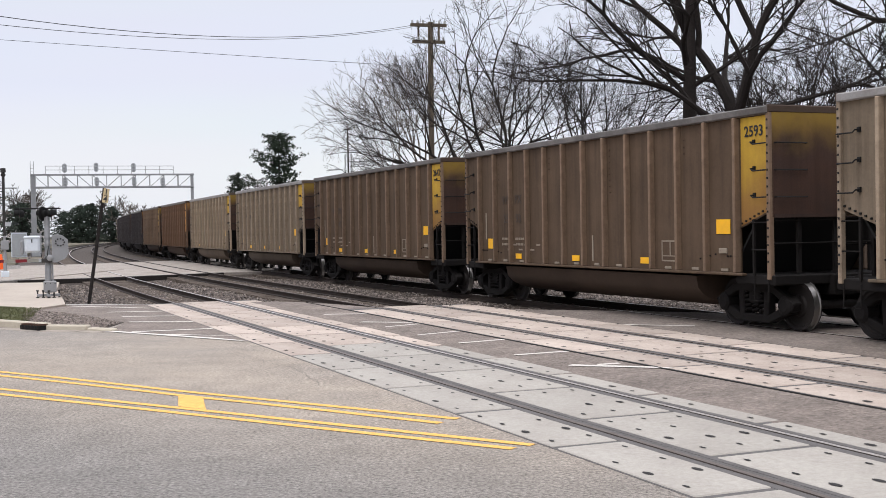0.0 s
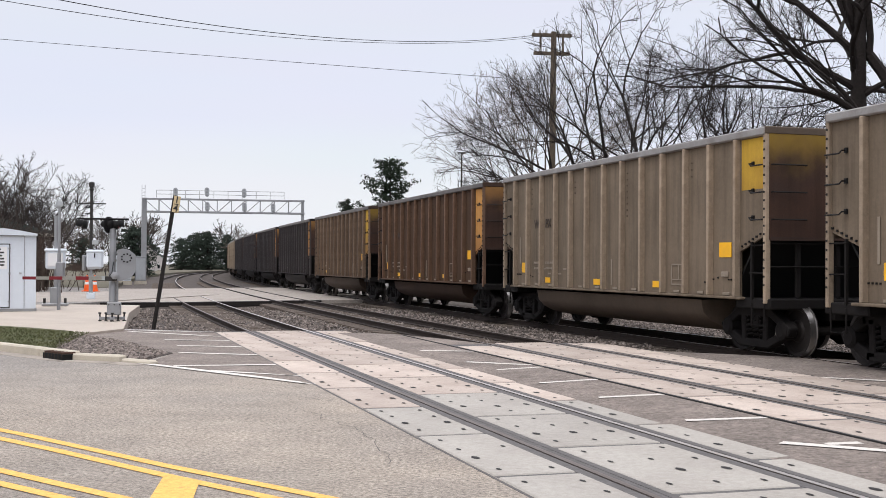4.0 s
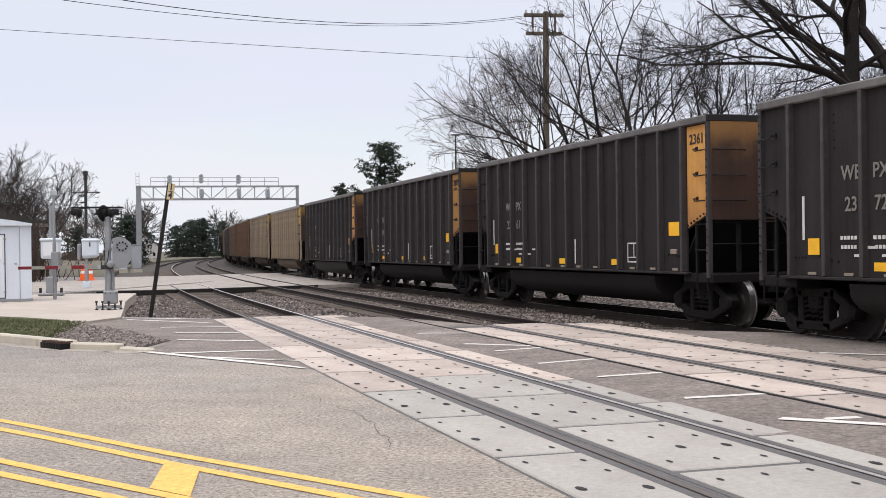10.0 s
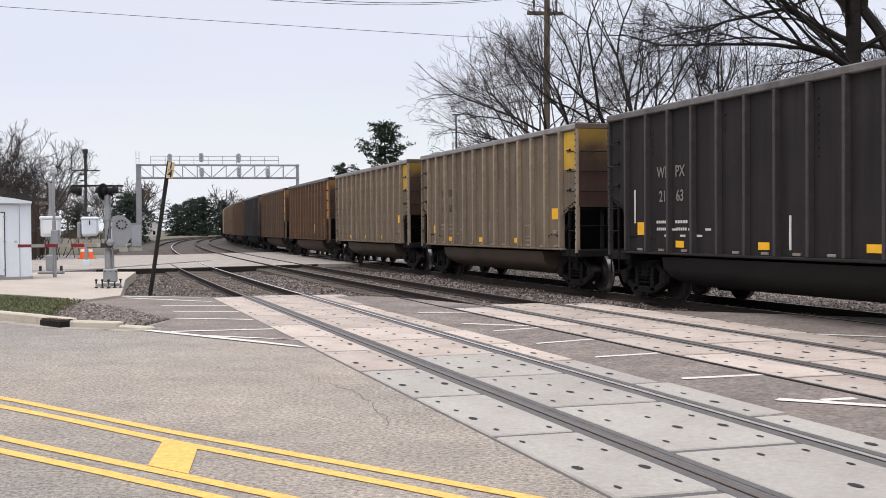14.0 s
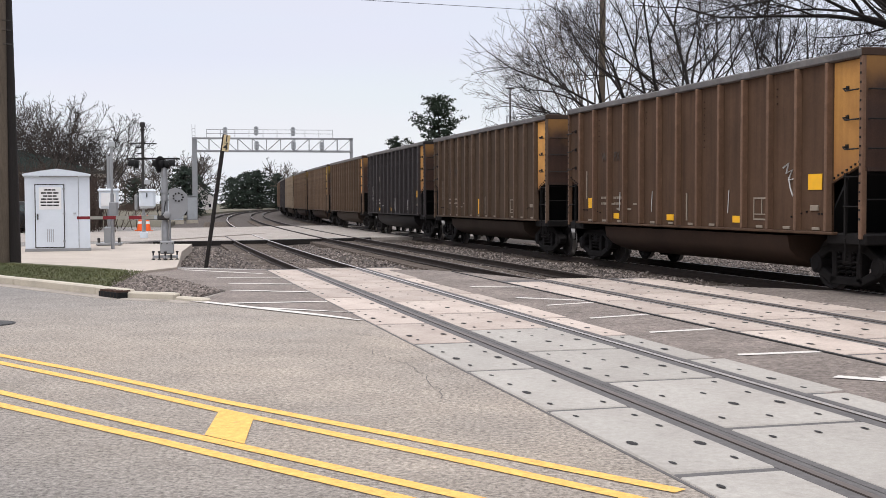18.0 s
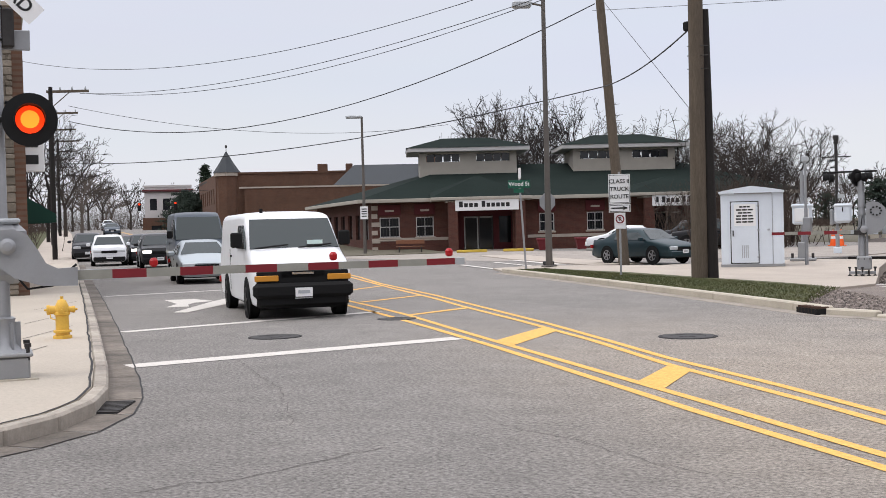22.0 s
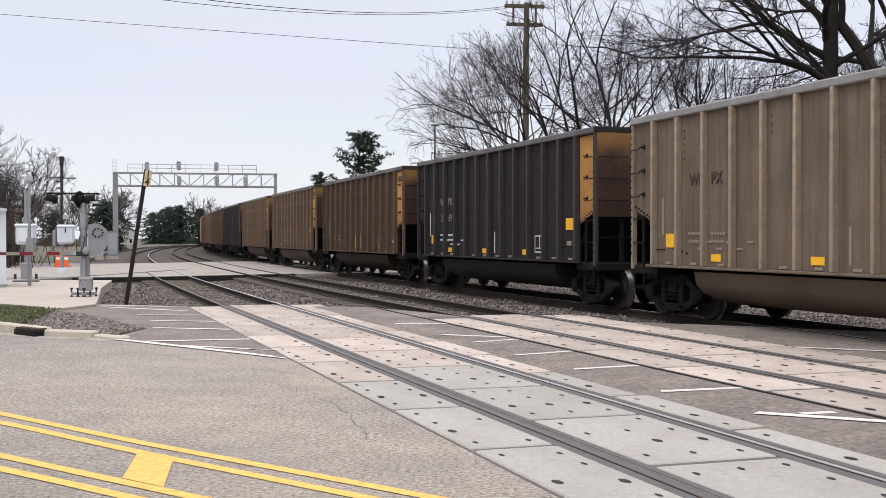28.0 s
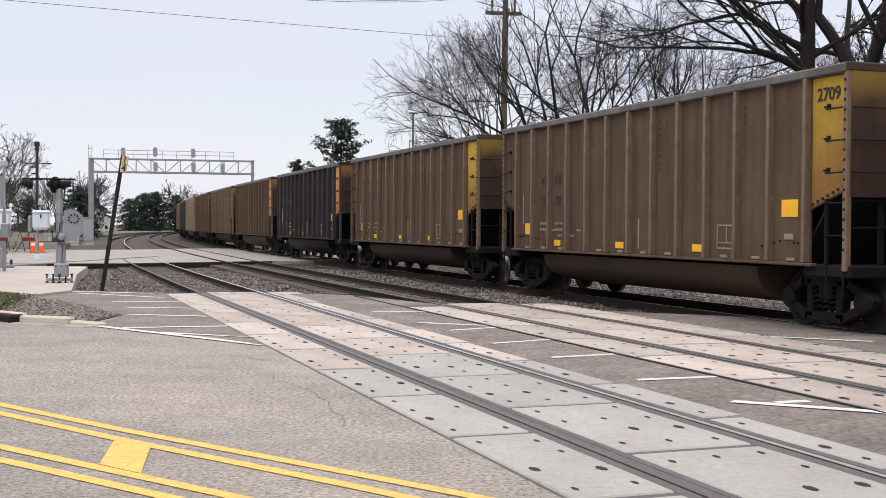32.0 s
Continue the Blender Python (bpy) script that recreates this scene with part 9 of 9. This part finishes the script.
def evergreen(name, label, height, radius, seed, layered=False, trunk_r=0.2, rounded=False, green=needle):
    """A conifer: trunk, limbs and many small clumps of needles with gaps between."""
    r = random.Random(seed)
    t = thing(name, label, "tree")
    trunk, limbs, leaves = Geo(), Geo(), Geo()
    trunk.tube([(0, 0, -0.3), (0.05, 0, height * 0.5), (0, 0.05, height * 0.96)], [trunk_r, trunk_r * 0.7, 0.04], 8)
    n = 46
    for k in range(n):
        f = k / (n - 1)
        z = height * (0.52 + 0.46 * f) if layered else height * (0.08 + 0.9 * f)
        reach = radius * ((0.6 + 0.4 * math.sin(f * 9.0 + seed + k)) * (1 - 0.5 * f) if layered else math.sqrt(max(0.0, 1 - (2 * f - 0.7) ** 2 / 1.7)) if rounded else (1 - f) ** 0.85 + 0.05)
        q = k * 2.4 + r.uniform(-0.3, 0.3)
        tip = Vector((math.cos(q) * reach, math.sin(q) * reach, z + (0.1 if layered else -0.12) * reach))
        limbs.tube([(0, 0, z - 0.1 * reach), tip], [0.05, 0.015], 4)
        m = 7 if layered else 8
        for j in range(m):
            g = (j + 1) / m
            if layered and g < 0.35:
                continue
            c = Vector((0, 0, z - 0.1 * reach)).lerp(tip, g) + Vector((r.gauss(0, 0.14), r.gauss(0, 0.14), r.gauss(0.04, 0.12))) * radius * 0.35
            for _ in range(26 if layered else 22):
                s = radius * (r.uniform(0.025, 0.055) if layered else r.uniform(0.03, 0.065))
                o = c + Vector((r.gauss(0, 1), r.gauss(0, 1), r.gauss(0, 0.45))) * radius * (0.055 if layered else 0.075)
                d = Vector((r.gauss(0, 1), r.gauss(0, 1), r.gauss(0, 1))).normalized() * s
                e = Vector((r.gauss(0, 1), r.gauss(0, 1), r.gauss(0, 1))).normalized() * s * (0.4 if layered else 0.6)
                i = len(leaves.v)
                leaves.v += [tuple(o - d), tuple(o + e), tuple(o + d), tuple(o - e)]
                leaves.f.append((i, i + 1, i + 2, i + 3))
    part("trunk", trunk, bark_dark, t, "", True)
    part("branchwork", limbs, bark_dark, t)["kind"] = "stuff"
    part("crown", leaves, green, t, "dark green needle clumps")
    return t


pine = place(evergreen("pine_tree", "dark pine with a flat broken crown beyond the train", 11.9, 3.9, 3, True, 0.22), -7.2, 111.7)
place(evergreen("pine_tree", "low dark pine beside the taller one", 8.0, 2.2, 8, True, 0.2), -11.2, 111.0)
fir = place(evergreen("spruce_tree", "dark pointed spruce down the street", 12.0, 3.2, 5, False), -132.0, 121.0)
bushy = evergreen("evergreen_clump", "dense dark evergreen beside the far curve", 6.6, 3.0, 11, False, 0.25, True, needle_hazed)
place(bushy, -69.0, 300.0)
bushy.scale = (1.55, 1.55, 1.45)
for x, y, s in ((-61.5, 303.0, 1.4), (-65.5, 298.0, 1.5), (-73.5, 304.0, 1.25), (-41.0, 144.4, 0.95), (-57.5, 320.0, 1.2), (-80.0, 300.0, 1.0), (-95.0, 290.0, 1.2), (-140.0, 124.0, 1.3), (-136.0, 121.0, 1.2), (-160.0, 140.0, 1.3), (-120.0, 108.0, 1.0), (-122.0, 111.0, 1.1)):
    plant(bushy, x, y, -0.3, x * 7, s)
# brush along the fence line
brush_mat = mat("winter_brush", (0.06, 0.043, 0.034), 0.95, grain=0.4, grain_scale=4)
def brush(name, label, x0, y0, x1, y1, depth, h, n, seed):
    r = random.Random(seed)
    g = Geo()
    for _ in range(n):
        t = r.random()
        x, y = x0 + (x1 - x0) * t + r.gauss(0, depth), y0 + (y1 - y0) * t + r.gauss(0, depth)
        p = Vector((x, y, -0.3))
        hh = h * r.uniform(0.4, 1.0)
        d = Vector((r.gauss(0, 0.25), r.gauss(0, 0.25), 1)).normalized()
        e = p + d * hh
        g.tube([p, p.lerp(e, 0.5) + Vector((r.gauss(0, 0.1), r.gauss(0, 0.1), 0)), e], [0.03, 0.02, 0.008], 3, False)
        for k in range(4):
            b = p.lerp(e, r.uniform(0.35, 0.9))
            d2 = Vector((r.gauss(0, 0.7), r.gauss(0, 0.7), r.uniform(0.3, 1))).normalized() * hh * 0.3
            g.tube([b, b + d2], [0.014, 0.006], 3, False)
    return tagged(part(name, g, brush_mat), label, "brush", "", "stuff")
brush("winter_brush", "tangled brown winter brush along the railway", -26.0, 64.0, -47.0, 110.0, 1.8, 4.6, 3600, 1)
brush("winter_brush", "low brown brush at the far curve", -62.0, 200.0, -90.0, 260.0, 2.5, 2.0, 600, 2)
brush("winter_brush", "brown thicket along the street", -70.0, 42.0, -185.0, 126.0, 2.0, 5.5, 1600, 7)
brush("winter_brush", "dense bare thicket where the street ends", -232.0, 140.0, -200.0, 186.0, 6.0, 11.0, 1700, 9)
brush("winter_brush", "brown brush beyond the train", 1.0, 70.0, 30.0, 48.0, 2.5, 4.5, 700, 3)
brush("winter_brush", "bare shrub against the stone corner", -24.5, 14.2, -22.8, 13.6, 0.35, 1.3, 160, 4)


# ---- what moves ----
def motions():
    times = [0.0] + [float(t) for t in range(1, 32)] + [32.0]
    for i, car in CARS.items():
        rows = []
        for t in times:
            rows.append((t, train_pose(front_end(t) + i * PITCH + LEN / 2)))
        walk(car, rows)
    # wheelsets roll: one turn for each of the two axle places in a bogie, shared by all that sit there
    spin = [(k / 15, (front_end(0) - front_end(k / 15)) / WHEEL_R) for k in range(481)]
    first = {}
    for car in CARS.values():
        for w in car.children_recursive:
            if not w.name.startswith("wheelset"):
                continue
            place_ = round(w.matrix_basis.translation.x, 2)
            if place_ not in first:
                at = w.matrix_basis.translation.copy()
                walk(w, [(t, Matrix.Translation(at) @ Matrix.Rotation(a, 4, "Y")) for t, a in spin])
                first[place_] = w
            else:
                w.rotation_mode = "QUATERNION"
                keys = w.animation_data_create()
                keys.action = first[place_].animation_data.action
                keys.action_slot = first[place_].animation_data.action_slot


motions()
